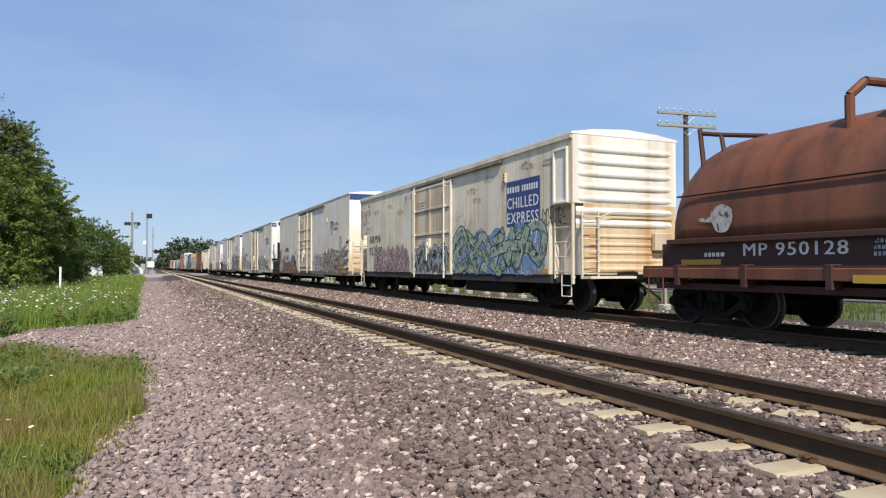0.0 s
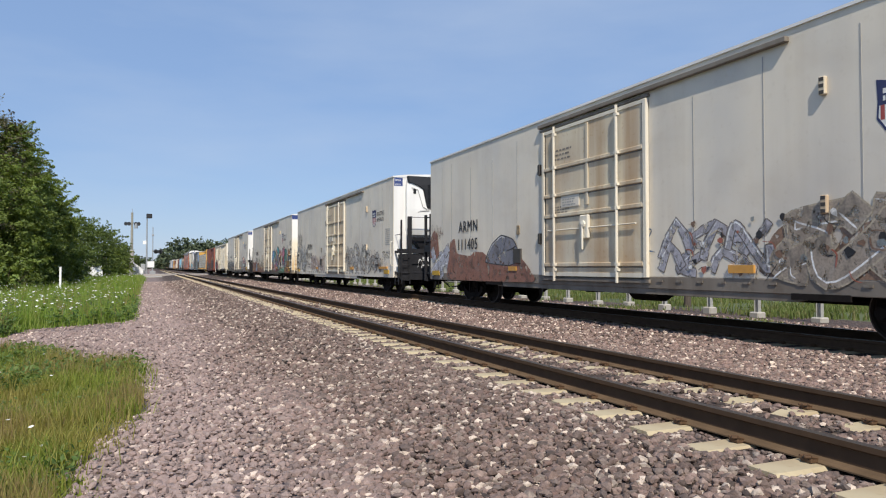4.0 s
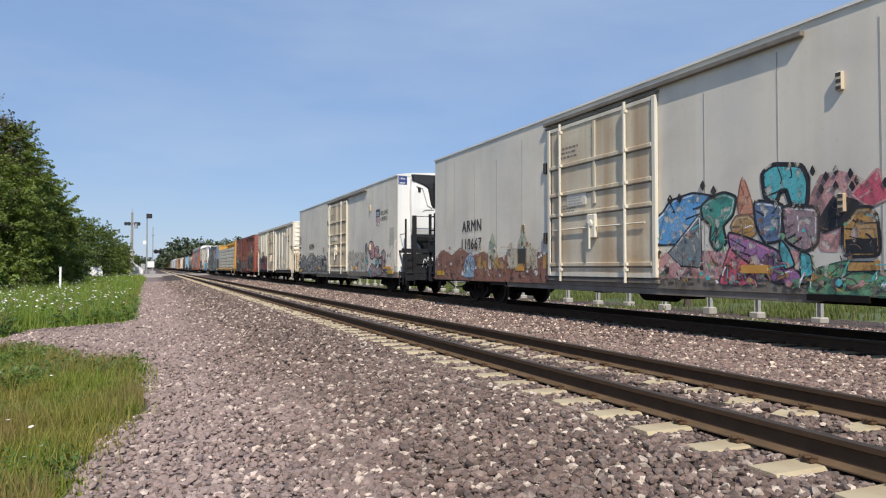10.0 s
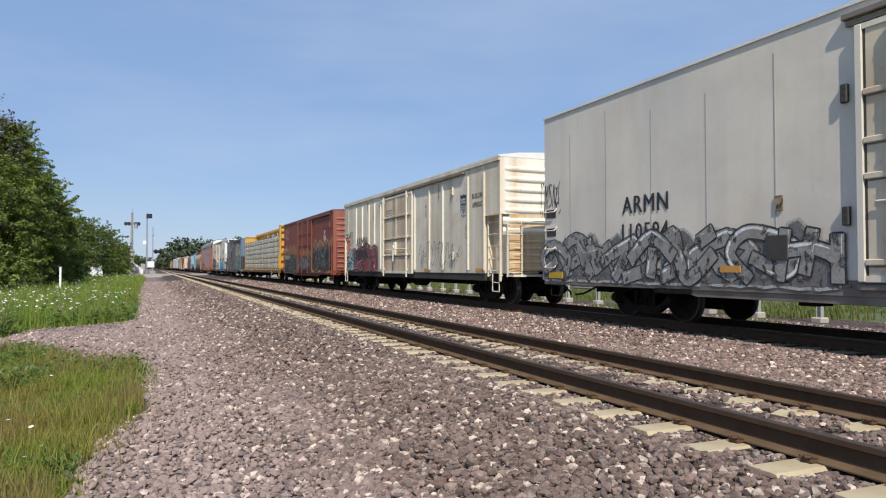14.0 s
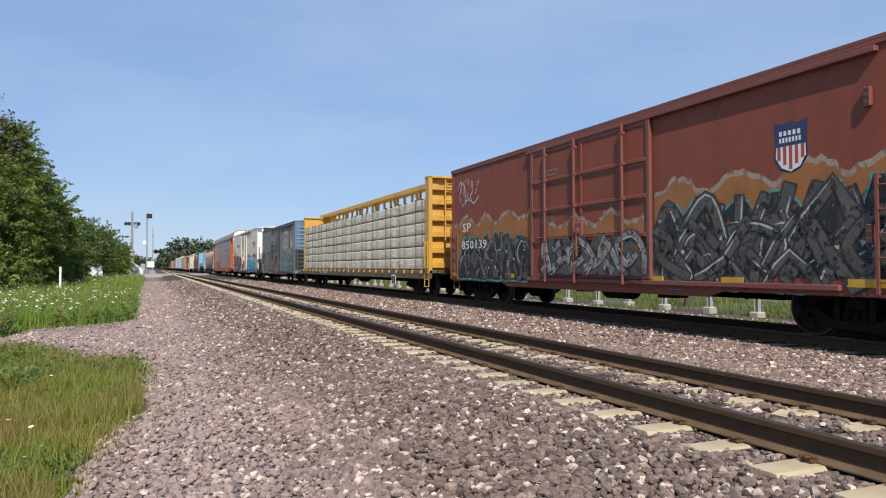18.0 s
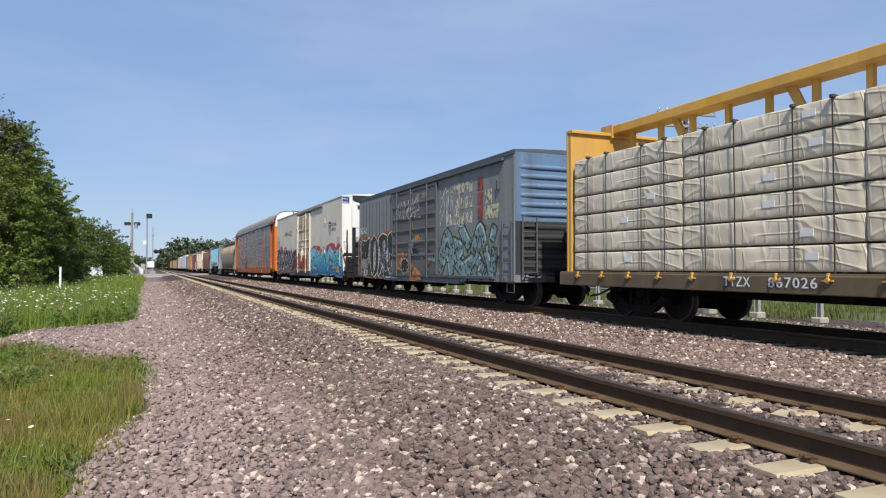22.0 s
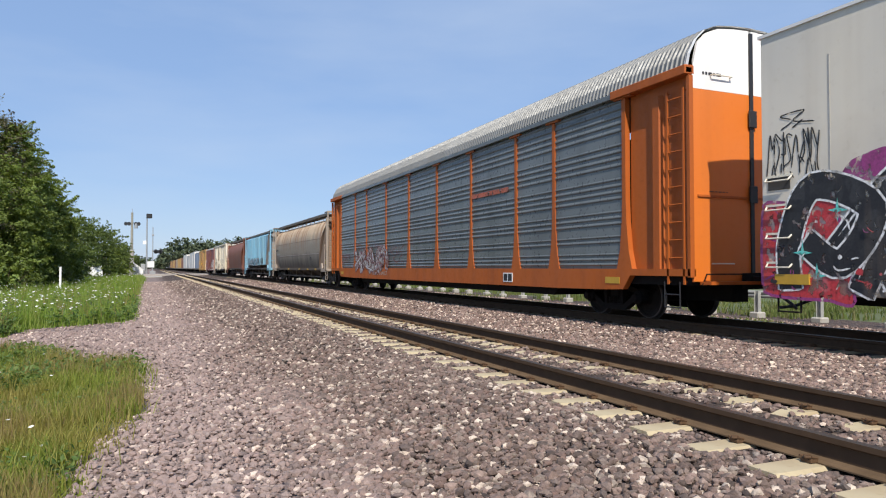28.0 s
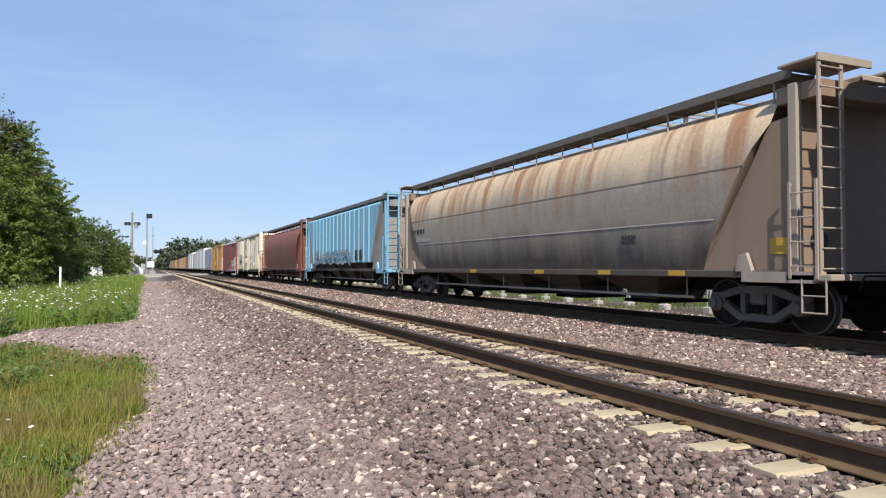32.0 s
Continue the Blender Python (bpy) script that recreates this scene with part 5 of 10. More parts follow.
    part("data_card", dq, M["seam"], car)
    hp = Shape().box(-HW - 0.05, -HW, 12.95 + o, 13.35 + o, 1.25, 1.65, c=0.005)
    part("floor_drain_hatch", hp, M["recess"], car)
    hq = Shape().box(-HW - 0.03, -HW, 13.05 + o, 13.2 + o, 2.05, 2.3, c=0.005)
    part("placard_holder", hq, spray("tan", (0.34, 0.26, 0.16)), car)
    for y in (4.9, 15.6):
        cb = Shape().box(-HW - 0.02, -HW + 0.02, y - 0.5, y + 0.5, 0.62, 0.72)
        part("jacking_pad", cb, M["steel_dark"], car)
    patches(car, L)
    underframe(car, L, 0.92)
    coupler(car, 0.0, -1, 1.95 if ac else 1.15)
    coupler(car, L, 1, 1.15 if ac else 1.95)
    trucks(car, (2.4 if ac else 3.35, L - 3.25 if ac else L - 2.5))
    steps(car, L - 0.7, 1, M["steel_dark"])
    if ac:
        cooling_end(car, eave)
        step_pockets(car, (L - 0.35,))
    else:
        striped_end(car, eave, number)
        railed_rear(car, L)
        step_pockets(car, (0.35,))
        steps(car, 0.15, 1, M["steel_dark"])
    return car


# first reefer of the older kind: cream sides, ribbed end
def old_reefer(t_front, L, label, ribbed_side):
    eave = 4.44
    car = car_empty("refrigerator_car", label, "rail car", t_front, L)
    # the side is cut away at both near corners for the ladders
    part("body", Shape().box(-HW, HW, 1.05, L - 1.05, 0.95, eave), [M["cream"]], car)
    for a, b in ((0.0, 1.05), (L - 1.05, L)):
        part("corner_wall", Shape().box(-HW + 0.32, HW, a, b, 0.95, 2.7), [M["cream"]], car)
        part("upper_corner", Shape().box(-HW, HW, a, b, 2.7, eave), [M["cream"]], car)
    part("front_wall", Shape().box(-HW + 0.33, HW - 0.02, -0.012, 0.02, 0.97, 2.7), M["cream_low"], car)
    part("front_gable", Shape().box(-HW + 0.005, HW - 0.005, -0.012, 0.02, 2.705, eave - 0.005), M["cream_end"], car)
    part("roof", roof_shape(L, eave, 0.16, over=0.05, ribs=14), M["reefer_roof"], car)
    fas = Shape().box(-HW - 0.05, -HW, 0, L, eave - 0.16, eave - 0.05, c=0.01)
    part("eave_rail", fas, M["cream"], car)
    ribbed_end(car, 2.05, 4.2, 7, M["cream_end"])
    ribbed_end(car, 0.98, 2.0, 5, M["cream_low"], half=HW - 0.35, deep=0.05)
    part("side_sill", Shape().box(-HW + 0.02, HW, 1.0, L - 1.0, 0.72, 0.96, c=0.012), M["sill_dark"], car)
    part("corner_post", Shape().box(-HW, -HW + 0.07, 0.0, 0.07, 0.72, 2.7, c=0.01), M["cream"], car)
    part("corner_post", Shape().box(-HW, -HW + 0.07, L - 0.07, L, 0.72, 2.7, c=0.01), M["cream"], car)
    side_ladder(car, 0.12, 0.9, 0.85, 2.68, 5, M["galv"], x=-HW + 0.14, out=0.06)
    side_ladder(car, L - 0.9, L - 0.12, 0.85, 2.68, 5, M["galv"], x=-HW + 0.14, out=0.06)
    plug_door(car, 7.15, 10.75, 0.95, 4.05, M["door"], M["galv"], (7.55, 10.4), (3.25, 2.35, 1.65))
    t = Shape().box(-HW - 0.10, -HW, 3.6 if not ribbed_side else 2.4, 11.0, 4.16, 4.24, c=0.01)
    part("door_track", t, M["sill"], car)
    ys = [1.3, 2.0, 2.9, 3.7, 4.5, 5.3, 6.2, 7.0, 11.1, 11.9, 12.7, 13.5, 14.3, 15.1, 15.9, 16.6]
    if ribbed_side:
        ys = [1.0, 2.15, 4.2, 5.45, 6.95, 11.2, 12.1, 12.95, 14.05, 15.1]
    for y in ys:
        if ribbed_side:
            rb = Shape().prism([(-HW, y - 0.06), (-HW - 0.05, y - 0.035), (-HW - 0.05, y + 0.035), (-HW, y + 0.06)], 1.05, 4.05, axis="z")
            part("side_rib", rb, M["galv"], car)
        else:
            part("side_seam", Shape().box(-HW - 0.006, -HW, y - 0.015, y + 0.015, 1.0, 4.2), M["door"], car)
    side_box(car, 3.35, 3.7)
    if ribbed_side:
        side_box(car, 3.3, 1.5)
    trucks(car, (1.68, L - 1.68))
    if not ribbed_side:
        part("equipment_box", Shape().box(-HW + 0.1, HW - 0.1, 3.0, 6.3, 0.40, 0.73, c=0.03), M["steel_dark"], car)
    underframe(car, L, 0.95)
    coupler(car, 0.0, -1, 1.1)
    coupler(car, L, 1, 1.1)
    steps(car, 0.1, 1, M["galv"])
    steps(car, L - 0.5, 1, M["galv"])
    ladder(car, -1.42, -0.95, -0.05, 0.85, 2.5, 6, M["galv"], out=0.09)
    if ribbed_side:
        brake_wheel(car, 0.25, -0.12, 2.0, M["steel_dark"])
    p = Shape().box(-1.42, 1.42, -0.5, -0.06, 0.86, 0.92)
    part("crossover_platform", p, M["galv"], car)
    hr = Shape().pipe([(-0.95, -0.16, 2.35), (-0.5, -0.16, 2.5), (1.4, -0.16, 2.5)], 0.014, 6)
    part("hand_rail", hr, M["galv"], car)
    hb = Shape().box(0.75, 1.3, -0.2, -0.05, 1.55, 2.0, c=0.02)
    part("brake_box", hb, M["door"], car)
    bars(car, 0.7, 3.98, 0.75, 0.1, 1, M["black_mark"], on_end(-0.02), 21)
    sd = on_side(-HW - 0.008)
    if ribbed_side:
        over = on_side(-HW - 0.085)
        lettering(car, "ARMN", -14.85, 2.12, 1.8, 0.44, M["black_mark"], over)
        bars(car, -14.9, 1.62, 1.9, 0.4, 1, M["black_mark"], over, 25, fill=0.9)
    else:
        lettering(car, "ARMN", -16.6, 2.25, 1.6, 0.34, M["black_mark"], sd)
        lettering(car, "923983", -16.6, 1.7, 1.9, 0.36, M["black_mark"], sd)
    for y in (0.2, 5.5, 12.0, L - 0.9):
        part("reflector", Shape().box(-HW - 0.009, -HW, y if y > 1 else 1.1, (y if y > 1 else 1.1) + 0.5, 0.98, 1.1), M["orange_mark"], car)
    return car


# ---- cars in the order of the train ----
SIDE = on_side(-HW)
DOORSIDE = on_side(-HW - 0.11)

# the first of the older refrigerator cars, with a blue panel
c1 = old_reefer(2.25, 18.1, "aged cream refrigerator car with blue panel, ribbed end and graffiti", False)
pan = Shape().add([SIDE(-3.30, 2.28, 0.008), SIDE(-1.48, 2.28, 0.008), SIDE(-1.48, 3.56, 0.008), SIDE(-3.30, 3.56, 0.008)], [(0, 1, 2, 3)])
part("advertising_panel", pan, M["blue_mark"], c1, "dark blue panel with white block lettering")
pw = Shape()
blocks(pw, -3.25, 3.23, 0.74, 0.17, 5, SIDE, 0.013, 0.34)
part("lettering_bar", pw, M["white_mark"], c1)
pw = Shape()
blocks(pw, -2.42, 3.23, 0.88, 0.17, 7, SIDE, 0.013, 0.34)
part("lettering_bar", pw, M["white_mark"], c1)
lettering(c1, "CHILLED", -3.25, 2.78, 1.70, 0.31, M["white_mark"], on_side(-HW - 0.006))
lettering(c1, "EXPRESS", -3.25, 2.36, 1.70, 0.31, M["white_mark"], on_side(-HW - 0.006))
lettering(c1, "MECHANICAL", -1.32, 3.86, 0.42, 0.07, M["faint_print"], SIDE)
lettering(c1, "REFRIGERATION", -1.36, 3.75, 0.5, 0.07, M["faint_print"], SIDE)
lv = Shape()
for a, b, za, zb in ((0.16, 0.22, 2.72, 4.1), (0.74, 0.80, 2.72, 4.1), (0.22, 0.74, 2.72, 2.78), (0.22, 0.74, 4.04, 4.1)):
    lv.box(-HW - 0.06, -HW, a, b, za, zb, c=0.008)
part("corner_frame", lv, M["cream_end"], c1)
part("corner_plate", Shape().box(-HW - 0.008, -HW, 0.22, 0.74, 2.78, 4.04), M["cream_end"], c1)
RUST = spray("rust_spots", (0.42, 0.20, 0.07), 0.75)
STAIN = spray("rusty_wash", (0.50, 0.35, 0.18), 0.85)
for i, (y, z) in enumerate(((5.6, 3.55), (5.2, 3.2), (2.2, 3.9), (4.4, 3.8), (13.6, 3.7), (15.6, 3.6), (12.4, 3.4))):
    rs = random.Random(i)
    blob(c1, [(-y + 0.42 * math.cos(q) * rs.uniform(0.6, 1.2), z + 0.13 * math.sin(q) * rs.uniform(0.5, 1.3)) for q in [k * 0.785 for k in range(8)]], STAIN, STAIN, SIDE, 0.0, name="rust_stain")
# the first car: a green piece on blue spray
wildstyle(c1, -7.35, 0.97, 6.1, 1.42, (INK["denim_blue"], BLK, INK["sage"], INK["mint"]), SIDE, 5, 203, thick=0.27, line=0.035, curvy=0.5)
flecks(c1, -7.2, 0.98, 5.9, 1.2, [BLK, INK["denim_blue"], INK["sage_pale"], INK["mint"]], SIDE, 120, 8, 0.13)
scrawl(c1, -7.1, 1.9, 1.2, 1.0, INK["slate_grey"], SIDE, 9, 2, 0.015)
wildstyle(c1, -15.9, 0.98, 4.6, 1.05, (spray("rose", (0.40, 0.25, 0.23)), spray("maroon", (0.14, 0.06, 0.06)), spray("pinkgrey", (0.46, 0.33, 0.31)), WHT), SIDE, 8, 204, thick=0.24, line=0.022, gloss=0.02)
wildstyle(c1, -10.5, 1.0, 3.2, 0.95, (spray("sky", (0.24, 0.33, 0.42)), BLK, spray("bluegrey", (0.30, 0.33, 0.36)), WHT), DOORSIDE, 5, 205, line=0.022, ground=False, gloss=0.02)
scrawl(c1, -17.95, 3.45, 1.4, 0.35, BLK, SIDE, 7, 5, 0.018)
scrawl(c1, -17.9, 3.1, 1.1, 0.28, BLK, SIDE, 10, 4, 0.016)
scrawl(c1, -17.5, 2.72, 1.2, 0.3, INK["slate_grey"], SIDE, 8, 4, 0.016)
for i, (y, z) in enumerate(((16.6, 4.0), (17.1, 3.6), (16.9, 2.9), (11.6, 3.9))):
    rs = random.Random(i + 40)
    blob(c1, [(-y + 0.22 * math.cos(q) * rs.uniform(0.5, 1.3), z + 0.10 * math.sin(q) * rs.uniform(0.5, 1.4)) for q in [k * 0.785 for k in range(8)]], RUST, RUST, SIDE, 0.0, name="rust_stain")
scrawl(c1, -1.45, 2.2, 1.1, 0.45, BLK, SIDE, 6, 5, 0.03)

# modern refrigerator cars
c2 = new_reefer(4.80, 20.6, False, "111405", "off-white refrigerator car with blue end band and brown graffiti", {})
blob(c2, [(-5.9, 0.98), (-5.7, 1.7), (-4.9, 2.1), (-4.2, 1.75), (-3.4, 2.15), (-2.2, 2.05), (-1.3, 1.95), (-0.5, 1.6), (-0.4, 0.98)], spray("umber_wash", (0.24, 0.15, 0.10), 0.55), spray("umber_wash", (0.24, 0.15, 0.10), 0.55), SIDE, 0.0)
wildstyle(c2, -8.4, 1.0, 2.6, 1.0, (INK["faded_grey"], spray("charcoal", (0.15, 0.13, 0.115)), spray("lilac_grey", (0.40, 0.39, 0.43)), WHT), SIDE, 4, 212, line=0.022, ground=False)
wildstyle(c2, -5.6, 0.98, 5.1, 1.1, (INK["umber"], spray("sand", (0.42, 0.36, 0.27)), spray("greybrown", (0.32, 0.27, 0.22)), WHT), SIDE, 5, 213, thick=0.36, line=0.03, ground=False, curvy=1.0)
OXIDE = spray("faded_oxide", (0.27, 0.125, 0.085), 0.3)
blob(c2, [(-20.55, 1.5), (-20.5, 2.2), (-20.2, 2.45), (-19.9, 2.3), (-19.75, 1.6), (-20.0, 1.45)], OXIDE, INK["umber"], SIDE, 0.0)
wildstyle(c2, -20.4, 0.76, 1.9, 1.25, (INK["faded_grey"], spray("slate", (0.30, 0.29, 0.27)), spray("lilac_silver", (0.46, 0.46, 0.51)), WHT), SIDE, 2, 215, thick=0.32, line=0.025, ground=False, curvy=1.0)
blob(c2, [(-18.9, 0.74), (-18.85, 1.5), (-18.75, 2.0), (-18.4, 2.08), (-18.2, 1.6), (-17.2, 1.5), (-16.9, 1.62), (-16.3, 1.6), (-15.9, 1.45), (-14.0, 1.4), (-13.4, 1.0), (-13.4, 0.74)], OXIDE, INK["umber"], SIDE, 0.0)
blob(c2, [(-16.1, 1.3), (-15.7, 1.8), (-15.1, 2.05), (-14.4, 1.9), (-14.0, 1.4), (-14.6, 1.2)], spray("smoke", (0.20, 0.20, 0.23)), BLK, SIDE, 0.03, WHT)
scrawl(c2, -20.5, 2.1, 1.0, 0.55, INK["umber"], SIDE, 16, 5, 0.02)
flecks(c2, -7.6, 0.98, 7.2, 1.0, [BLK, WHT, INK["rust_red"], INK["slate_grey"], INK["umber"], INK["sand"]], SIDE, 150, 14, 0.14)
scrawl(c2, -12.6, 1.2, 3.9, 0.7, INK["steel_blue"], SIDE, 15, 5, 0.03)
c3 = new_reefer(7.92, 20.45, True, "111019", "off-white refrigerator car with cooling unit and railed end platform", {"dark_sill": False})
lettering(c3, "LD LMT 194900", -17.1, 1.30, 0.90, 0.09, M["black_mark"], on_side(-HW - 0.003))
lettering(c3, "LT WT 91100", -17.1, 1.12, 0.86, 0.09, M["black_mark"], on_side(-HW - 0.003))
CHAR, ASH = spray("charcoal", (0.15, 0.13, 0.115)), spray("ash", (0.50, 0.47, 0.42))
wildstyle(c3, -7.6, 0.95, 4.4, 1.25, (ASH, CHAR, ASH, spray("fog", (0.45, 0.45, 0.42))), SIDE, 6, 221, thick=0.24, line=0.03, ground=False, curvy=0.4)
wildstyle(c3, -3.3, 0.95, 1.6, 0.8, (ASH, CHAR, ASH, spray("fog", (0.45, 0.45, 0.42))), SIDE, 2, 222, line=0.025, ground=False)
wildstyle(c3, -16.0, 0.98, 3.6, 0.85, (ASH, spray("brick_line", (0.36, 0.20, 0.17)), spray("bone_pink", (0.55, 0.46, 0.41)), WHT), SIDE, 7, 223, thick=0.22, line=0.018, ground=False)
wildstyle(c3, -20.3, 1.0, 3.3, 1.5, (ASH, spray("slate", (0.30, 0.29, 0.27)), spray("fog", (0.45, 0.45, 0.42)), WHT), SIDE, 3, 224, thick=0.22, line=0.025, ground=False)
flecks(c3, -7.4, 0.98, 6.6, 0.9, [spray("charcoal", (0.15, 0.13, 0.115)), spray("ash", (0.47, 0.43, 0.37)), INK["umber"]], SIDE, 120, 17, 0.16)
scrawl(c3, -1.4, 1.5, 0.9, 0.35, BLK, SIDE, 17, 5, 0.02)
scrawl(c3, -20.2, 2.5, 1.3, 0.9, BLK, SIDE, 18, 5, 0.03)
scrawl(c3, -20.3, 1.1, 3.4, 1.5, spray("fog", (0.45, 0.45, 0.42)), SIDE, 19, 3, 0.09)
scrawl(c3, -20.3, 1.1, 3.4, 1.5, spray("charcoal", (0.1, 0.1, 0.1)), on_side(-HW - 0.006), 19, 3, 0.02)
c4 = new_reefer(10.765, 20.45, False, "110667", "off-white refrigerator car with bright cartoon-coloured graffiti", {})
# the fourth reefer: a crowded cartoon-coloured scene
blob(c4, [(-8.73, 0.74), (-8.64, 1.4), (-7.96, 1.44), (-5.49, 1.39), (-5.37, 0.82)], INK["dusty_rose"], INK["dusty_rose"], SIDE, 0.0)
blob(c4, [(-5.37, 0.75), (-5.26, 1.08), (-4.72, 1.21), (-4.33, 1.04), (-3.69, 1.16), (-2.84, 1.09), (-2.88, 0.88), (-3.6, 0.74), (-4.62, 0.73)], INK["leaf_green"], INK["deep_green"], SIDE, 0.03)
blob(c4, [(-5.37, 2.09), (-5.15, 2.53), (-4.83, 2.56), (-4.52, 2.44), (-4.33, 2.26), (-4.37, 1.41), (-5.15, 1.38)], INK["dusty_rose"], INK["dusty_rose"], SIDE, 0.0)
blob(c4, [(-9.0, 1.63), (-8.93, 2.02), (-8.6, 2.22), (-8.38, 2.42), (-7.8, 2.51), (-7.33, 2.41), (-7.22, 2.28), (-7.72, 1.95), (-8.21, 1.61), (-8.64, 1.59)], INK["sky_blue"], BLK, SIDE, 0.04, WHT)
blob(c4, [(-8.46, 1.4), (-7.6, 2.15), (-7.59, 1.13), (-8.12, 1.17)], INK["slate_grey"], BLK, SIDE, 0.03, WHT, hard=True)
blob(c4, [(-6.72, 2.29), (-6.62, 2.67), (-6.47, 2.32), (-6.4, 2.07), (-6.69, 2.04)], INK["salmon"], INK["rust_red"], SIDE, 0.03)
blob(c4, [(-7.56, 2.25), (-7.33, 2.39), (-7.04, 2.44), (-6.79, 2.34), (-6.86, 2.06), (-7.08, 1.87), (-7.02, 1.57), (-7.22, 1.45), (-7.35, 1.63), (-7.33, 1.88), (-7.52, 2.05)], INK["sea_green"], BLK, SIDE, 0.05, INK["mint"])
blob(c4, [(-6.88, 1.86), (-6.76, 2.01), (-6.5, 2.01), (-6.34, 1.86), (-6.38, 1.68), (-6.62, 1.63), (-6.83, 1.71)], INK["ochre"], INK["umber"], SIDE, 0.03, INK["sand"])
blob(c4, [(-7.15, 0.85), (-6.88, 1.52), (-6.54, 1.36), (-6.38, 0.86)], INK["rose_red"], INK["plum"], SIDE, 0.03, INK["pink"])
blob(c4, [(-6.93, 1.72), (-6.62, 1.65), (-5.97, 1.4), (-5.66, 1.13), (-5.43, 0.9), (-5.97, 0.89), (-6.42, 1.17), (-6.88, 1.47)], INK["violet"], BLK, SIDE, 0.04, INK["pink"])
blob(c4, [(-6.12, 2.31), (-6.17, 2.67), (-5.97, 2.77), (-5.49, 2.69), (-5.39, 2.45), (-5.42, 2.12), (-5.63, 2.15), (-5.72, 2.39), (-5.89, 2.39), (-5.97, 2.21)], INK["aqua"], BLK, SIDE, 0.08)
blob(c4, [(-6.35, 2.22), (-5.84, 2.12), (-5.87, 1.6), (-6.16, 1.56), (-6.32, 1.83)], INK["steel_blue"], BLK, SIDE, 0.05, WHT)
blob(c4, [(-5.8, 2.08), (-5.22, 2.02), (-5.22, 1.52), (-5.43, 1.4), (-5.75, 1.58)], INK["mauve"], BLK, SIDE, 0.05, WHT)
blob(c4, [(-5.86, 1.56), (-5.72, 1.4), (-5.63, 1.17), (-5.78, 1.12), (-5.87, 1.35)], INK["aqua"], BLK, SIDE, 0.03)
blob(c4, [(-5.49, 1.35), (-5.34, 1.3), (-5.3, 1.03), (-5.49, 0.99)], INK["aqua"], BLK, SIDE, 0.03)
blob(c4, [(-5.15, 1.9), (-4.91, 2.21), (-4.55, 2.09), (-4.48, 1.78), (-4.83, 1.72), (-5.12, 1.64)], BLK, BLK, SIDE, 0.0)
blob(c4, [(-4.62, 2.2), (-4.42, 2.35), (-4.25, 2.5), (-4.18, 2.25), (-4.08, 2.12), (-4.37, 2.01)], INK["rose_red"], INK["dusty_rose"], SIDE, 0.03)
blob(c4, [(-4.76, 1.75), (-4.67, 1.84), (-4.56, 1.97), (-4.37, 1.96), (-4.29, 1.82), (-4.27, 1.33), (-4.75, 1.33)], INK["ochre"], BLK, SIDE, 0.05, INK["sand"])
blob(c4, [(-4.75, 1.54), (-4.27, 1.54), (-4.27, 1.32), (-4.74, 1.33)], BLK, BLK, SIDE, 0.0, hard=True)
blob(c4, [(-4.72, 1.08), (-4.71, 1.2), (-4.25, 1.2), (-4.25, 1.09)], INK["ochre"], BLK, SIDE, 0.02, hard=True)
blob(c4, [(-3.86, 1.75), (-3.69, 1.91), (-3.38, 1.87), (-3.45, 1.58), (-3.64, 1.32), (-3.77, 1.47)], INK["navy"], BLK, SIDE, 0.05, INK["steel_blue"])
blob(c4, [(-2.92, 1.16), (-2.84, 2.16), (-2.8, 2.46), (-2.66, 2.51), (-1.99, 2.45), (-1.99, 1.65), (-2.59, 1.63), (-2.61, 1.16)], INK["sea_green"], BLK, SIDE, 0.05, INK["mint"])
blob(c4, [(-2.92, 1.16), (-2.9, 1.7), (-2.49, 1.71), (-2.58, 1.19), (-2.84, 1.13)], INK["steel_blue"], BLK, SIDE, 0.03)
blob(c4, [(-2.71, 2.32), (-2.64, 2.39), (-2.58, 2.3), (-2.64, 2.23)], INK["ochre"], INK["deep_green"], SIDE, 0.01)
blob(c4, [(-2.69, 2.0), (-2.63, 2.07), (-2.56, 1.99), (-2.63, 1.92)], INK["ochre"], INK["deep_green"], SIDE, 0.01)
blob(c4, [(-2.51, 2.16), (-2.45, 2.23), (-2.39, 2.15), (-2.45, 2.08)], INK["ochre"], INK["deep_green"], SIDE, 0.01)
blob(c4, [(-2.38, 1.91), (-2.31, 1.98), (-2.25, 1.9), (-2.31, 1.83)], INK["ochre"], INK["deep_green"], SIDE, 0.01)
blob(c4, [(-3.75, 2.28), (-3.69, 2.51), (-3.52, 2.55), (-3.35, 2.41), (-3.23, 2.64), (-3.03, 2.69), (-2.86, 2.41), (-2.89, 2.05), (-3.11, 1.93), (-3.43, 1.87), (-3.69, 1.97)], INK["pink"], BLK, SIDE, 0.11, INK["dusty_rose"])
blob(c4, [(-3.43, 1.76), (-3.31, 1.94), (-3.11, 1.9), (-2.99, 1.56), (-3.03, 1.18), (-3.19, 1.41), (-3.43, 1.46)], INK["rose_red"], BLK, SIDE, 0.08, INK["pink"])
blob(c4, [(-5.09, 2.5), (-5.04, 2.58), (-4.99, 2.49), (-5.04, 2.42)], BLK, BLK, SIDE, 0.0)
blob(c4, [(-4.93, 2.57), (-4.88, 2.65), (-4.83, 2.56), (-4.88, 2.49)], BLK, BLK, SIDE, 0.0)
blob(c4, [(-4.69, 2.5), (-4.65, 2.58), (-4.6, 2.49), (-4.65, 2.42)], BLK, BLK, SIDE, 0.0)
blob(c4, [(-5.17, 2.32), (-5.12, 2.4), (-5.07, 2.31), (-5.12, 2.23)], BLK, BLK, SIDE, 0.0)
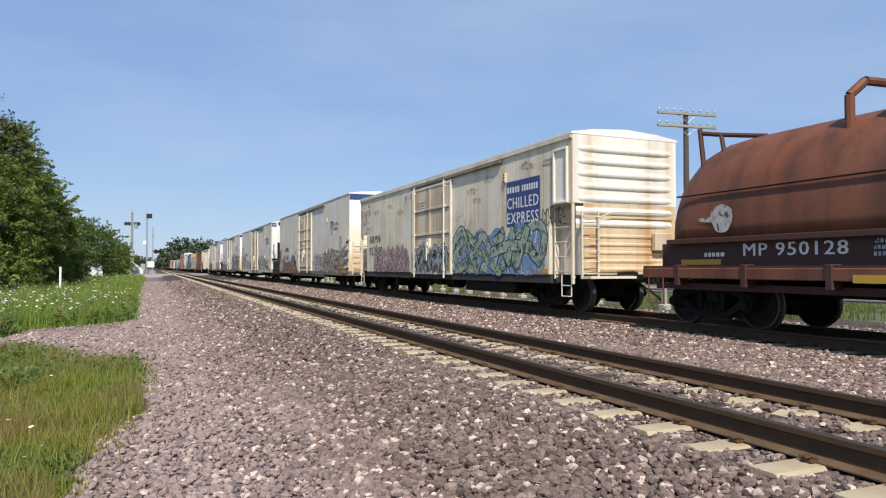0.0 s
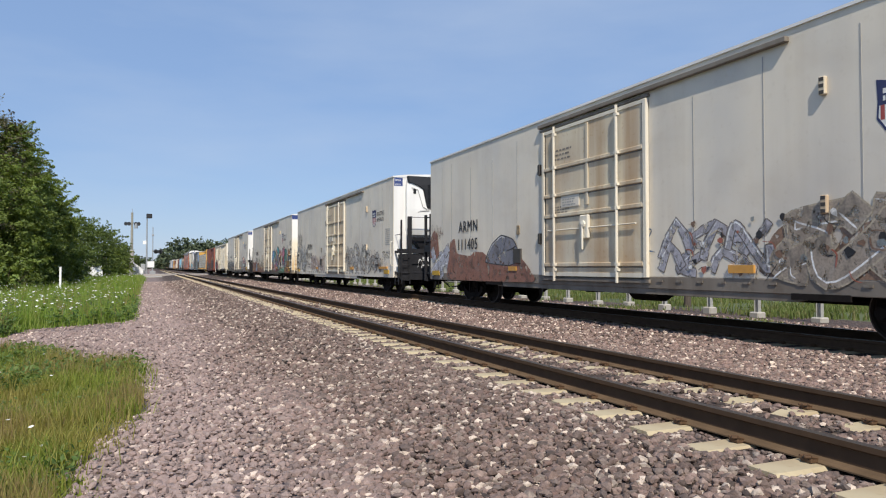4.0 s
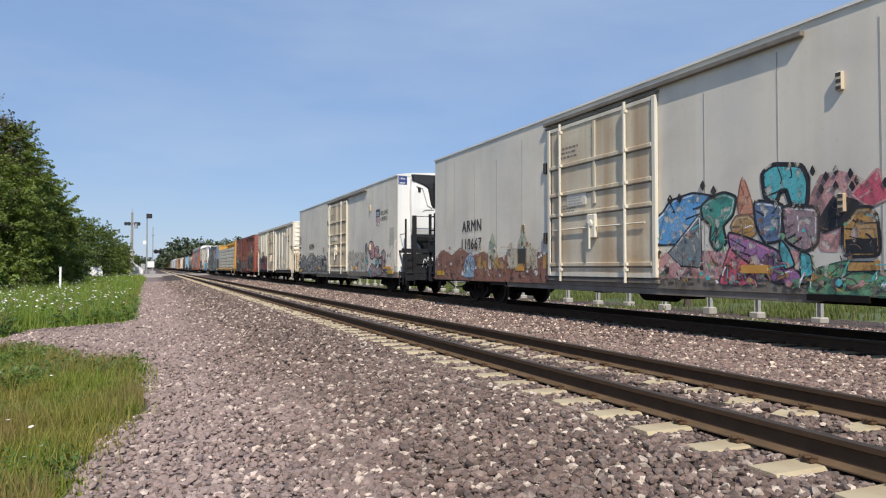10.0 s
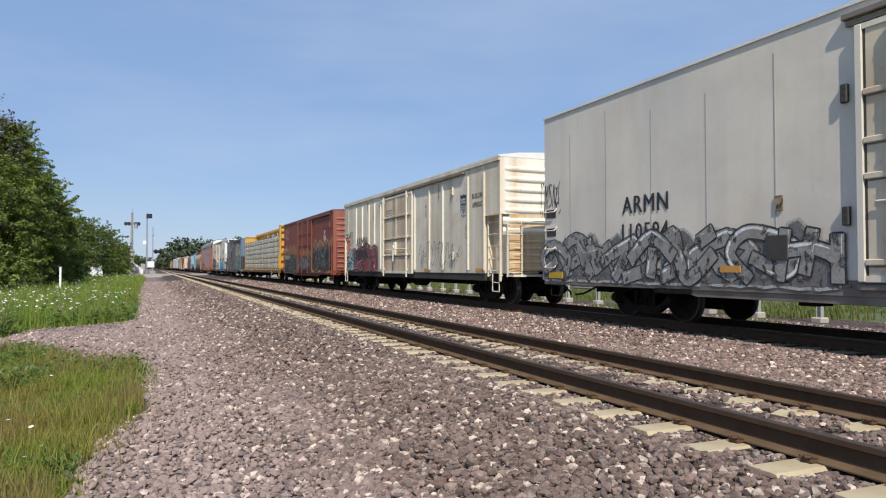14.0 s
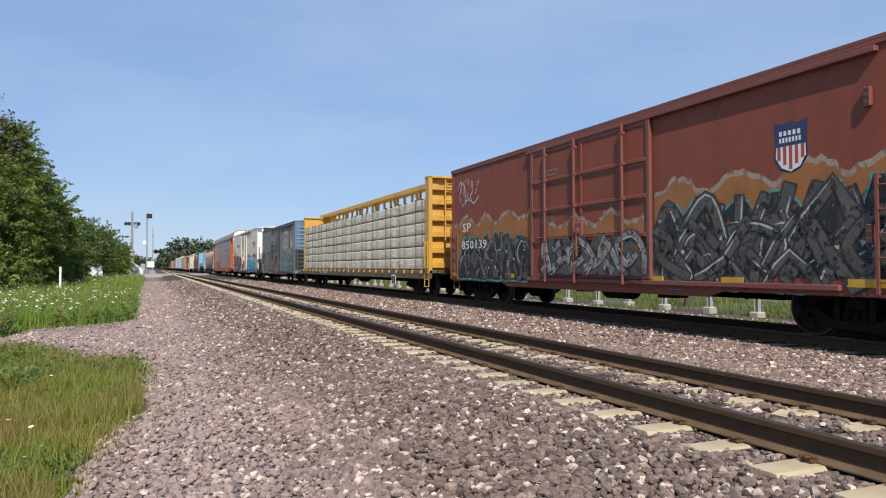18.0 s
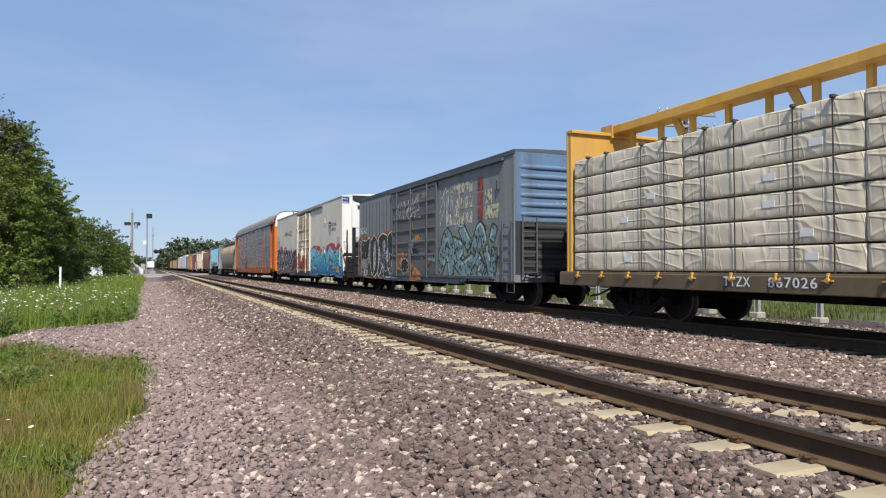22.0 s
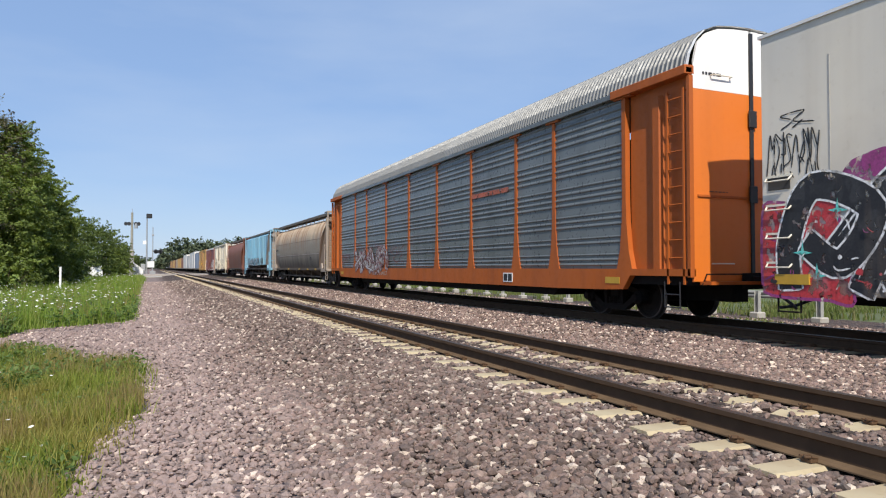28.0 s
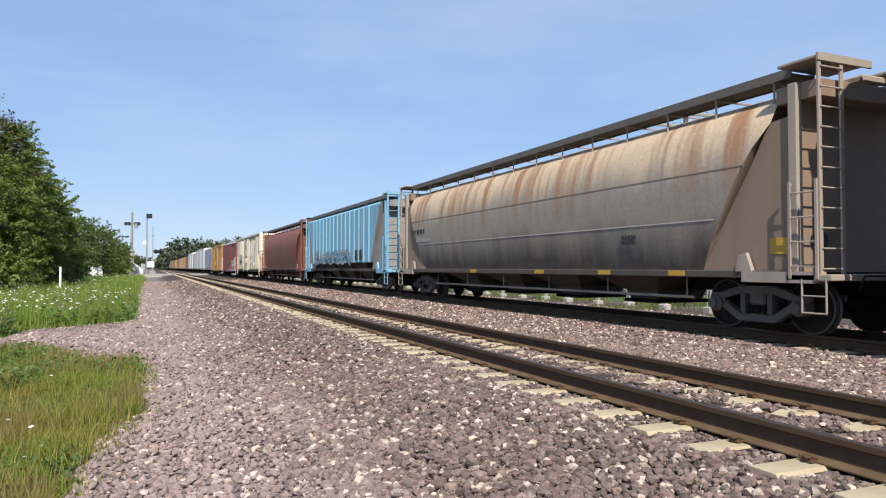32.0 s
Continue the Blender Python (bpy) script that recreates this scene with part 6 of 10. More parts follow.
blob(c4, [(-4.93, 2.34), (-4.88, 2.42), (-4.83, 2.33), (-4.88, 2.26)], BLK, BLK, SIDE, 0.0)
blob(c4, [(-4.67, 2.31), (-4.62, 2.39), (-4.58, 2.3), (-4.62, 2.23)], BLK, BLK, SIDE, 0.0)
blob(c4, [(-4.59, 2.39), (-4.55, 2.47), (-4.5, 2.38), (-4.55, 2.31)], BLK, BLK, SIDE, 0.0)
blob(c4, [(-4.18, 2.31), (-4.14, 2.38), (-4.09, 2.3), (-4.14, 2.23)], BLK, BLK, SIDE, 0.0)
blob(c4, [(-5.31, 2.61), (-5.26, 2.7), (-5.21, 2.6), (-5.26, 2.53)], BLK, BLK, SIDE, 0.0)
blob(c4, [(-8.46, 2.46), (-8.38, 2.56), (-8.3, 2.44), (-8.38, 2.35)], BLK, BLK, SIDE, 0.0)
blob(c4, [(-8.2, 2.46), (-8.12, 2.56), (-8.05, 2.45), (-8.12, 2.36)], BLK, BLK, SIDE, 0.0)
blob(c4, [(-7.59, 2.64), (-7.52, 2.74), (-7.46, 2.63), (-7.52, 2.54)], BLK, BLK, SIDE, 0.0)
blob(c4, [(-7.33, 2.51), (-7.26, 2.61), (-7.19, 2.5), (-7.26, 2.42)], BLK, BLK, SIDE, 0.0)
blob(c4, [(-2.83, 2.65), (-2.8, 2.72), (-2.77, 2.64), (-2.8, 2.58)], BLK, BLK, SIDE, 0.0)
blob(c4, [(-2.66, 2.64), (-2.63, 2.71), (-2.59, 2.64), (-2.63, 2.58)], BLK, BLK, SIDE, 0.0)
blob(c4, [(-2.5, 2.55), (-2.47, 2.62), (-2.44, 2.54), (-2.47, 2.49)], BLK, BLK, SIDE, 0.0)
blob(c4, [(-2.88, 0.83), (-2.64, 1.18), (-2.08, 1.18), (-2.08, 0.81)], INK["ochre"], BLK, SIDE, 0.03)
blob(c4, [(-2.17, 0.78), (-2.03, 1.35), (-0.91, 1.18), (-0.68, 0.79)], INK["rust_red"], INK["umber"], SIDE, 0.03)
blob(c4, [(-1.73, 1.43), (-1.64, 2.01), (-1.39, 2.1), (-1.02, 1.81), (-0.91, 1.31), (-1.22, 1.17)], INK["ochre"], BLK, SIDE, 0.06, INK["sand"])
blob(c4, [(-1.35, 1.86), (-1.18, 2.04), (-0.75, 1.91), (-0.89, 1.65), (-1.2, 1.66)], INK["slate_grey"], BLK, SIDE, 0.04)
blob(c4, [(-1.32, 2.19), (-1.14, 2.46), (-0.83, 2.44), (-0.6, 2.16), (-0.68, 1.95), (-1.22, 2.06)], INK["orange"], BLK, SIDE, 0.05, INK["sand"])
blob(c4, [(-0.91, 1.34), (-0.79, 1.75), (-0.53, 1.84), (-0.6, 1.33), (-0.45, 0.92), (-0.75, 0.92)], INK["sand"], INK["umber"], SIDE, 0.04)
blob(c4, [(-2.64, 1.21), (-2.64, 1.54), (-2.17, 1.52), (-2.17, 1.21)], INK["slate_grey"], WHT, SIDE, 0.04, hard=True)
scrawl(c4, -0.85, 2.7, 0.7, 0.45, BLK, SIDE, 27, 5, 0.025)
CARTOON = [BLK, WHT, INK["dusty_rose"], INK["aqua"], INK["leaf_green"], INK["umber"], INK["plum"], INK["ochre"]]
flecks(c4, -9.0, 0.9, 8.6, 1.15, CARTOON, SIDE, 240, 26, 0.10)
flecks(c4, -8.6, 0.85, 8.0, 0.35, CARTOON, SIDE, 120, 27, 0.13)
scrawl(c4, -0.75, 1.2, 0.6, 1.1, BLK, SIDE, 28, 6, 0.03)
# a brown street of tan houses and arrows along the rear half
blob(c4, [(-20.3, 0.85), (-20.3, 1.45), (-19.6, 1.75), (-18.9, 1.55), (-18.2, 1.78), (-17.3, 1.5), (-16.5, 1.62), (-15.6, 1.4), (-14.4, 1.6), (-13.1, 1.5), (-13.0, 0.74), (-20.3, 0.74)], OXIDE, INK["umber"], SIDE, 0.0)
for i in range(7):
    u = -16.9 + i * 0.62 + 0.12 * math.sin(i * 2.3)
    h = (0.30, 0.52, 0.26, 0.60, 0.38, 0.55, 0.3)[i]
    blob(c4, [(u, 1.1), (u, 1.1 + h), (u + 0.22, 1.22 + h), (u + 0.24, 1.04 + h), (u + 0.56, 1.04 + h), (u + 0.56, 1.1)], INK["sand"] if i % 2 else INK["ochre"], INK["umber"], SIDE, 0.02, hard=True)
    if i % 3 == 1:
        blob(c4, [(u + 0.02, 1.75), (u + 0.28, 2.15), (u + 0.52, 1.7), (u + 0.36, 1.72), (u + 0.34, 1.3), (u + 0.2, 1.3), (u + 0.2, 1.72)], INK["sage_pale"], INK["umber"], SIDE, 0.02, hard=True)
blob(c4, [(-17.9, 0.85), (-17.8, 1.35), (-17.4, 1.6), (-17.1, 1.3), (-17.2, 0.85)], spray("pale_sky", (0.30, 0.42, 0.52)), INK["steel_blue"], SIDE, 0.03, WHT)
flecks(c4, -20.2, 0.9, 7.6, 0.9, [INK["umber"], INK["sand"], INK["rust_red"], INK["ochre"], WHT], SIDE, 110, 29, 0.14)
c5 = new_reefer(13.852, 20.30, True, "110594", "off-white refrigerator car with cooling unit and grey graffiti", {})
wildstyle(c5, -7.7, 1.0, 3.2, 0.95, (INK["pale_rose"], spray("dove", (0.44, 0.39, 0.37)), spray("oat", (0.54, 0.50, 0.42)), spray("wheat", (0.5, 0.43, 0.28))), SIDE, 4, 231, thick=0.34, line=0.03, ground=False)
# the fifth reefer: pink and dark plum forms
blob(c5, [(-4.05, 1.94), (-3.97, 2.2), (-3.7, 2.33), (-3.36, 2.22), (-3.13, 1.92), (-3.15, 1.68), (-3.47, 1.54), (-3.76, 1.63)], INK["dusty_rose"], BLK, SIDE, 0.06, INK["pale_rose"])
blob(c5, [(-3.11, 1.92), (-2.82, 2.07), (-2.55, 2.02), (-2.62, 1.84), (-2.32, 1.64), (-2.12, 1.45), (-3.03, 1.63)], INK["dusty_rose"], BLK, SIDE, 0.05, INK["pale_rose"])
blob(c5, [(-4.07, 0.92), (-3.58, 1.28), (-3.25, 1.23), (-2.77, 1.03), (-2.25, 1.23), (-2.16, 0.82), (-3.82, 0.71)], INK["mauve"], BLK, SIDE, 0.05, INK["pale_rose"])
blob(c5, [(-4.52, 1.64), (-4.32, 1.52), (-4.1, 1.35), (-4.19, 1.27), (-4.46, 1.44)], INK["aqua"], BLK, SIDE, 0.03)
blob(c5, [(-3.03, 1.38), (-2.82, 1.45), (-2.72, 1.28), (-2.92, 1.19)], INK["aqua"], BLK, SIDE, 0.04)
blob(c5, [(-4.04, 0.98), (-3.91, 1.06), (-3.82, 0.85), (-3.97, 0.79)], INK["aqua"], BLK, SIDE, 0.03)
blob(c5, [(-2.58, 1.46), (-2.16, 1.59), (-1.65, 1.43), (-1.65, 0.97), (-2.07, 1.14)], INK["mauve"], BLK, SIDE, 0.06, INK["pale_rose"])
blob(c5, [(-2.07, 1.8), (-1.82, 1.87), (-1.57, 1.73), (-1.65, 1.48), (-1.99, 1.53)], INK["dusty_rose"], BLK, SIDE, 0.05)
blob(c5, [(-4.56, 2.2), (-4.32, 2.26), (-4.23, 1.95), (-4.42, 1.74), (-4.56, 1.92)], INK["slate_grey"], BLK, SIDE, 0.03)
flecks(c5, -5.0, 0.85, 4.8, 1.3, [BLK, INK["mauve"], INK["dusty_rose"], INK["aqua"], INK["plum"]], SIDE, 110, 35, 0.12)
wildstyle(c5, -20.3, 0.85, 8.2, 0.98, (spray("gloom", (0.16, 0.155, 0.15)), BLK, spray("slate", (0.30, 0.29, 0.27)), WHT), SIDE, 9, 233, thick=0.27, line=0.03, rim=spray("fog", (0.45, 0.45, 0.42)), gloss=0.05)
scrawl(c5, -20.5, 2.4, 0.9, 0.9, BLK, SIDE, 34, 5, 0.025)

c6 = old_reefer(16.72, 17.35, "aged cream refrigerator car with vertical side ribs and ribbed end", True)
shield(c6, 2.5, 3.15, 0.5, 0.75, on_side(-HW - 0.002), mono=True)
lettering(c6, "BUILDING", -1.85, 3.3, 0.85, 0.17, M["black_mark"], SIDE)
lettering(c6, "AMERICA", -1.85, 3.02, 0.85, 0.17, M["black_mark"], SIDE)
graffiti(c6, -15.7, 0.98, 4.2, 1.3, (spray("crimson", (0.30, 0.05, 0.06)), BLK, spray("darkred", (0.24, 0.06, 0.07)), spray("ice", (0.4, 0.5, 0.52))), on_side(-HW - 0.05), 4, 41)
graffiti(c6, -16.4, 0.98, 1.0, 1.1, (spray("turquoise", (0.12, 0.36, 0.40)), BLK, spray("ice", (0.4, 0.5, 0.52)), WHT), on_side(-HW - 0.05), 1, 42)
for i, (y, z) in enumerate(((11.4, 3.9), (12.3, 3.5), (13.2, 4.0), (4.6, 3.8), (5.8, 3.3), (12.1, 2.9), (2.3, 2.2))):
    rs = random.Random(i + 60)
    blob(c6, [(-y + 0.07 * math.cos(q) * rs.uniform(0.4, 1.4), z + 0.30 * math.sin(q) * rs.uniform(0.4, 1.4)) for q in [k * 0.785 for k in range(8)]], RUST, RUST, SIDE, 0.0, name="rust_stain")
scrawl(c6, -17.0, 2.2, 1.2, 0.7, BLK, on_side(-HW - 0.006), 44, 3, 0.03)
scrawl(c6, -6.6, 1.1, 3.6, 1.0, spray("shadow", (0.2, 0.18, 0.15)), on_side(-HW - 0.05), 43, 7, 0.03)
for i in range(16):
    part("louvre_slat", Shape().box(-HW - 0.02, -HW, 16.62, 17.2, 2.85 + i * 0.085, 2.90 + i * 0.085), M["galv"], c6)


# boxcars
def boxcar(t_front, L, label, col, end_col, mats, door=(5.4, 9.9), eave=4.38, ribs=6, track_from=0.6, low=None):
    side, end, trim = mats
    car = car_empty("boxcar", label, "rail car", t_front, L)
    part("body", Shape().box(-HW, HW, 0, L, 0.95, eave, c=0.02), side, car)
    part("front_wall", Shape().box(-HW + 0.004, HW - 0.004, -0.012, 0.03, 0.96, eave - 0.004), end, car)
    part("roof", roof_shape(L, eave, 0.07, over=0.03), trim, car)
    bs = Shape().box(-HW - 0.004, HW, 0.02, L - 0.02, 0.70, 0.97, c=0.012)
    bs.prism([(3.5, 0.70), (3.9, 0.59), (L - 3.9, 0.59), (L - 3.5, 0.70)], -HW + 0.01, -HW + 0.09, axis="x")
    part("side_sill", bs, side, car)
    if low:
        # thin dark sheet that paints the shadowed lower half of the end
        part("front_lower_shade", Shape().box(-HW + 0.01, HW - 0.01, -0.016, -0.011, 0.97, 2.44), low, car)
    ribbed_end(car, 2.5, eave - 0.35, ribs - 1, end)
    ribbed_end(car, 0.98, 2.42, 5, low or end, deep=0.07)
    part("eave_rail", Shape().box(-HW - 0.03, -HW, 0, L, eave - 0.13, eave - 0.05, c=0.01), trim, car)
    part("door_track", Shape().box(-HW - 0.1, -HW, track_from, door[1] + 0.3, eave - 0.24, eave - 0.15, c=0.01), trim, car)
    part("lower_track", Shape().box(-HW - 0.09, -HW, track_from + 0.6, door[1] + 0.3, 0.78, 0.87, c=0.01), trim, car)
    for y in (0.05, L - 0.1):
        part("corner_post", Shape().box(-HW - 0.012, -HW + 0.02, y - 0.03, y + 0.07, 0.72, eave - 0.05, c=0.006), side, car)
    side_ladder(car, 0.1, 0.62, 0.75, 2.45, 5, trim)
    side_ladder(car, L - 0.62, L - 0.1, 0.75, 2.45, 5, trim)
    ladder(car, -1.44, -0.98, -0.06, 0.85, 2.55, 6, trim, out=0.09)
    brake_wheel(car, 0.1, -0.13, 2.0, M["steel_dark"])
    hb = Shape().box(0.55, 1.2, -0.28, -0.04, 1.45, 1.95, c=0.02)
    part("brake_box", hb, M["steel_dark"], car)
    part("crossover_platform", Shape().box(-1.2, 1.4, -0.5, -0.06, 0.88, 0.93), M["steel_dark"], car)
    trucks(car, (1.4, L - 1.35))
    underframe(car, L, 0.95)
    coupler(car, 0.0, -1, 1.05)
    coupler(car, L, 1, 1.05)
    steps(car, 0.1, 1, trim)
    steps(car, L - 0.55, 1, trim)
    return car


M["sp_side"] = paint("oxide_red_side", (0.23, 0.052, 0.026), (0.10, 0.04, 0.022), 0.5, True, 0.6, fade=0.04, blotch=0.25)
M["sp_end"] = paint("oxide_red_end", (0.30, 0.085, 0.055), (0.14, 0.06, 0.035), 0.35, True, 0.6, fade=0.2)
M["sp_trim"] = paint("oxide_red_trim", (0.20, 0.055, 0.04), (0.10, 0.05, 0.03), 0.4, False, 0.6)
M["gw_side"] = paint("faded_slate_blue_side", (0.235, 0.248, 0.248), (0.075, 0.062, 0.052), 0.55, True, 0.6, fade=0.25)
M["gw_end"] = paint("steel_blue_end", (0.11, 0.20, 0.34), (0.05, 0.05, 0.05), 0.5, True, 0.6, fade=0.2)
# black for end equipment and the painted shadow of the car ahead
M["gw_low"] = paint("shadow_black_end", (0.028, 0.03, 0.034), (0.05, 0.04, 0.035), 0.4, True, 0.75)
M["gw_door"] = paint("grimy_charcoal_door", (0.125, 0.128, 0.128), (0.13, 0.085, 0.055), 0.5, True, 0.65, level=0.52)
M["gw_trim"] = paint("dark_slate_trim", (0.09, 0.10, 0.112), (0.05, 0.04, 0.035), 0.4, False, 0.6)

c7 = boxcar(19.22, 15.35, "oxide red boxcar with grey wildstyle graffiti on orange rust", None, None, (M["sp_side"], M["sp_end"], M["sp_trim"]), (5.35, 9.95), 4.40)
plug_door(c7, 5.35, 9.95, 0.95, 4.1, M["sp_side"], M["sp_trim"], (6.1, 7.9, 9.2), (3.35, 2.6, 1.8), latch=True)
shield(c7, 2.05, 3.05, 0.62, 0.85, SIDE)


def jagged_band(car, y0, y1, z0, zt, mats, place, seed, wob=0.14):
    """A rusted lower band with a ragged pale upper edge."""
    rnd = random.Random(seed)
    n = int((y1 - y0) * 9)
    tops = [zt + wob * math.sin(i * 0.5 + seed) + rnd.uniform(-0.05, 0.09) for i in range(n + 1)]
    s = Shape()
    for k, (lo, hi, d) in enumerate(((None, 0.0, 0.003), (-0.09, 0.02, 0.004))):
        v = []
        for i in range(n + 1):
            y = y0 + (y1 - y0) * i / n
            a = z0 if lo is None else tops[i] + lo
            v += [place(-y, a, d), place(-y, tops[i] + hi, d)]
        s.add(v, [(2 * i, 2 * i + 1, 2 * i + 3, 2 * i + 2) for i in range(n)], k)
    return part("rust_band", s, mats, car)


M["rust_orange"] = paint("orange_rust", (0.32, 0.13, 0.035), (0.14, 0.06, 0.03), 0.6, False, 0.8, fade=0.1)
RUSTSET = [M["rust_orange"], spray("pale_edge", (0.36, 0.26, 0.2))]
jagged_band(c7, 0.15, 5.25, 0.98, 2.70, RUSTSET, SIDE, 1)
jagged_band(c7, 10.05, 15.2, 0.98, 2.62, RUSTSET, SIDE, 2)
jagged_band(c7, 5.45, 9.2, 0.98, 2.25, RUSTSET, on_side(-HW - 0.061), 3)
STEEL = (BLK, BLK, spray("steel", (0.085, 0.08, 0.068)), spray("chrome", (0.48, 0.48, 0.47)))
TEAL = spray("teal", (0.06, 0.30, 0.27))
wildstyle(c7, -5.3, 0.80, 5.1, 1.62, STEEL, SIDE, 6, 251, thick=0.25, line=0.03, rim=TEAL, gloss=0.035)
flecks(c7, -5.2, 0.85, 4.9, 1.3, STEEL[1:], SIDE, 70, 57, 0.12)
wildstyle(c7, -5.25, 0.80, 5.0, 1.25, STEEL, SIDE, 7, 252, thick=0.22, line=0.028, ground=False, gloss=0.035)
wildstyle(c7, -14.7, 0.80, 4.6, 1.30, STEEL, SIDE, 7, 253, thick=0.24, line=0.028, rim=TEAL, gloss=0.03)
flecks(c7, -14.6, 0.85, 4.5, 1.1, STEEL[1:], SIDE, 60, 59, 0.12)
wildstyle(c7, -9.3, 0.98, 3.9, 0.9, (spray("gunmetal", (0.075, 0.075, 0.07)), BLK, spray("slate_fill", (0.24, 0.235, 0.22)), spray("chrome", (0.42, 0.42, 0.42))), on_side(-HW - 0.11), 6, 254, line=0.025)
scrawl(c7, -14.9, 3.15, 1.4, 0.8, WHT, SIDE, 54, 3, 0.03)
lettering(c7, "SP", -14.35, 2.27, 0.6, 0.28, M["white_mark"], on_side(-HW - 0.05))
lettering(c7, "850139", -14.4, 1.72, 1.75, 0.26, M["white_mark"], on_side(-HW - 0.05))
side_box(c7, 0.75, 3.55, M["sp_trim"])
side_box(c7, 0.75, 1.6, M["sp_trim"])
for y, w in ((0.2, 0.9), (3.0, 0.5), (5.0, 0.4), (11.0, 0.5), (14.6, 0.6)):
    part("reflector", Shape().box(-HW - 0.03, -HW, y, y + w, 0.84, 0.96), M["yellow_mark"], c7)
bars(c7, 0.85, 4.02, 0.6, 0.1, 1, M["white_mark"], on_end(-0.1), 55)
bars(c7, -0.2, 3.0, 0.9, 0.7, 3, M["white_mark"], on_end(-0.1), 56, fill=0.12)

c9 = boxcar(24.607, 15.5, "faded slate-blue boxcar with yellow block lettering and graffiti", None, None, (M["gw_side"], M["gw_end"], M["gw_trim"]), (5.6, 10.3), 4.46, ribs=7, low=M["gw_low"])
plug_door(c9, 5.6, 10.3, 0.95, 4.1, M["gw_door"], M["gw_trim"], (6.3, 8.0, 9.6), (3.6, 3.1, 2.6, 2.1, 1.6), latch=True)
gold = spray("gold", (0.58, 0.54, 0.38), 0.5)
g = Shape()
for z, ul, n in ((3.56, -4.45, 6), (3.06, -3.95, 4), (2.56, -4.85, 7)):
    blocks(g, ul, z, -2.65 - ul, 0.36, n, SIDE, 0.008, gap=0.24)
part("block_lettering", g, gold, c9)
brick_red = spray("brick", (0.36, 0.075, 0.05))
for i, (u, z) in enumerate(((-2.36, 3.52), (-2.36, 3.06), (-2.36, 2.60))):
    part("red_square", Shape().box(-HW - 0.007, -HW, -u - 0.40, -u, z, z + 0.40), brick_red, c9)
for u, z in ((-1.84, 3.08), (-1.84, 2.60), (-1.36, 2.60)):
    part("yellow_square", Shape().box(-HW - 0.007, -HW, -u - 0.42, -u, z, z + 0.42), gold, c9)
# the slate-blue boxcar: bubble forms on the fore part, dark forms and orange aft
blob(c9, [(-5.48, 0.8), (-5.4, 1.9), (-4.9, 2.3), (-3.9, 2.25), (-2.9, 2.35), (-1.8, 2.45), (-1.2, 2.1), (-1.0, 0.8)], INK["moss"], INK["moss"], SIDE, 0.0)
wildstyle(c9, -5.4, 0.8, 4.2, 1.62, (INK["moss"], BLK, spray("teal_grey", (0.22, 0.33, 0.34)), INK["mint"]), SIDE, 4, 261, thick=0.36, line=0.055, ground=False, curvy=1.0, gloss=0.06)
AFT = on_side(-HW - 0.021)
BLACKGREEN, BONE = spray("black_green", (0.022, 0.030, 0.024), 0.25), spray("bone", (0.46, 0.44, 0.40))
blob(c9, [(-15.48, 0.72), (-15.48, 2.5), (-14.6, 2.62), (-12.6, 2.58), (-11.0, 2.72), (-10.0, 2.74), (-9.72, 2.3), (-9.72, 0.72)], spray("burnt_orange", (0.40, 0.13, 0.025)), INK["umber"], AFT, 0.0)
blob(c9, [(-15.2, 0.72), (-15.15, 1.5), (-14.9, 2.15), (-13.6, 2.3), (-12.0, 2.28), (-10.6, 2.4), (-9.9, 2.3), (-9.74, 1.4), (-9.74, 0.72)], spray("pale_ash", (0.34, 0.325, 0.29), 0.5), INK["umber"], AFT, 0.0)
blob(c9, [(-15.0, 0.72), (-14.6, 1.25), (-13.4, 1.3), (-12.2, 1.15), (-11.0, 1.3), (-9.9, 1.1), (-9.74, 0.72)], spray("moss_dark", (0.085, 0.08, 0.045), 0.35), INK["umber"], AFT, 0.0)
blob(c9, [(-15.2, 2.1), (-15.0, 2.42), (-14.3, 2.36), (-13.62, 2.5), (-13.8, 2.0), (-14.0, 1.55), (-14.6, 1.5), (-15.0, 1.7)], BLACKGREEN, WHT, AFT, 0.05)
blob(c9, [(-15.1, 1.55), (-14.2, 1.5), (-13.9, 1.1), (-14.1, 0.75), (-14.8, 0.75), (-15.0, 1.1)], BONE, BLACKGREEN, AFT, 0.03)
blob(c9, [(-13.6, 1.6), (-13.5, 2.3), (-13.0, 2.56), (-12.5, 2.3), (-12.35, 1.5), (-12.5, 0.95), (-13.0, 0.74), (-13.4, 0.95)], BLACKGREEN, WHT, AFT, 0.05)
blob(c9, [(-13.1, 2.2), (-12.92, 2.3), (-12.75, 2.1), (-12.75, 1.2), (-12.92, 0.98), (-13.1, 1.15)], BONE, BLACKGREEN, AFT, 0.02)
blob(c9, [(-12.3, 2.4), (-11.8, 2.6), (-11.2, 2.5), (-11.0, 2.1), (-11.3, 1.7), (-10.9, 1.1), (-10.7, 0.76), (-11.6, 0.76), (-11.7, 1.3), (-12.0, 1.0), (-12.3, 0.76), (-12.45, 0.9), (-12.1, 1.7)], BLACKGREEN, WHT, AFT, 0.05)
blob(c9, [(-11.7, 2.2), (-11.5, 2.3), (-11.38, 2.1), (-11.5, 1.85), (-11.7, 1.9)], BONE, WHT, AFT, 0.02)
blob(c9, [(-11.0, 2.45), (-10.5, 2.66), (-10.0, 2.66), (-10.1, 2.2), (-10.5, 2.1), (-10.25, 1.95), (-9.9, 1.95), (-9.95, 1.5), (-10.5, 1.5), (-10.6, 1.2), (-10.1, 0.98), (-9.78, 0.95), (-9.76, 0.74), (-10.6, 0.74), (-11.0, 1.2)], BLACKGREEN, WHT, AFT, 0.05)
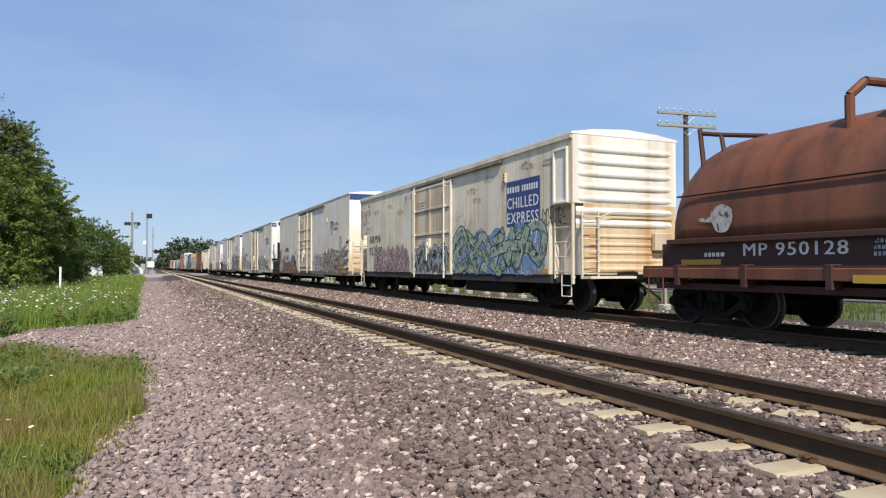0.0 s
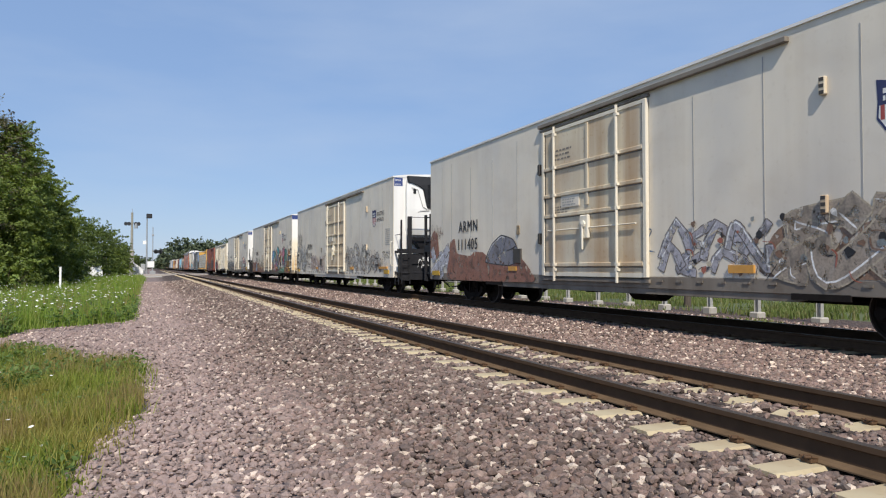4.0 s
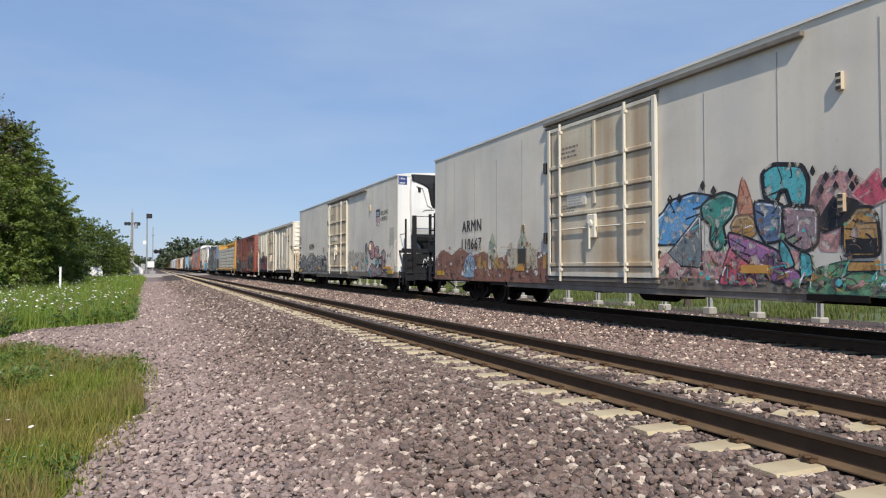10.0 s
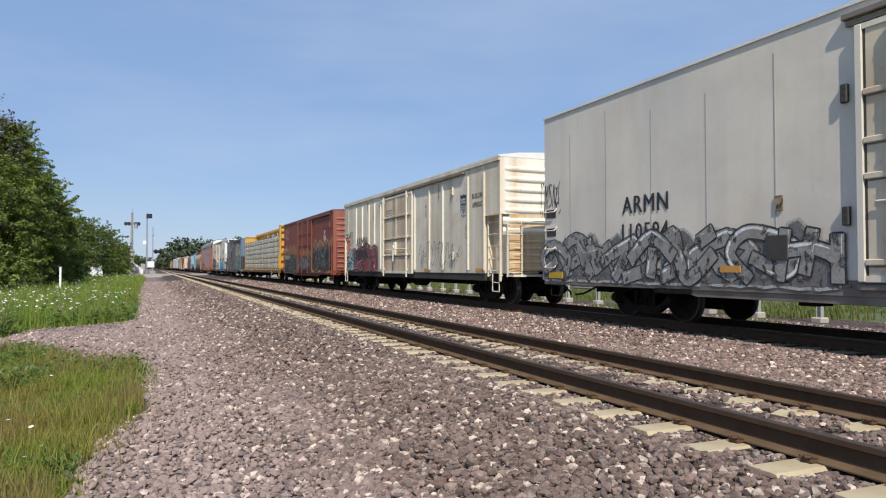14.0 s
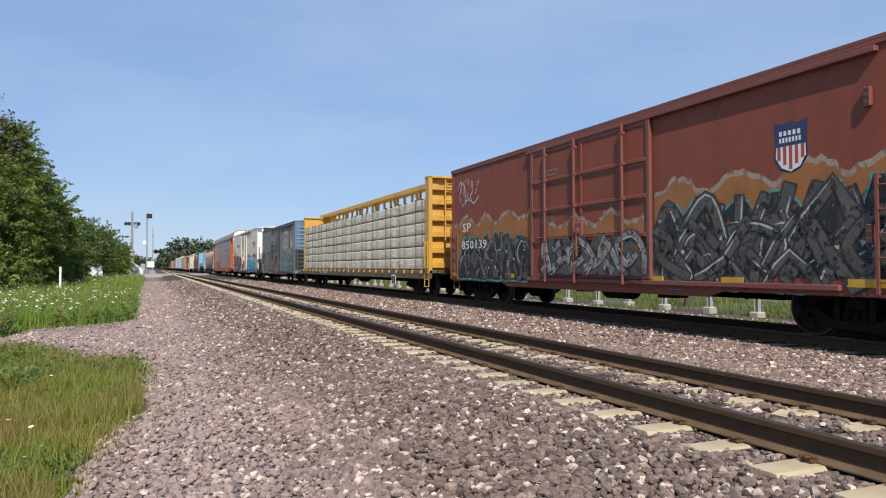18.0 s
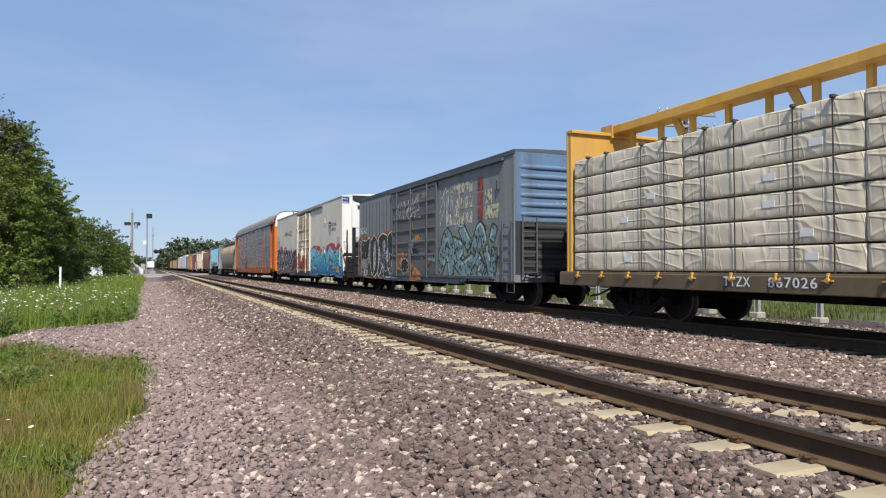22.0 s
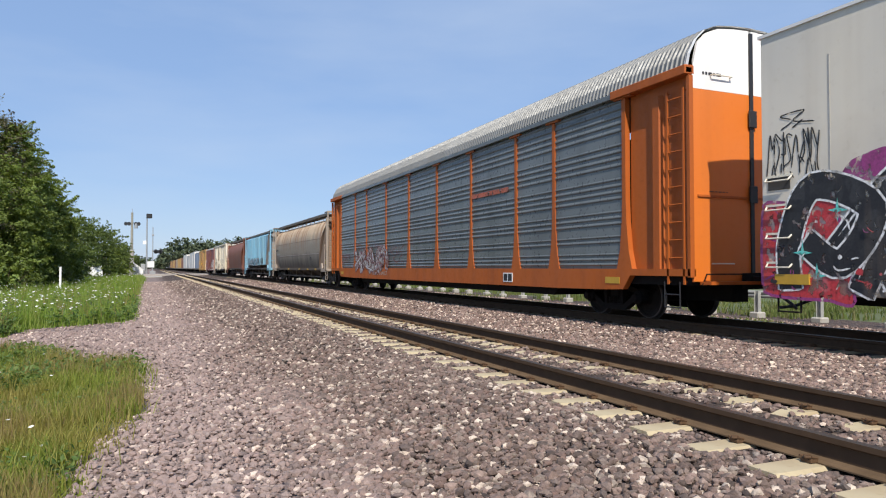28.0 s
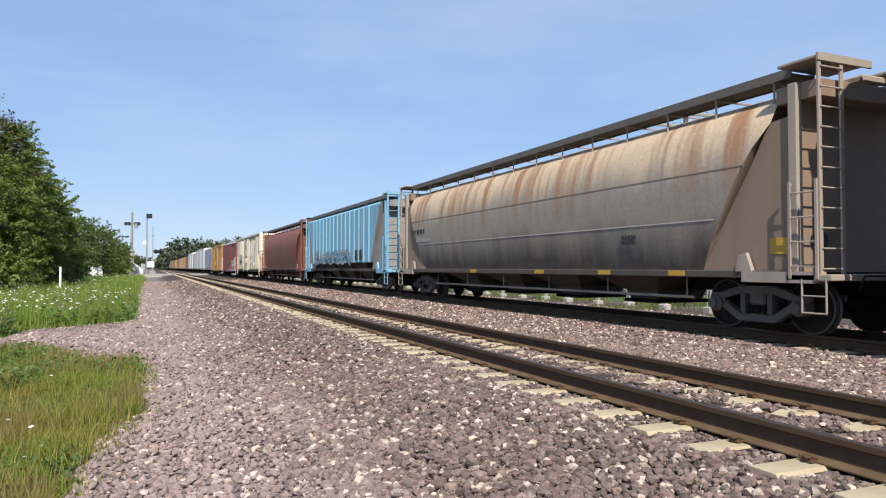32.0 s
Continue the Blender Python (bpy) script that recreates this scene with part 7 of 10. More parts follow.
scrawl(c9, -12.3, 0.95, 1.8, 0.9, WHT, on_side(-HW - 0.034), 165, 5, 0.022)
scrawl(c9, -14.9, 1.0, 1.2, 0.9, BLACKGREEN, on_side(-HW - 0.034), 166, 4, 0.025)
scrawl(c9, -15.4, 2.72, 1.15, 0.3, WHT, on_side(-HW - 0.02), 167, 6, 0.03)
scrawl(c9, -10.7, 0.76, 0.9, 0.25, WHT, on_side(-HW - 0.036), 168, 5, 0.02)
for i in range(10):
    rs = random.Random(i + 90)
    y, z = 6.0 + 0.42 * i, rs.uniform(1.2, 2.3)
    pts = [(-y + rs.uniform(0.25, 0.6) * math.cos(q) * rs.uniform(0.5, 1.3), z + 0.16 * math.sin(q) * rs.uniform(0.4, 1.5)) for q in [k * 0.571 for k in range(11)]]
    blob(c9, pts, INK[("faded_grey", "umber", "slate_grey", "orange", "olive_black")[i % 5]], INK["umber"], on_side(-HW - 0.056), 0.0, hard=True, name="door_stain")
blob(c9, [(-9.86, 1.0), (-9.76, 2.11), (-9.49, 1.77), (-8.52, 1.69), (-8.06, 1.31), (-7.12, 0.95), (-7.01, 0.67), (-8.29, 0.62), (-8.49, 1.22), (-9.26, 1.08)], INK["orange"], INK["umber"], on_side(-HW - 0.058), 0.0)
blob(c9, [(-9.19, 1.08), (-9.13, 1.4), (-8.7, 1.47), (-8.34, 1.27), (-8.46, 1.01), (-8.88, 0.91)], BLK, WHT, on_side(-HW - 0.058), 0.03)
bars(c9, -7.63, 3.74, 1.15, 0.2, 3, gold, on_side(-HW - 0.065), 67)
flecks(c9, -5.4, 0.8, 4.6, 1.4, [BLK, INK["moss"], INK["denim"], INK["mint"]], SIDE, 60, 70, 0.1)
scrawl(c9, -9.6, 3.0, 2.6, 0.75, WHT, on_side(-HW - 0.17), 64, 6, 0.03)
scrawl(c9, -5.4, 2.4, 1.8, 1.5, WHT, SIDE, 65, 4, 0.035)
side_box(c9, 0.95, 3.55, M["gw_trim"])
side_box(c9, 0.95, 1.6, M["gw_trim"])
for i in range(9):
    part("side_post", Shape().box(-HW - 0.012, -HW, 10.75 + i * 0.5, 10.82 + i * 0.5, 1.0, 4.1, c=0.004), M["gw_trim"], c9)
wp = Shape().add([on_end(-0.1)(0.72, 3.92), on_end(-0.1)(1.42, 3.92), on_end(-0.1)(1.42, 4.18), on_end(-0.1)(0.98, 4.18), on_end(-0.1)(0.98, 4.08), on_end(-0.1)(0.72, 4.08)], [(0, 1, 2, 3, 4, 5)])
part("white_patch", wp, M["white_mark"], c9)
bars(c9, -0.3, 2.95, 0.8, 0.75, 3, gold, on_end(-0.1), 66, fill=0.12)

# white reefer with large blue lettered graffiti
c10 = new_reefer(26.985, 20.35, True, "110523", "white refrigerator car with cooling unit and large blue graffiti", {})
# the white reefer: blue and black pieces over round arches
blob(c10, [(-7.93, 1.84), (-7.82, 2.22), (-6.73, 2.5), (-5.57, 2.46), (-4.7, 2.24), (-4.38, 1.54), (-7.59, 1.07)], INK["scarlet"], INK["scarlet"], SIDE, 0.0)
blob(c10, [(-7.82, 1.4), (-7.59, 1.93), (-6.53, 2.15), (-5.22, 2.23), (-4.54, 1.91), (-4.38, 1.08)], INK["amber"], INK["amber"], SIDE, 0.0)
blob(c10, [(-3.73, 1.52), (-3.69, 2.18), (-3.18, 2.45), (-2.26, 2.54), (-1.55, 2.46), (-1.11, 2.13), (0.06, 2.05), (0.11, 0.68), (-3.61, 0.81)], INK["scarlet"], INK["scarlet"], SIDE, 0.0)
blob(c10, [(-1.33, 2.07), (-0.96, 2.4), (-0.41, 2.45), (0.02, 2.19), (0.13, 1.77), (0.13, 0.75), (-1.11, 0.86)], INK["scarlet"], INK["scarlet"], SIDE, 0.0)
blob(c10, [(-3.4, 1.43), (-3.33, 1.99), (-2.84, 2.17), (-2.26, 2.13), (-1.9, 1.64)], INK["amber"], INK["amber"], SIDE, 0.0)
blob(c10, [(-0.85, 1.45), (-0.75, 2.11), (-0.41, 2.21), (-0.1, 2.06), (0.08, 1.57), (0.12, 0.75), (-0.8, 0.87)], INK["amber"], INK["amber"], SIDE, 0.0)
blob(c10, [(u, 0.65 + (v - 0.65) * 0.74) for u, v in [(-7.98, 0.68), (-7.64, 1.39), (-7.86, 1.84), (-6.63, 2.21), (-5.95, 1.92), (-5.22, 2.03), (-4.22, 2.3), (-3.33, 2.1), (-2.78, 1.67), (-1.9, 2.09), (-1.11, 2.36), (-0.77, 2.33), (-0.73, 1.96), (-0.2, 1.75), (-0.08, 1.64), (-0.7, 1.45), (0.08, 1.12), (0.13, 0.63), (-1.11, 0.65), (-1.44, 1.05), (-2.02, 0.76), (-3.61, 0.74), (-5.57, 0.78)]], INK["blue_fade"], WHT, SIDE, 0.03)
wildstyle(c10, -7.9, 0.72, 7.9, 1.5, (INK["blue_fade"], INK["navy"], INK["blue_fade"], WHT), SIDE, 5, 271, thick=0.30, line=0.05, ground=False, curvy=0.5)
blob(c10, [(-20.28, 0.74), (-20.28, 2.15), (-19.65, 2.11), (-19.14, 2.52), (-18.75, 0.64), (-19.14, 0.66)], INK["scarlet"], INK["magenta"], SIDE, 0.05)
blob(c10, [(-18.92, 2.42), (-18.75, 2.69), (-18.28, 2.81), (-17.84, 2.71), (-17.68, 2.31)], INK["magenta"], INK["magenta"], SIDE, 0.0)
blob(c10, [(-17.26, 2.3), (-16.98, 2.61), (-16.49, 2.71), (-16.06, 2.59), (-15.79, 2.24), (-15.97, 0.96), (-16.98, 0.95)], INK["scarlet"], INK["magenta"], SIDE, 0.0)
blob(c10, [(-15.85, 2.03), (-15.76, 2.35), (-15.44, 2.45), (-14.86, 2.35), (-14.71, 1.28), (-15.67, 0.97)], INK["magenta"], INK["magenta"], SIDE, 0.0)
blob(c10, [(-15.79, 0.8), (-15.67, 0.97), (-15.11, 0.95), (-14.38, 0.89), (-14.38, 0.69)], INK["magenta"], INK["magenta"], SIDE, 0.0)
wildstyle(c10, -19.8, 0.75, 5.2, 1.75, (BLK, WHT, BLK, WHT), SIDE, 5, 272, thick=0.38, line=0.035, ground=False, curvy=0.7)
blob(c10, [(-19.13, 1.99), (-19.0, 2.01), (-18.97, 2.17), (-18.95, 2.01), (-18.81, 1.97), (-18.95, 1.95), (-18.97, 1.79), (-19.0, 1.95)], INK["cyanstar"], INK["cyanstar"], SIDE, 0.0, hard=True)
blob(c10, [(-17.75, 2.24), (-17.64, 2.25), (-17.62, 2.39), (-17.6, 2.25), (-17.49, 2.21), (-17.6, 2.2), (-17.62, 2.06), (-17.64, 2.2)], INK["cyanstar"], INK["cyanstar"], SIDE, 0.0, hard=True)
blob(c10, [(-19.49, 1.0), (-19.35, 1.03), (-19.32, 1.19), (-19.29, 1.03), (-19.15, 1.0), (-19.29, 0.97), (-19.32, 0.81), (-19.35, 0.97)], INK["cyanstar"], INK["cyanstar"], SIDE, 0.0, hard=True)
blob(c10, [(-17.56, 1.23), (-17.46, 1.25), (-17.44, 1.39), (-17.42, 1.25), (-17.31, 1.23), (-17.42, 1.2), (-17.44, 1.06), (-17.46, 1.2)], INK["cyanstar"], INK["cyanstar"], SIDE, 0.0, hard=True)
blob(c10, [(-16.73, 1.04), (-16.64, 1.07), (-16.62, 1.2), (-16.6, 1.07), (-16.51, 1.04), (-16.6, 1.02), (-16.62, 0.89), (-16.64, 1.02)], INK["cyanstar"], INK["cyanstar"], SIDE, 0.0, hard=True)
blob(c10, [(-16.56, 1.23), (-16.47, 1.26), (-16.45, 1.39), (-16.43, 1.25), (-16.34, 1.23), (-16.43, 1.21), (-16.45, 1.08), (-16.47, 1.21)], INK["cyanstar"], INK["cyanstar"], SIDE, 0.0, hard=True)
blob(c10, [(-15.5, 1.86), (-15.43, 1.88), (-15.41, 2.0), (-15.4, 1.88), (-15.32, 1.85), (-15.4, 1.83), (-15.41, 1.72), (-15.43, 1.84)], INK["cyanstar"], INK["cyanstar"], SIDE, 0.0, hard=True)
blob(c10, [(-17.42, 2.0), (-17.31, 2.01), (-17.3, 2.15), (-17.28, 2.01), (-17.17, 1.98), (-17.28, 1.96), (-17.3, 1.82), (-17.31, 1.96)], INK["cyanstar"], INK["cyanstar"], SIDE, 0.0, hard=True)
blob(c10, [(-15.97, 0.88), (-15.89, 0.9), (-15.88, 1.02), (-15.86, 0.9), (-15.78, 0.88), (-15.86, 0.86), (-15.88, 0.73), (-15.89, 0.86)], INK["cyanstar"], INK["cyanstar"], SIDE, 0.0, hard=True)
blob(c10, [(-19.74, 1.36), (-19.59, 1.39), (-19.56, 1.55), (-19.54, 1.39), (-19.39, 1.35), (-19.54, 1.33), (-19.56, 1.16), (-19.59, 1.33)], INK["cyanstar"], INK["cyanstar"], SIDE, 0.0, hard=True)
wildstyle(c10, -14.8, 0.82, 2.6, 1.6, (INK["magenta"], WHT, BLK, WHT), SIDE, 2, 273, thick=0.36, line=0.035)
wildstyle(c10, -11.9, 1.0, 3.6, 1.0, (INK["scarlet"], spray("darkred", (0.24, 0.06, 0.07)), spray("scarlet", (0.46, 0.04, 0.045)), INK["amber"]), DOORSIDE, 5, 274, line=0.025, ground=False)
flecks(c10, -7.8, 0.85, 7.6, 1.1, [INK["navy"], INK["aqua"], WHT, INK["blue_fade"]], SIDE, 110, 74, 0.12)
flecks(c10, -20.2, 0.8, 7.8, 1.1, [BLK, WHT, INK["magenta"], INK["scarlet"]], SIDE, 90, 75, 0.10)
scrawl(c10, -20.25, 2.55, 0.95, 0.75, BLK, SIDE, 74, 6, 0.022)
scrawl(c10, -10.4, 3.4, 2.0, 0.9, BLK, on_side(-HW - 0.2), 75, 4, 0.03)
scrawl(c10, -20.1, 3.35, 0.6, 0.25, BLK, SIDE, 76, 1, 0.022)


# centre-beam flat car with wrapped lumber
M["cb_yellow"] = paint("golden_yellow_steel", (0.60, 0.33, 0.045), (0.25, 0.13, 0.04), 0.4, True, 0.55, fade=0.15)
M["cb_deck"] = paint("grimy_yellow_deck", (0.15, 0.105, 0.055), (0.08, 0.06, 0.04), 0.7, True, 0.75, level=0.45)


def wrap_mat():
    """Woven plastic sheet pulled over boards: soft folds and thin sharp creases."""
    m, nt, b = nodes_of("grey_lumber_wrap")
    n = noise_node(nt, 1.4, 4.0)
    c = ramp(nt, n.outputs[0], [(0.3, (0.59, 0.515, 0.385)), (0.7, (0.73, 0.64, 0.485))])
    nt.links.new(c.outputs[0], b.inputs["Base Color"])
    b.inputs["Roughness"].default_value = 0.33
    height = None
    for scale, stretch, wide, weight in ((0.75, (1, 0.8, 2.6), 0.035, 0.6), (1.2, (1, 2.8, 0.7), 0.05, 0.45), (0.5, (1, 1.5, 1.5), 0.25, 2.2)):
        w = noise_node(nt, scale, 0.6, stretch)
        w.inputs["Distortion"].default_value = 0.5
        d = nt.nodes.new("ShaderNodeMath")
        d.operation = "SUBTRACT"
        nt.links.new(w.outputs[0], d.inputs[0])
        d.inputs[1].default_value = 0.5
        a = nt.nodes.new("ShaderNodeMath")
        a.operation = "ABSOLUTE"
        nt.links.new(d.outputs[0], a.inputs[0])
        r = nt.nodes.new("ShaderNodeMapRange")
        nt.links.new(a.outputs[0], r.inputs["Value"])
        r.inputs["From Max"].default_value = wide
        r.inputs["To Min"].default_value = weight
        r.inputs["To Max"].default_value = 0.0
        if height is None:
            height = r.outputs[0]
        else:
            t = nt.nodes.new("ShaderNodeMath")
            nt.links.new(height, t.inputs[0])
            nt.links.new(r.outputs[0], t.inputs[1])
            height = t.outputs[0]
    bump(nt, b, height, 0.5, 0.03)
    return m


M["wrap"] = wrap_mat()
M["strap"] = plain("dark_strap", (0.055, 0.05, 0.045), 0.6)


def bundle_shape(length, height, width, rnd):
    """A wrapped pack of boards: a taut sheet with crisp edges, drawn in a little under its bands, with loose folds at the ends."""
    s = Shape()
    ny = 60
    levels = ((0.0, 0.022), (0.025, 0.008), (0.07, 0.0), (0.28, 0.0), (0.5, 0.0), (0.72, 0.0), (0.93, 0.0), (0.975, 0.006), (1.0, 0.018))
    v, f = [], []
    ph = [rnd.uniform(0, 6.28) for _ in range(4)]
    pulls = [rnd.uniform(0.3, 0.5), rnd.uniform(1.1, 1.3), rnd.uniform(2.2, 2.5), rnd.uniform(3.0, 3.2)]
    for q, edge in levels:
        for i in range(ny + 1):
            y = length * i / ny
            tuck = sum(0.008 * math.exp(-((y - p) / 0.045) ** 2) for p in pulls)
            loose = 0.35 + 0.65 * math.exp(-(min(y, length - y) / 0.35) ** 2)
            crease = loose * (0.006 * math.sin(11.0 * y + 5.0 * q + ph[0]) * math.sin(2.4 * q * math.pi + ph[1]) + 0.005 * math.sin(26.0 * y - 8.0 * q + ph[2]))
            end = 0.02 * max(0.0, 1 - min(y, length - y) / 0.03)
            v.append((-width / 2 + edge + tuck + crease + end, y, height * q))
    nz = len(levels) - 1
    for j in range(nz):
        for i in range(ny):
            f.append((j * (ny + 1) + i, j * (ny + 1) + i + 1, (j + 1) * (ny + 1) + i + 1, (j + 1) * (ny + 1) + i))
    s.add(v, f)
    s.box(-width / 2 + 0.03, width / 2, 0.01, length - 0.01, 0.0, height)
    return s


def centerbeam(t_front, L):
    car = car_empty("centerbeam_flat_car", "yellow centre-beam flat car loaded with grey-wrapped lumber", "rail car", t_front, L)
    part("deck", Shape().box(-1.55, 1.55, 0, L, 0.92, 1.03, c=0.01), M["cb_deck"], car)
    part("side_sill", Shape().box(-1.58, -1.46, 0, L, 0.70, 1.0, c=0.015), M["cb_deck"], car)
    part("side_sill", Shape().box(1.46, 1.58, 0, L, 0.70, 1.0, c=0.015), M["cb_deck"], car)
    for d, y in ((1, 0.0), (-1, L)):
        a, b = sorted((y + d * 0.22, y + d * (0.40 if d > 0 else 0.34)))
        half = 1.58 if d > 0 else 1.45
        bh = part("bulkhead", Shape().box(-half, half, a, b, 0.95, 4.46, c=0.012), M["cb_yellow"], car)
        o = 0.0 if d > 0 else 0.15
        for x in (-half + 0.06, -0.52, 0.52, half - 0.06):
            part("bulkhead_post", Shape().box(x - 0.075, x + 0.075, min(y + d * o, y + d * 0.22), max(y + d * o, y + d * 0.22), 0.9, 4.50, c=0.012), M["cb_yellow"], bh)
        for i, z in enumerate((1.2, 1.75, 2.35, 2.95, 3.55, 4.10)):
            part("bulkhead_rib", Shape().box(-half + 0.14, half - 0.14, min(y + d * (0.05 + o * 0.8), y + d * 0.22), max(y + d * (0.05 + o * 0.8), y + d * 0.22), z - 0.09, z + 0.13, c=0.012), M["cb_yellow"], bh)
        part("bulkhead_cap", Shape().box(-half - 0.02, half + 0.02, min(y + d * o, y + d * 0.42), max(y + d * o, y + d * 0.42), 4.44, 4.53, c=0.015), M["cb_yellow"], bh)
    top = Shape().box(-0.26, 0.26, 0.4, L - 0.4, 4.50, 4.72, c=0.02)
    for yb in (0.0, L):
        top.box(-0.3, 0.3, min(max(yb, 0.0), L - 0.45), min(max(yb, 0.0), L - 0.45) + 0.45, 4.40, 4.74)
    part("top_chord", top, M["cb_yellow"], car)
    n = 22
    for i in range(n):
        y = 0.9 + (L - 1.8) * i / (n - 1)
        part("beam_post", Shape().box(-0.05, 0.05, y - 0.06, y + 0.06, 1.03, 4.51), M["cb_yellow"], car)
        if i % 3 == 1:
            s = Shape().prism([(y + 0.05, 3.75), (y + 0.22, 3.75), (y + 0.62, 4.51), (y + 0.42, 4.51)], -0.04, 0.04, axis="x")
            part("gusset", s, M["cb_yellow"], car)
    for i in range(24):
        y = 0.8 + (L - 1.6) * i / 23
        s = Shape().lathe([(0.0, -0.03), (0.035, -0.03), (0.035, 0.03), (0.0, 0.03)], (-1.6, y, 0.93), n=8)
        s.box(-1.61, -1.56, y - 0.015, y + 0.015, 0.88, 1.04)
        s.box(-1.61, -1.57, y - 0.09, y + 0.09, 0.915, 0.94)
        part("strap_winch", s, M["cb_yellow"], car)
    rnd = random.Random(8)
    packs = [bundle_shape(3.665, 0.415, 1.2, rnd).mesh("wrapped_pack", M["wrap"], True) for _ in range(5)]
    tag = Shape().box(-0.004, 0.004, 0.0, 0.24, 0.0, 0.12).mesh("pack_label", M["white_mark"])
    slip = Shape().box(-1.44, -1.384, 0.0, 0.1, 0.0, 0.022).mesh("batten", M["strap"])
    for col in range(6):
        y = 0.46 + col * 3.69
        for row in range(6):
            z = 1.06 + row * 0.449
            for x in (-0.86, 0.86):
                p = part("wrapped_pack", packs[rnd.randrange(5)], None, car, at=(x + rnd.uniform(-0.015, 0.015), y + rnd.uniform(-0.01, 0.01), z))
                if x < 0 and rnd.random() < 0.6:
                    part("pack_label", tag, None, p, at=(-0.607, rnd.choice((0.75, 1.6, 2.75)) + rnd.uniform(-0.1, 0.1), rnd.uniform(0.1, 0.2)))
                if x > 0:
                    p.rotation_euler = (0, 0, math.pi)
                    p.location.y += 3.665
        # dark filler added inside the stack so gaps between packs read as shaded
        bt = Shape().box(-1.38, -0.3, y + 0.02, y + 3.5, 1.04, 3.66)
        for row in range(6):
            z = 1.06 + row * 0.449 - 0.022
            for k in range(4):
                part("batten", slip, None, car, at=(0, y + 0.3 + k * 0.95, z))
        part("gap_dark_fill", bt, M["strap"], car)
        for k in (0.45, 1.15, 2.35, 3.05):
            s = Shape().box(-1.506, -1.497, y + k - 0.011, y + k + 0.011, 0.98, 3.745)
            s.box(-1.5, -0.2, y + k - 0.011, y + k + 0.011, 3.735, 3.745)
            part("strap", s, M["strap"], car)
            cp = Shape().box(-1.535, -1.42, y + k - 0.035, y + k + 0.035, 3.70, 3.755, c=0.01)
            part("corner_protector", cp, M["strap"], car)
    ladder(car, -0.95, -0.55, -0.02, 1.0, 4.4, 11, M["cb_yellow"], out=0.02)
    brake_wheel(car, 0.05, -0.06, 2.15, M["steel_dark"])
    side_ladder(car, 0.02, 0.3, 1.1, 2.1, 3, M["cb_yellow"], x=-1.58, out=0.05)
    steps(car, 0.05, 1, M["cb_yellow"])
    fr = part("data_plate", Shape().box(-1.60, -1.58, 3.68, 4.18, 0.42, 0.82, c=0.005), M["white_mark"], car)
    for a in (3.72, 3.95):
        part("data_card", Shape().box(-1.606, -1.6, a, a + 0.19, 0.46, 0.78), M["recess"], fr)
    lettering(car, "TTZX", -17.75, 0.80, 0.58, 0.17, M["white_mark"], on_side(-1.585))
    lettering(car, "867026", -16.80, 0.80, 0.90, 0.17, M["white_mark"], on_side(-1.585))
    part("crossover_platform", Shape().box(-1.2, 1.2, -0.45, 0.0, 0.86, 0.91), M["steel_dark"], car)
    bars(car, 0.6, 3.42, 0.6, 0.16, 1, M["black_mark"], on_end(0.0), 81)
    bars(car, 0.6, 2.5, 0.6, 0.3, 4, M["black_mark"], on_end(0.05), 82)
    bars(car, -1.2, 4.27, 2.2, 0.08, 1, M["black_mark"], on_end(-0.002), 83)
    trucks(car, (2.4, L - 2.4))
    underframe(car, L, 0.92)
    coupler(car, 0, -1, 1.1)
    coupler(car, L, 1, 1.1)
    return car


centerbeam(21.42, 23.05)

# auto rack car
# one orange in two tones: sides painted as shaded, end doors as sunlit
M["ar_orange"] = paint("shaded_orange_steel", (0.41, 0.092, 0.005), (0.20, 0.05, 0.015), 0.5, True, 0.6, fade=0.02)
M["ar_panel"] = paint("galvanised_panel", (0.155, 0.17, 0.165), (0.07, 0.074, 0.07), 0.55, True, 0.25, 0.15, fade=0.35, blotch=0.15)
M["ar_door"] = paint("sunlit_orange_door", (0.64, 0.165, 0.015), (0.35, 0.10, 0.03), 0.2, True, 0.45, fade=0.05)
M["ar_white"] = paint("white_door_top", (0.82, 0.82, 0.81), (0.5, 0.46, 0.4), 0.2, True, 0.45)
M["ar_roof"] = paint("ribbed_galvanised_roof", (0.165, 0.172, 0.176), (0.08, 0.078, 0.075), 0.35, False, 0.45, 0.3)


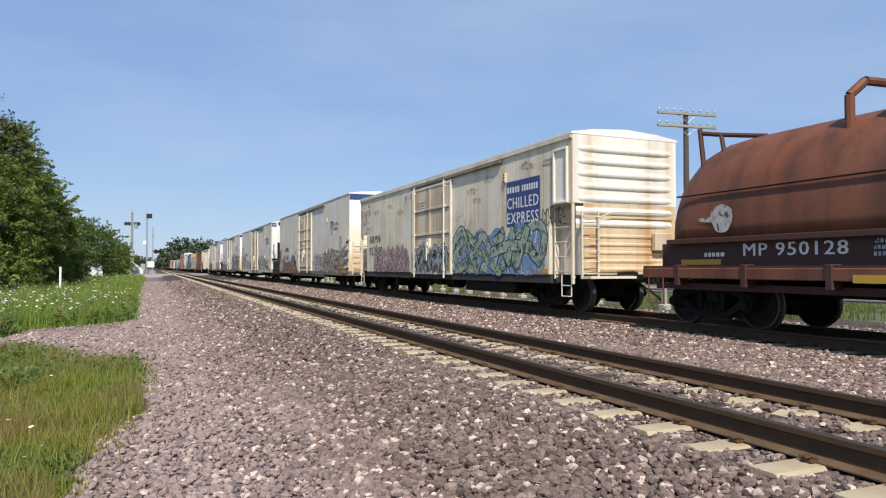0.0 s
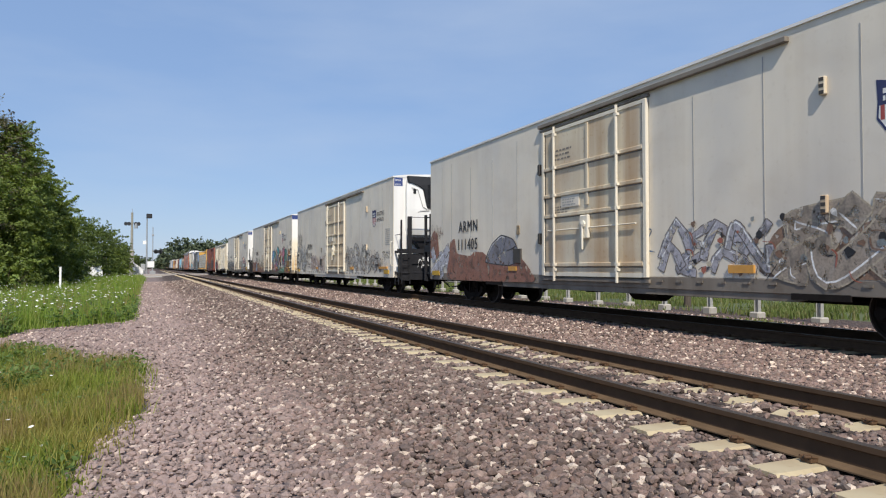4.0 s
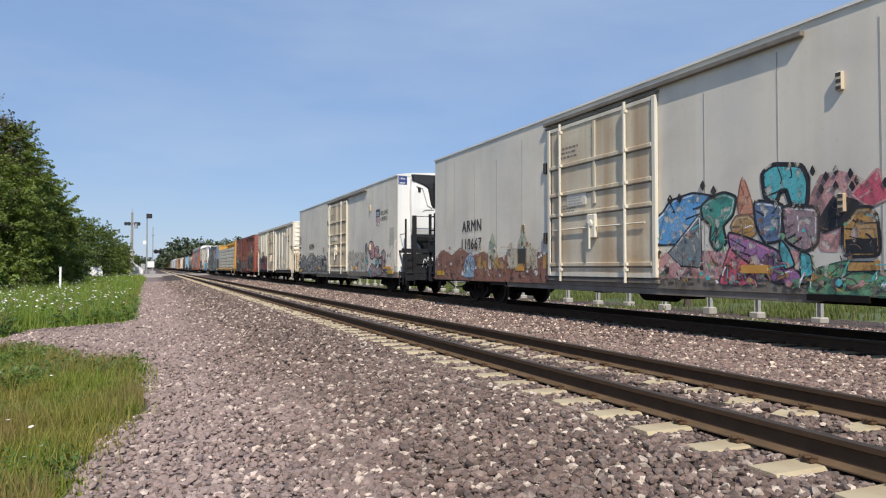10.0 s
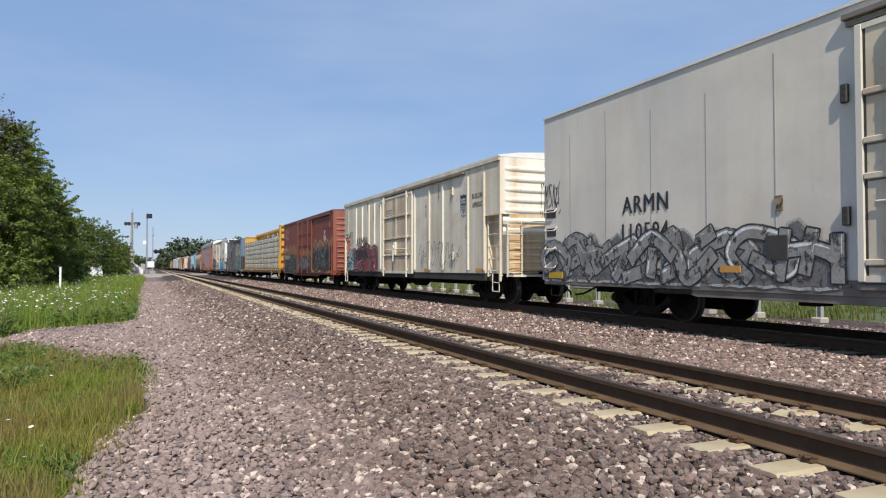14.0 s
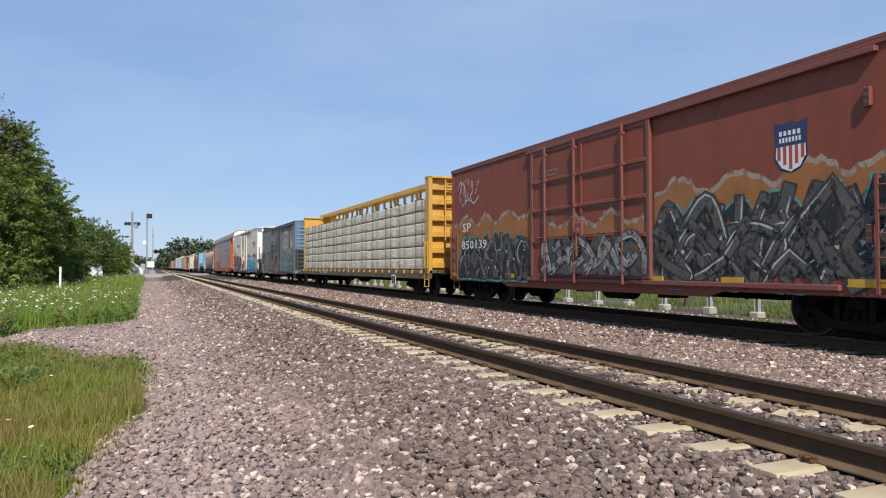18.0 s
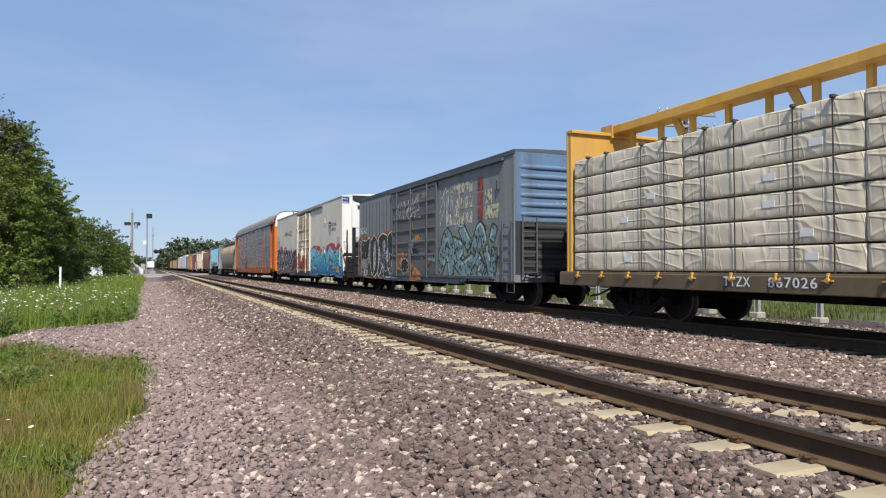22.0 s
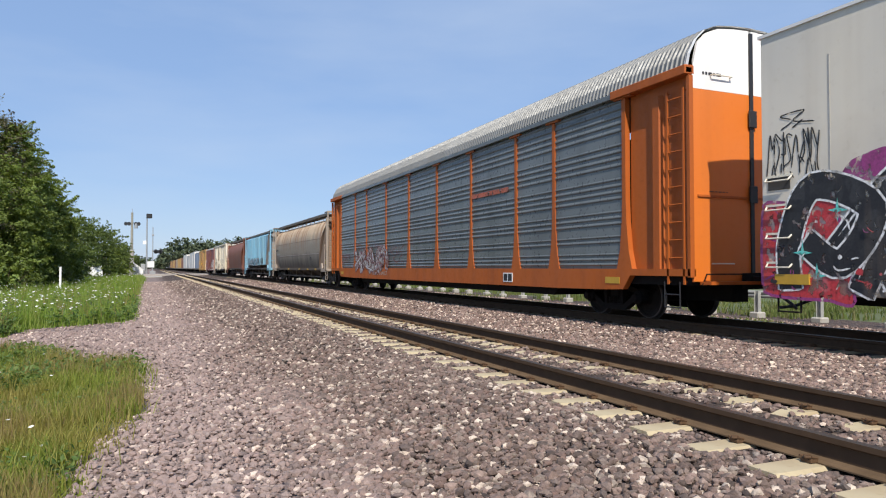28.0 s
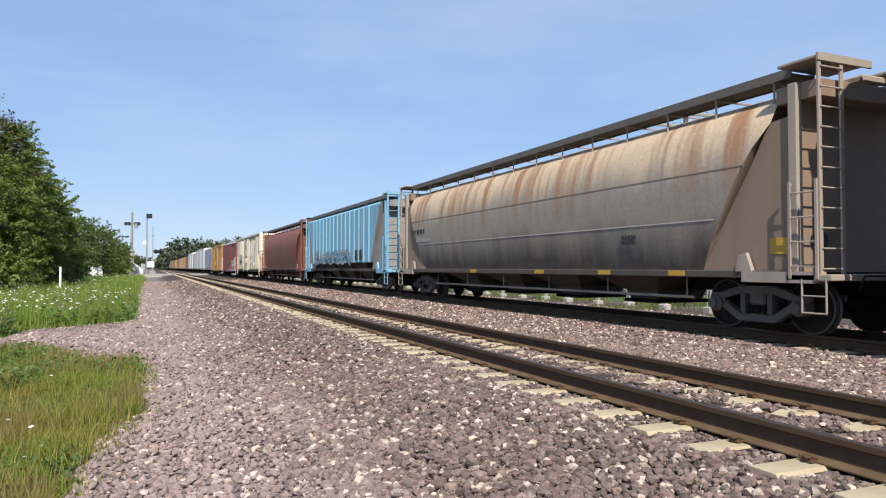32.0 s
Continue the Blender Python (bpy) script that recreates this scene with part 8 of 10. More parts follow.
def autorack(t_front, L):
    car = car_empty("auto_rack_car", "tall orange auto rack car with grey ribbed side panels", "rail car", t_front, L)
    part("deck", Shape().box(-1.45, 1.45, 0.1, L - 0.1, 0.78, 1.0), M["steel_dark"], car)
    sill = Shape().prism([(0.0, 0.96), (0.0, 1.1), (L, 1.1), (L, 0.96), (L - 1.75, 0.96), (L - 2.0, 0.66), (L - 2.6, 0.64), (L - 4.5, 0.62), (4.5, 0.62), (2.6, 0.64), (2.0, 0.66), (1.75, 0.96)], -1.6, -1.46, axis="x")
    part("side_sill", sill, M["ar_orange"], car)
    sill2 = Shape().box(1.46, 1.6, 0, L, 0.70, 1.1)
    part("side_sill", sill2, M["ar_orange"], car)
    posts = [1.95, 4.74, 6.69, 9.61, 12.46, 15.34, 18.19, 21.11, 23.06, L - 1.95]
    part("far_wall", Shape().box(1.50, 1.56, 0.1, L - 0.1, 1.1, 4.75), M["ar_panel"], car)
    for a, b in zip(posts, posts[1:]):
        prof = []
        z = 1.12
        for group, pitch, deep in ((3, 0.115, 0.026), (2, 0.12, 0.026), (3, 0.13, 0.027), (4, 0.14, 0.028), (4, 0.15, 0.028), (5, 0.16, 0.028)):
            for i in range(group):
                prof += [(-1.556, z), (-1.556, z + pitch * 0.36), (-1.556 - deep * 0.45, z + pitch * 0.45), (-1.556 - deep * 0.8, z + pitch * 0.56), (-1.556 - deep * 0.8, z + pitch * 0.66), (-1.556 - deep * 0.4, z + pitch * 0.84)]
                z += pitch
            z += 0.155
        prof.append((-1.556, 4.83))
        v = [(x, y, z2) for y in (a + 0.06, b - 0.06) for x, z2 in prof]
        n = len(prof)
        s = Shape().add(v, [(i, i + 1, i + 1 + n, i + n) for i in range(n - 1)])
        s.box(-1.55, -1.48, a + 0.06, b - 0.06, 1.1, 4.84)
        part("side_panel", s, M["ar_panel"], car)
    for y in posts:
        w = 0.062
        s = Shape().prism([(y - w * 4.2, 1.08), (y + w * 4.2, 1.08), (y + w * 2.4, 1.5), (y + w * 1.3, 2.1), (y + w, 2.6), (y + w, 4.86), (y - w, 4.86), (y - w, 2.6), (y - w * 1.3, 2.1), (y - w * 2.4, 1.5)], -1.592, -1.47, axis="x")
        po = part("side_post", s, M["ar_orange"], car)
        part("post_cap", Shape().prism([(y - 0.30, 4.79), (y + 0.30, 4.79), (y + 0.30, 4.87), (y - 0.30, 4.87)], -1.63, -1.50, axis="x"), M["ar_orange"], po)
    # boarded end sections with ladders
    for a, b, lad in ((0.06, 1.85, 0.30), (L - 1.85, L - 0.06, L - 0.40)):
        e = Shape().box(-1.47, -1.42, a, b, 1.05, 4.82)
        e.prism([(-1.47, a + 0.75), (-1.56, a + 0.82), (-1.56, a + 1.0), (-1.47, a + 1.07)], 1.1, 4.6, axis="z")
        part("end_side_panel", e, M["ar_orange"], car)
        pl2 = Shape().box(-1.6, -1.502, -0.02 if lad < 5 else L - 0.06, 0.06 if lad < 5 else L + 0.02, 0.94, 4.80)
        part("corner_post", pl2, M["ar_orange"], car)
        side_ladder(car, lad - 0.14, lad + 0.30, 0.8, 4.6, 11, M["ar_orange"], x=-1.55, out=0.03)
    gut = Shape().box(-1.66, -1.50, 0.0, L, 4.84, 4.96, c=0.01)
    part("roof_rail", gut, M["ar_panel"], car)
    for a, b in ((0.0, 2.3), (L - 2.3, L)):
        part("roof_rail_end", Shape().box(-1.68, -1.45, a, b, 4.82, 5.00, c=0.012), M["ar_orange"], car)
    # ribbed roof
    prof = [(-1.58, 4.84), (-1.52, 5.08), (-1.36, 5.36), (-1.14, 5.56), (-0.85, 5.67), (-0.4, 5.72), (0, 5.735)]
    prof = prof + [(-x, z) for x, z in prof[-2::-1]]
    prof = [(x, 4.97 + (z - 4.84) * 1.03) for x, z in prof]
    rings = []
    y = 0.06
    while y < L - 0.1:
        for dy, k in ((0.0, 0.0), (0.02, 0.035), (0.045, 0.035), (0.065, 0.0)):
            rings.append([(x * (1 + k * 0.35), y + dy, z + k) for x, z in prof])
        y += 0.135
    part("roof", Shape().sweep(rings, close=False, caps=False), M["ar_roof"], car)
    part("roof_arch", Shape().sweep([[(x * q, yy, z * 1.0 + (q - 1) * 2) for x, z in prof] for yy, q in ((0.0, 1.012), (0.12, 1.012))], close=False, caps=False), M["ar_white"], car)
    # front end doors: orange with white tops
    def door(x0, x1, side):
        d = part("end_door", Shape().box(x0, x1, 0.0, 0.06, 0.85, 4.56, c=0.01), M["ar_door"], car)
        pts = [(x0, 4.562), (x1, 4.562)] + sorted([(min(max(x, x0), x1), z - 0.04) for x, z in prof if x0 - 0.15 <= x <= x1 + 0.15], key=lambda q: -q[0])
        part("door_top", Shape().prism(pts, 0.002, 0.055), M["ar_white"], d)
        for z in (4.85, 1.2):
            part("grab_bar", Shape().pipe([(x0 + 0.45 + side, 0.0, z), (x0 + 0.45 + side, -0.07, z), (x0 + 0.95 + side, -0.07, z), (x0 + 0.95 + side, 0.0, z)], 0.014, 6), M["galv"], d)
        part("kick_rib", Shape().box(x0 + 0.1, x1 - 0.1, -0.03, 0.0, 2.48, 2.52), M["ar_orange"], d)
    door(-1.50, -0.03, 0.0)
    door(0.03, 1.50, 0.0)
    part("door_gap_seal", Shape().box(-0.045, 0.045, -0.03, 0.03, 0.9, 5.80), M["black"], car)
    hz = Shape()
    for z in (3.9, 2.4):
        hz.box(-0.10, 0.10, -0.07, -0.03, z, z + 0.34, c=0.01)
    part("door_lock", hz, M["black"], car)
    bars(car, -1.25, 4.85, 0.6, 0.09, 1, M["black_mark"], on_end(0.0), 91)
    bars(car, 0.3, 4.85, 0.6, 0.09, 1, M["black_mark"], on_end(0.0), 92)
    bars(car, -1.1, 2.58, 0.55, 0.03, 1, M["black_mark"], on_end(0.0), 93)
    red = Shape().box(-1.589, -1.586, 7.1, 9.6, 3.30, 3.44)
    part("red_stripe", red, spray("red_fade", (0.45, 0.12, 0.07)), car)
    scrawl(car, -25.6, 1.32, 1.75, 0.5, spray("darkred", (0.24, 0.06, 0.07)), on_side(-1.587), 94, 8, 0.024)
    lettering(car, "TTGX 953402", -20.7, 0.80, 2.75, 0.19, spray("dull_white", (0.5, 0.46, 0.42)), on_side(-1.602))
    for y in (2.1, L - 2.6):
        part("reflector", Shape().box(-1.61, -1.6, y, y + 0.5, 0.78, 0.92), M["yellow_mark"], car)
    dp = Shape().box(-1.612, -1.6, 6.85, 7.4, 0.72, 0.98)
    pl3 = part("data_plate", dp, M["white_mark"], car)
    for a in (6.89, 7.15):
        part("data_card", Shape().box(-1.616, -1.612, a, a + 0.21, 0.75, 0.95), M["black"], pl3)
    steps(car, 0.3, 1, M["black"], 0.35, 0.85)
    steps(car, L - 0.8, 1, M["black"], 0.35, 0.85)
    part("well_floor", Shape().prism([(4.6, 0.80), (5.2, 0.42), (L - 5.2, 0.42), (L - 4.6, 0.80)], -1.3, 1.3, axis="x"), M["steel_dark"], car)
    ft = Shape().box(-1.35, 1.35, -0.28, 0.0, 0.80, 0.86)
    part("crossover_platform", ft, M["ar_orange"], car)
    trucks(car, (3.0, L - 3.0))
    underframe(car, L, 0.85)
    coupler(car, 0, -1, 0.9)
    coupler(car, L, 1, 0.9)
    return car


c11 = autorack(29.76, 27.8)
# the auto rack: faded silver forms over two panels
wildstyle(c11, -22.9, 0.98, 4.9, 0.98, (spray("thin_silver", (0.40, 0.375, 0.36), 0.7), INK["faded_red"], spray("pale_silver", (0.44, 0.42, 0.41), 0.68), WHT), on_side(-1.603), 4, 281, thick=0.34, line=0.035, ground=False, curvy=1.0)
scrawl(c11, -22.6, 1.25, 4.2, 0.95, INK["faded_red"], on_side(-1.606), 98, 5, 0.035)
scrawl(c11, -18.4, 1.35, 2.4, 0.7, INK["faded_red"], on_side(-1.588), 99, 4, 0.03)

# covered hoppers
# the near-black low tone paints the shade on the shell's undercut lower half
M["hop_tan"] = hopper_mat("tan_shell_shaded_below", (0.57, 0.435, 0.29), (0.33, 0.29, 0.235), (0.06, 0.053, 0.046), (0.31, 0.155, 0.075), 0.9)
M["hop_frame"] = paint("dusty_tan_frame", (0.36, 0.30, 0.245), (0.19, 0.12, 0.08), 0.5, True, 0.7)
M["hop_end"] = paint("brown_dust_end", (0.26, 0.18, 0.125), (0.17, 0.11, 0.08), 0.4, True, 0.75)
M["hop_sill"] = paint("grimy_brown_hopper_steel", (0.085, 0.068, 0.054), (0.045, 0.034, 0.026), 0.6, True, 0.8)
M["hop_blue"] = paint("light_blue_side", (0.19, 0.44, 0.60), (0.12, 0.14, 0.15), 0.35, True, 0.55, fade=0.3)
M["hop_grey"] = paint("grey_hopper_slope", (0.30, 0.28, 0.27), (0.13, 0.11, 0.1), 0.5, True, 0.7)
M["hop_brown"] = paint("brown_shell", (0.22, 0.075, 0.04), (0.08, 0.04, 0.03), 0.4, True, 0.6, fade=0.2)
M["mesh_dark"] = plain("walkway_grating", (0.14, 0.12, 0.10), 0.7, 0.2, 0.3, 12.0)

M["coil"] = paint("rust_brown_hood", (0.178, 0.056, 0.022), (0.05, 0.020, 0.012), 0.8, True, 0.6, fade=0.12, level=0.5)
M["coil_dark"] = paint("dark_brown_body", (0.062, 0.020, 0.012), (0.04, 0.02, 0.015), 0.5, True, 0.65)

SHELL = [(-1.42, 1.06), (-1.50, 1.5), (-1.555, 2.0), (-1.595, 2.5), (-1.60, 2.85), (-1.565, 3.15), (-1.46, 3.55), (-1.30, 3.85), (-1.05, 4.05), (-0.6, 4.16), (0.0, 4.20)]


def hopper(t_front, L, label, shell, frame_m, end_m, curved=True, outlets=4):
    car = car_empty("covered_hopper", label, "rail car", t_front, L)
    if curved:
        prof = SHELL + [(-x, z) for x, z in SHELL[-2::-1]]
    else:
        prof = [(-1.58, 1.38), (-1.58, 4.0), (-1.5, 4.1), (-0.8, 4.22), (0, 4.27), (0.8, 4.22), (1.5, 4.1), (1.58, 4.0), (1.58, 1.38)]

    def y_in(z):
        f = max(0.0, min(1.0, (3.55 - z) / 2.45))
        return 1.36 + 1.58 * f ** 0.9
    n = 24
    rings = []
    for i in range(n + 1):
        rings.append([(x, y_in(z) + (L - 2 * y_in(z)) * i / n, z) for x, z in prof])
    s = Shape().sweep(rings, close=False, caps=False)
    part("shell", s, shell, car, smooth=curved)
    bottom = Shape()
    zb = prof[0][1]
    bottom.box(-1.5, 1.5, 2.9, L - 2.9, zb - 0.02, zb + 0.02)
    part("floor_sheet", bottom, end_m, car)
    # sloping end sheets
    for a in (0, 1):
        ring = rings[0] if a == 0 else rings[-1]
        sl = Shape().add(ring, [tuple(range(len(ring)))])
        part("slope_sheet", sl, end_m, car)
    for x in (-1, 1):
        part("side_sill", Shape().box(min(x * 1.42, x * 1.54), max(x * 1.42, x * 1.54), 0.9, L - 0.9, 0.95, 1.08, c=0.012), M["hop_sill"], car)
    for y0, d in ((0.0, 1), (L, -1)):
        tri = Shape()
        pts = [(y0 + d * 0.96, 1.06), (y0 + d * 2.92, 1.06), (y0 + d * 2.3, 2.1), (y0 + d * 1.75, 2.95), (y0 + d * 1.40, 3.55), (y0 + d * 0.96, 3.6)]
        tri.prism(pts, -1.44, -1.40, axis="x")
        part("end_gusset", tri, end_m, car)
        p = Shape().box(-1.5, -1.36, min(y0 + d * 0.84, y0 + d * 1.0), max(y0 + d * 0.84, y0 + d * 1.0), 0.95, 4.1, c=0.01)
        part("end_post", p, frame_m, car)
        p = Shape().box(1.36, 1.5, min(y0 + d * 0.84, y0 + d * 1.0), max(y0 + d * 0.84, y0 + d * 1.0), 0.95, 4.1, c=0.01)
        part("end_post", p, frame_m, car)
        e = Shape().box(-1.36, 1.36, min(y0 + d * 0.90, y0 + d * 0.96), max(y0 + d * 0.90, y0 + d * 0.96), 1.05, 4.05)
        e.box(-1.40, 1.40, min(y0 + d * 0.50, y0 + d * 1.3), max(y0 + d * 0.50, y0 + d * 1.3), 3.82, 4.10, c=0.01)
        part("end_sheet", e, end_m, car)
        plat = Shape().box(-1.58, 1.58, min(y0 + d * 0.2, y0 + d * 1.0), max(y0 + d * 0.2, y0 + d * 1.0), 0.92, 1.02, c=0.012)
        plat.box(-1.58, -1.3, min(y0 + d * 0.5, y0 + d * 1.9), max(y0 + d * 0.5, y0 + d * 1.9), 0.88, 1.06)
        part("end_platform", plat, frame_m, car)
        for x in (-0.95, 0.95):
            tp = Shape().box(x - 0.6, x + 0.6, min(y0 + d * 0.40, y0 + d * 1.15), max(y0 + d * 0.40, y0 + d * 1.15), 4.38, 4.43, c=0.01)
            tp.box(x - 0.62, x + 0.62, min(y0 + d * 0.38, y0 + d * 0.42), max(y0 + d * 0.38, y0 + d * 0.42), 4.33, 4.45)
            part("roof_platform", tp, frame_m, car)
        yy = y0 + d * 0.42
        ladder(car, -1.52, -1.02, yy, 0.95, 4.4, 11, frame_m, out=0.0, rail=0.035)
        side_ladder(car, y0 + d * 0.44, y0 + d * 0.92, 0.95, 2.5, 4, frame_m, x=-1.55, out=0.03)
        jl = Shape().prism([(y0 + d * 1.7, 1.06), (y0 + d * 2.05, 1.06), (y0 + d * 1.98, 1.35), (y0 + d * 1.82, 1.38)], -1.56, -1.48, axis="x")
        part("jacking_bracket", jl, frame_m, car)
    # roof walkways on brackets over both shoulders
    for x in (-1, 1):
        w = Shape().box(min(x * 0.74, x * 1.26), max(x * 0.74, x * 1.26), 1.1, L - 1.1, 4.30, 4.34)
        rw = part("roof_walkway", w, M["mesh_dark"], car)
        part("walkway_edge", Shape().box(min(x * 1.26, x * 1.28), max(x * 1.26, x * 1.28), 1.1, L - 1.1, 4.27, 4.43), M["mesh_dark"], rw)
        part("walkway_edge", Shape().box(min(x * 0.72, x * 0.74), max(x * 0.72, x * 0.74), 1.1, L - 1.1, 4.27, 4.40), M["mesh_dark"], rw)
    for i in range(14):
        y = 1.5 + (L - 3.0) * i / 13
        b = Shape().pipe([(-1.2, y, 4.3), (-1.2, y, 3.9)], 0.02, 6)
        b.box(-1.25, 1.25, y - 0.025, y + 0.025, 4.255, 4.28)
        part("walkway_bracket", b, frame_m, car)
    for i in range(6):
        y = L * (i + 0.5) / 6
        part("roof_hatch", Shape().box(-0.28, 0.28, y - 1.1, y + 1.1, 4.17, 4.30, c=0.03), frame_m, car)
    for i in range(outlets):
        y = 4.1 + (L - 8.2) * (i + 0.5) / outlets
        w2 = (L - 8.2) / outlets / 2 * 0.96
        o = Shape()
        o.sweep([[(-a, y - b, z), (a, y - b, z), (a, y + b, z), (-a, y + b, z)] for z, a, b in ((zb, 1.40, w2), (0.62, 0.7, w2 * 0.38), (0.42, 0.62, w2 * 0.34))])
        part("outlet_hopper", o, M["hop_sill"], car)
        g2 = Shape().box(-0.75, 0.75, y - w2 * 0.4, y + w2 * 0.4, 0.34, 0.42, c=0.01)
        g2.rod((-0.95, y + 0.1, 0.4), (0.95, y + 0.1, 0.4), 0.03, 7)
        part("outlet_gate", g2, M["steel_dark"], car)
    trucks(car, (2.05, L - 2.05), grey=True)
    coupler(car, 0, -1, 0.75)
    coupler(car, L, 1, 0.75)
    cs = Shape().box(-0.2, 0.2, 0.1, L - 0.1, 0.66, 0.98)
    part("center_sill", cs, M["steel_dark"], car)
    bp = Shape().rod((-1.2, 3.4, 0.55), (-1.2, L - 3.4, 0.55), 0.03, 7)
    for i in range(6):
        y = 3.6 + (L - 7.2) * i / 5
        bp.rod((-1.2, y, 0.55), (-1.2, y, 1.0), 0.015, 5)
    part("train_line_pipe", bp, M["hop_frame"], car)
    brake_wheel(car, 0.3, 0.3, 2.0, M["steel_dark"])
    steps(car, 0.3, 1, frame_m)
    steps(car, L - 0.7, 1, frame_m)
    return car


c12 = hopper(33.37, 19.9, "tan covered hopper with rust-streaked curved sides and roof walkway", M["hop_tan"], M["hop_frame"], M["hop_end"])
part("seam_line", Shape().box(-1.564, -1.55, 2.55, 17.3, 1.99, 2.008), M["stripe_pale"], c12)
part("lap_joint", Shape().box(-1.605, -1.59, 1.8, 18.1, 2.88, 2.90), M["hop_end"], c12)
for y in (3.3, 5.6, 8.4, 12.4):
    part("reflector", Shape().box(-1.548, -1.54, y, y + 0.45, 0.97, 1.07), M["yellow_mark"], c12)
part("warning_patch", Shape().box(-1.452, -1.44, 0.98, 1.42, 1.35, 1.62), M["yellow_mark"], c12)
bars(c12, -17.9, 2.42, 1.3, 0.18, 1, M["black_mark"], on_side(-1.597), 101, fill=0.8)
bars(c12, -17.6, 2.1, 1.5, 0.16, 1, M["seam"], on_side(-1.575), 102, fill=0.8)
bars(c12, -5.2, 1.62, 0.5, 0.22, 2, M["black_mark"], on_side(-1.54), 103, fill=0.8)
ho = Shape().lathe([(0.0, 0), (0.2, 0), (0.2, -0.01), (0.0, -0.01)], (-0.95, 0.89, 1.55), axis="y", n=14)
part("slope_hole", ho, M["black"], c12)

c13 = hopper(35.99, 17.7, "light blue covered hopper with ribbed sides and grey hopper slopes", M["hop_blue"], M["hop_blue"], M["hop_grey"], False, 3)
for i in range(15):
    y = 2.95 + i * 0.84
    part("side_rib", Shape().box(-1.64, -1.58, y - 0.05, y + 0.05, 1.39, 4.0, c=0.01), M["hop_blue"], c13)
graffiti(c13, -14.2, 1.3, 8.2, 0.8, (spray("slateblue", (0.14, 0.2, 0.26)), spray("slateblue", (0.14, 0.2, 0.26)), spray("greyblue", (0.2, 0.3, 0.36)), WHT), on_side(-1.641), 8, 105, cloud=False, thick=0.2)
for y in (4.0, 4.8):
    part("data_plate", Shape().box(-1.645, -1.64, y, y + 0.42, 1.5, 2.0), M["black"], c13)
hopper(38.32, 18.3, "brown covered hopper with curved sides", M["hop_brown"], M["hop_brown"], M["hop_brown"], True, 3)

# coil car with a rounded hood
def coil_car(t_rear, L):
    car = car_empty("coil_car", "rust-brown steel coil car with rounded hood and white lettering", "rail car", t_rear - L / SPEED, L)
    a, b = 0.62, L - 0.62
    prof = [(-1.42, 1.66)] + [(-1.42 * math.cos(q) ** 0.8 if math.cos(q) > 0 else 0, 1.66 + 0.25 + 1.74 * math.sin(q)) for q in [math.pi / 2 * i / 9 for i in range(10)]]
    prof = prof + [(-x, z) for x, z in prof[-2::-1]]
    rings = []
    for y, k, kz in ((a, 0.88, 0.50), (a + 0.04, 0.93, 0.66), (a + 0.15, 0.97, 0.80), (a + 0.4, 0.99, 0.92), (a + 0.8, 1.0, 0.98), (a + 1.25, 1.0, 1.0), (L * 0.5, 1.0, 1.0), (b - 1.25, 1.0, 1.0), (b - 0.8, 1.0, 0.98), (b - 0.4, 0.99, 0.92), (b - 0.15, 0.97, 0.80), (b - 0.04, 0.93, 0.66), (b, 0.88, 0.50)):
        rings.append([(x * k, y, 1.66 + (z - 1.66) * kz) for x, z in prof])
    hood = part("hood", Shape().sweep(rings, close=True), M["coil"], car, smooth=True)
    lip = Shape().box(-1.50, -1.36, a, b, 1.58, 1.68, c=0.01)
    lip.box(1.36, 1.50, a, b, 1.58, 1.68, c=0.01)
    part("hood_lip", lip, M["coil_dark"], hood)
    mid = Shape().sweep([[(-1.40 * q, y, 2.50), (-1.445 * q, y, 2.52), (-1.40 * q, y, 2.54)] for y, q in ((a + 0.2, 0.985), (b - 0.2, 0.985))])
    part("hood_seam", mid, M["coil_dark"], hood)
    cr = Shape().box(-0.7, 0.7, L * 0.28, L * 0.72, 3.52, 3.64, c=0.03)
    part("hood_ridge", cr, M["coil"], hood)
    for yy in (b - 0.5, a + 1.2):
        s = Shape()
        s.pipe([(-0.97, yy, 2.98), (-0.92, yy + 0.16, 3.88)], 0.05, 8)
        s.pipe([(-0.92, yy + 0.14, 3.80), (-0.75, yy - 0.22, 3.72), (-0.35, yy - 0.95, 3.60)], 0.045, 8)
        s.pipe([(-0.75, yy - 0.22, 3.72), (-0.80, yy - 0.36, 3.26)], 0.045, 8)
        part("lifting_bracket", s, M["coil_dark"], hood)
    for yy in (b - 3.45, b - 4.25):
        s = Shape().pipe([(-0.85, yy, 3.3), (-0.85, yy, 3.85), (-0.65, yy - 0.12, 4.07), (0.3, yy - 0.12, 4.1), (0.6, yy, 3.9), (0.6, yy, 3.5)], 0.075, 8)
        part("lifting_yoke", s, M["coil"], hood)
    body = Shape().box(-1.36, 1.36, 0.35, L - 0.35, 1.05, 1.6)
    part("body", body, M["coil_dark"], car)
    part("side_sill", Shape().box(-1.58, -1.35, 0.0, L, 0.92, 1.12, c=0.015), M["coil"], car)
    part("side_sill", Shape().box(1.35, 1.58, 0.0, L, 0.80, 1.12, c=0.015), M["coil"], car)
    part("walkway", Shape().box(-1.56, 1.56, 0.0, L, 1.12, 1.16), M["coil_dark"], car)
    part("floor", Shape().box(-1.3, 1.3, 0.1, L - 0.1, 0.7, 0.82), M["coil_dark"], car)
    for i in range(10):
        y = 1.0 + (L - 2.0) * i / 9
        br = Shape().box(-1.6, -1.36, y - 0.06, y + 0.06, 0.78, 1.18, c=0.01)
        part("sill_bracket", br, M["coil_dark"], car)
    u0 = -(L - 0.305 * SPEED)
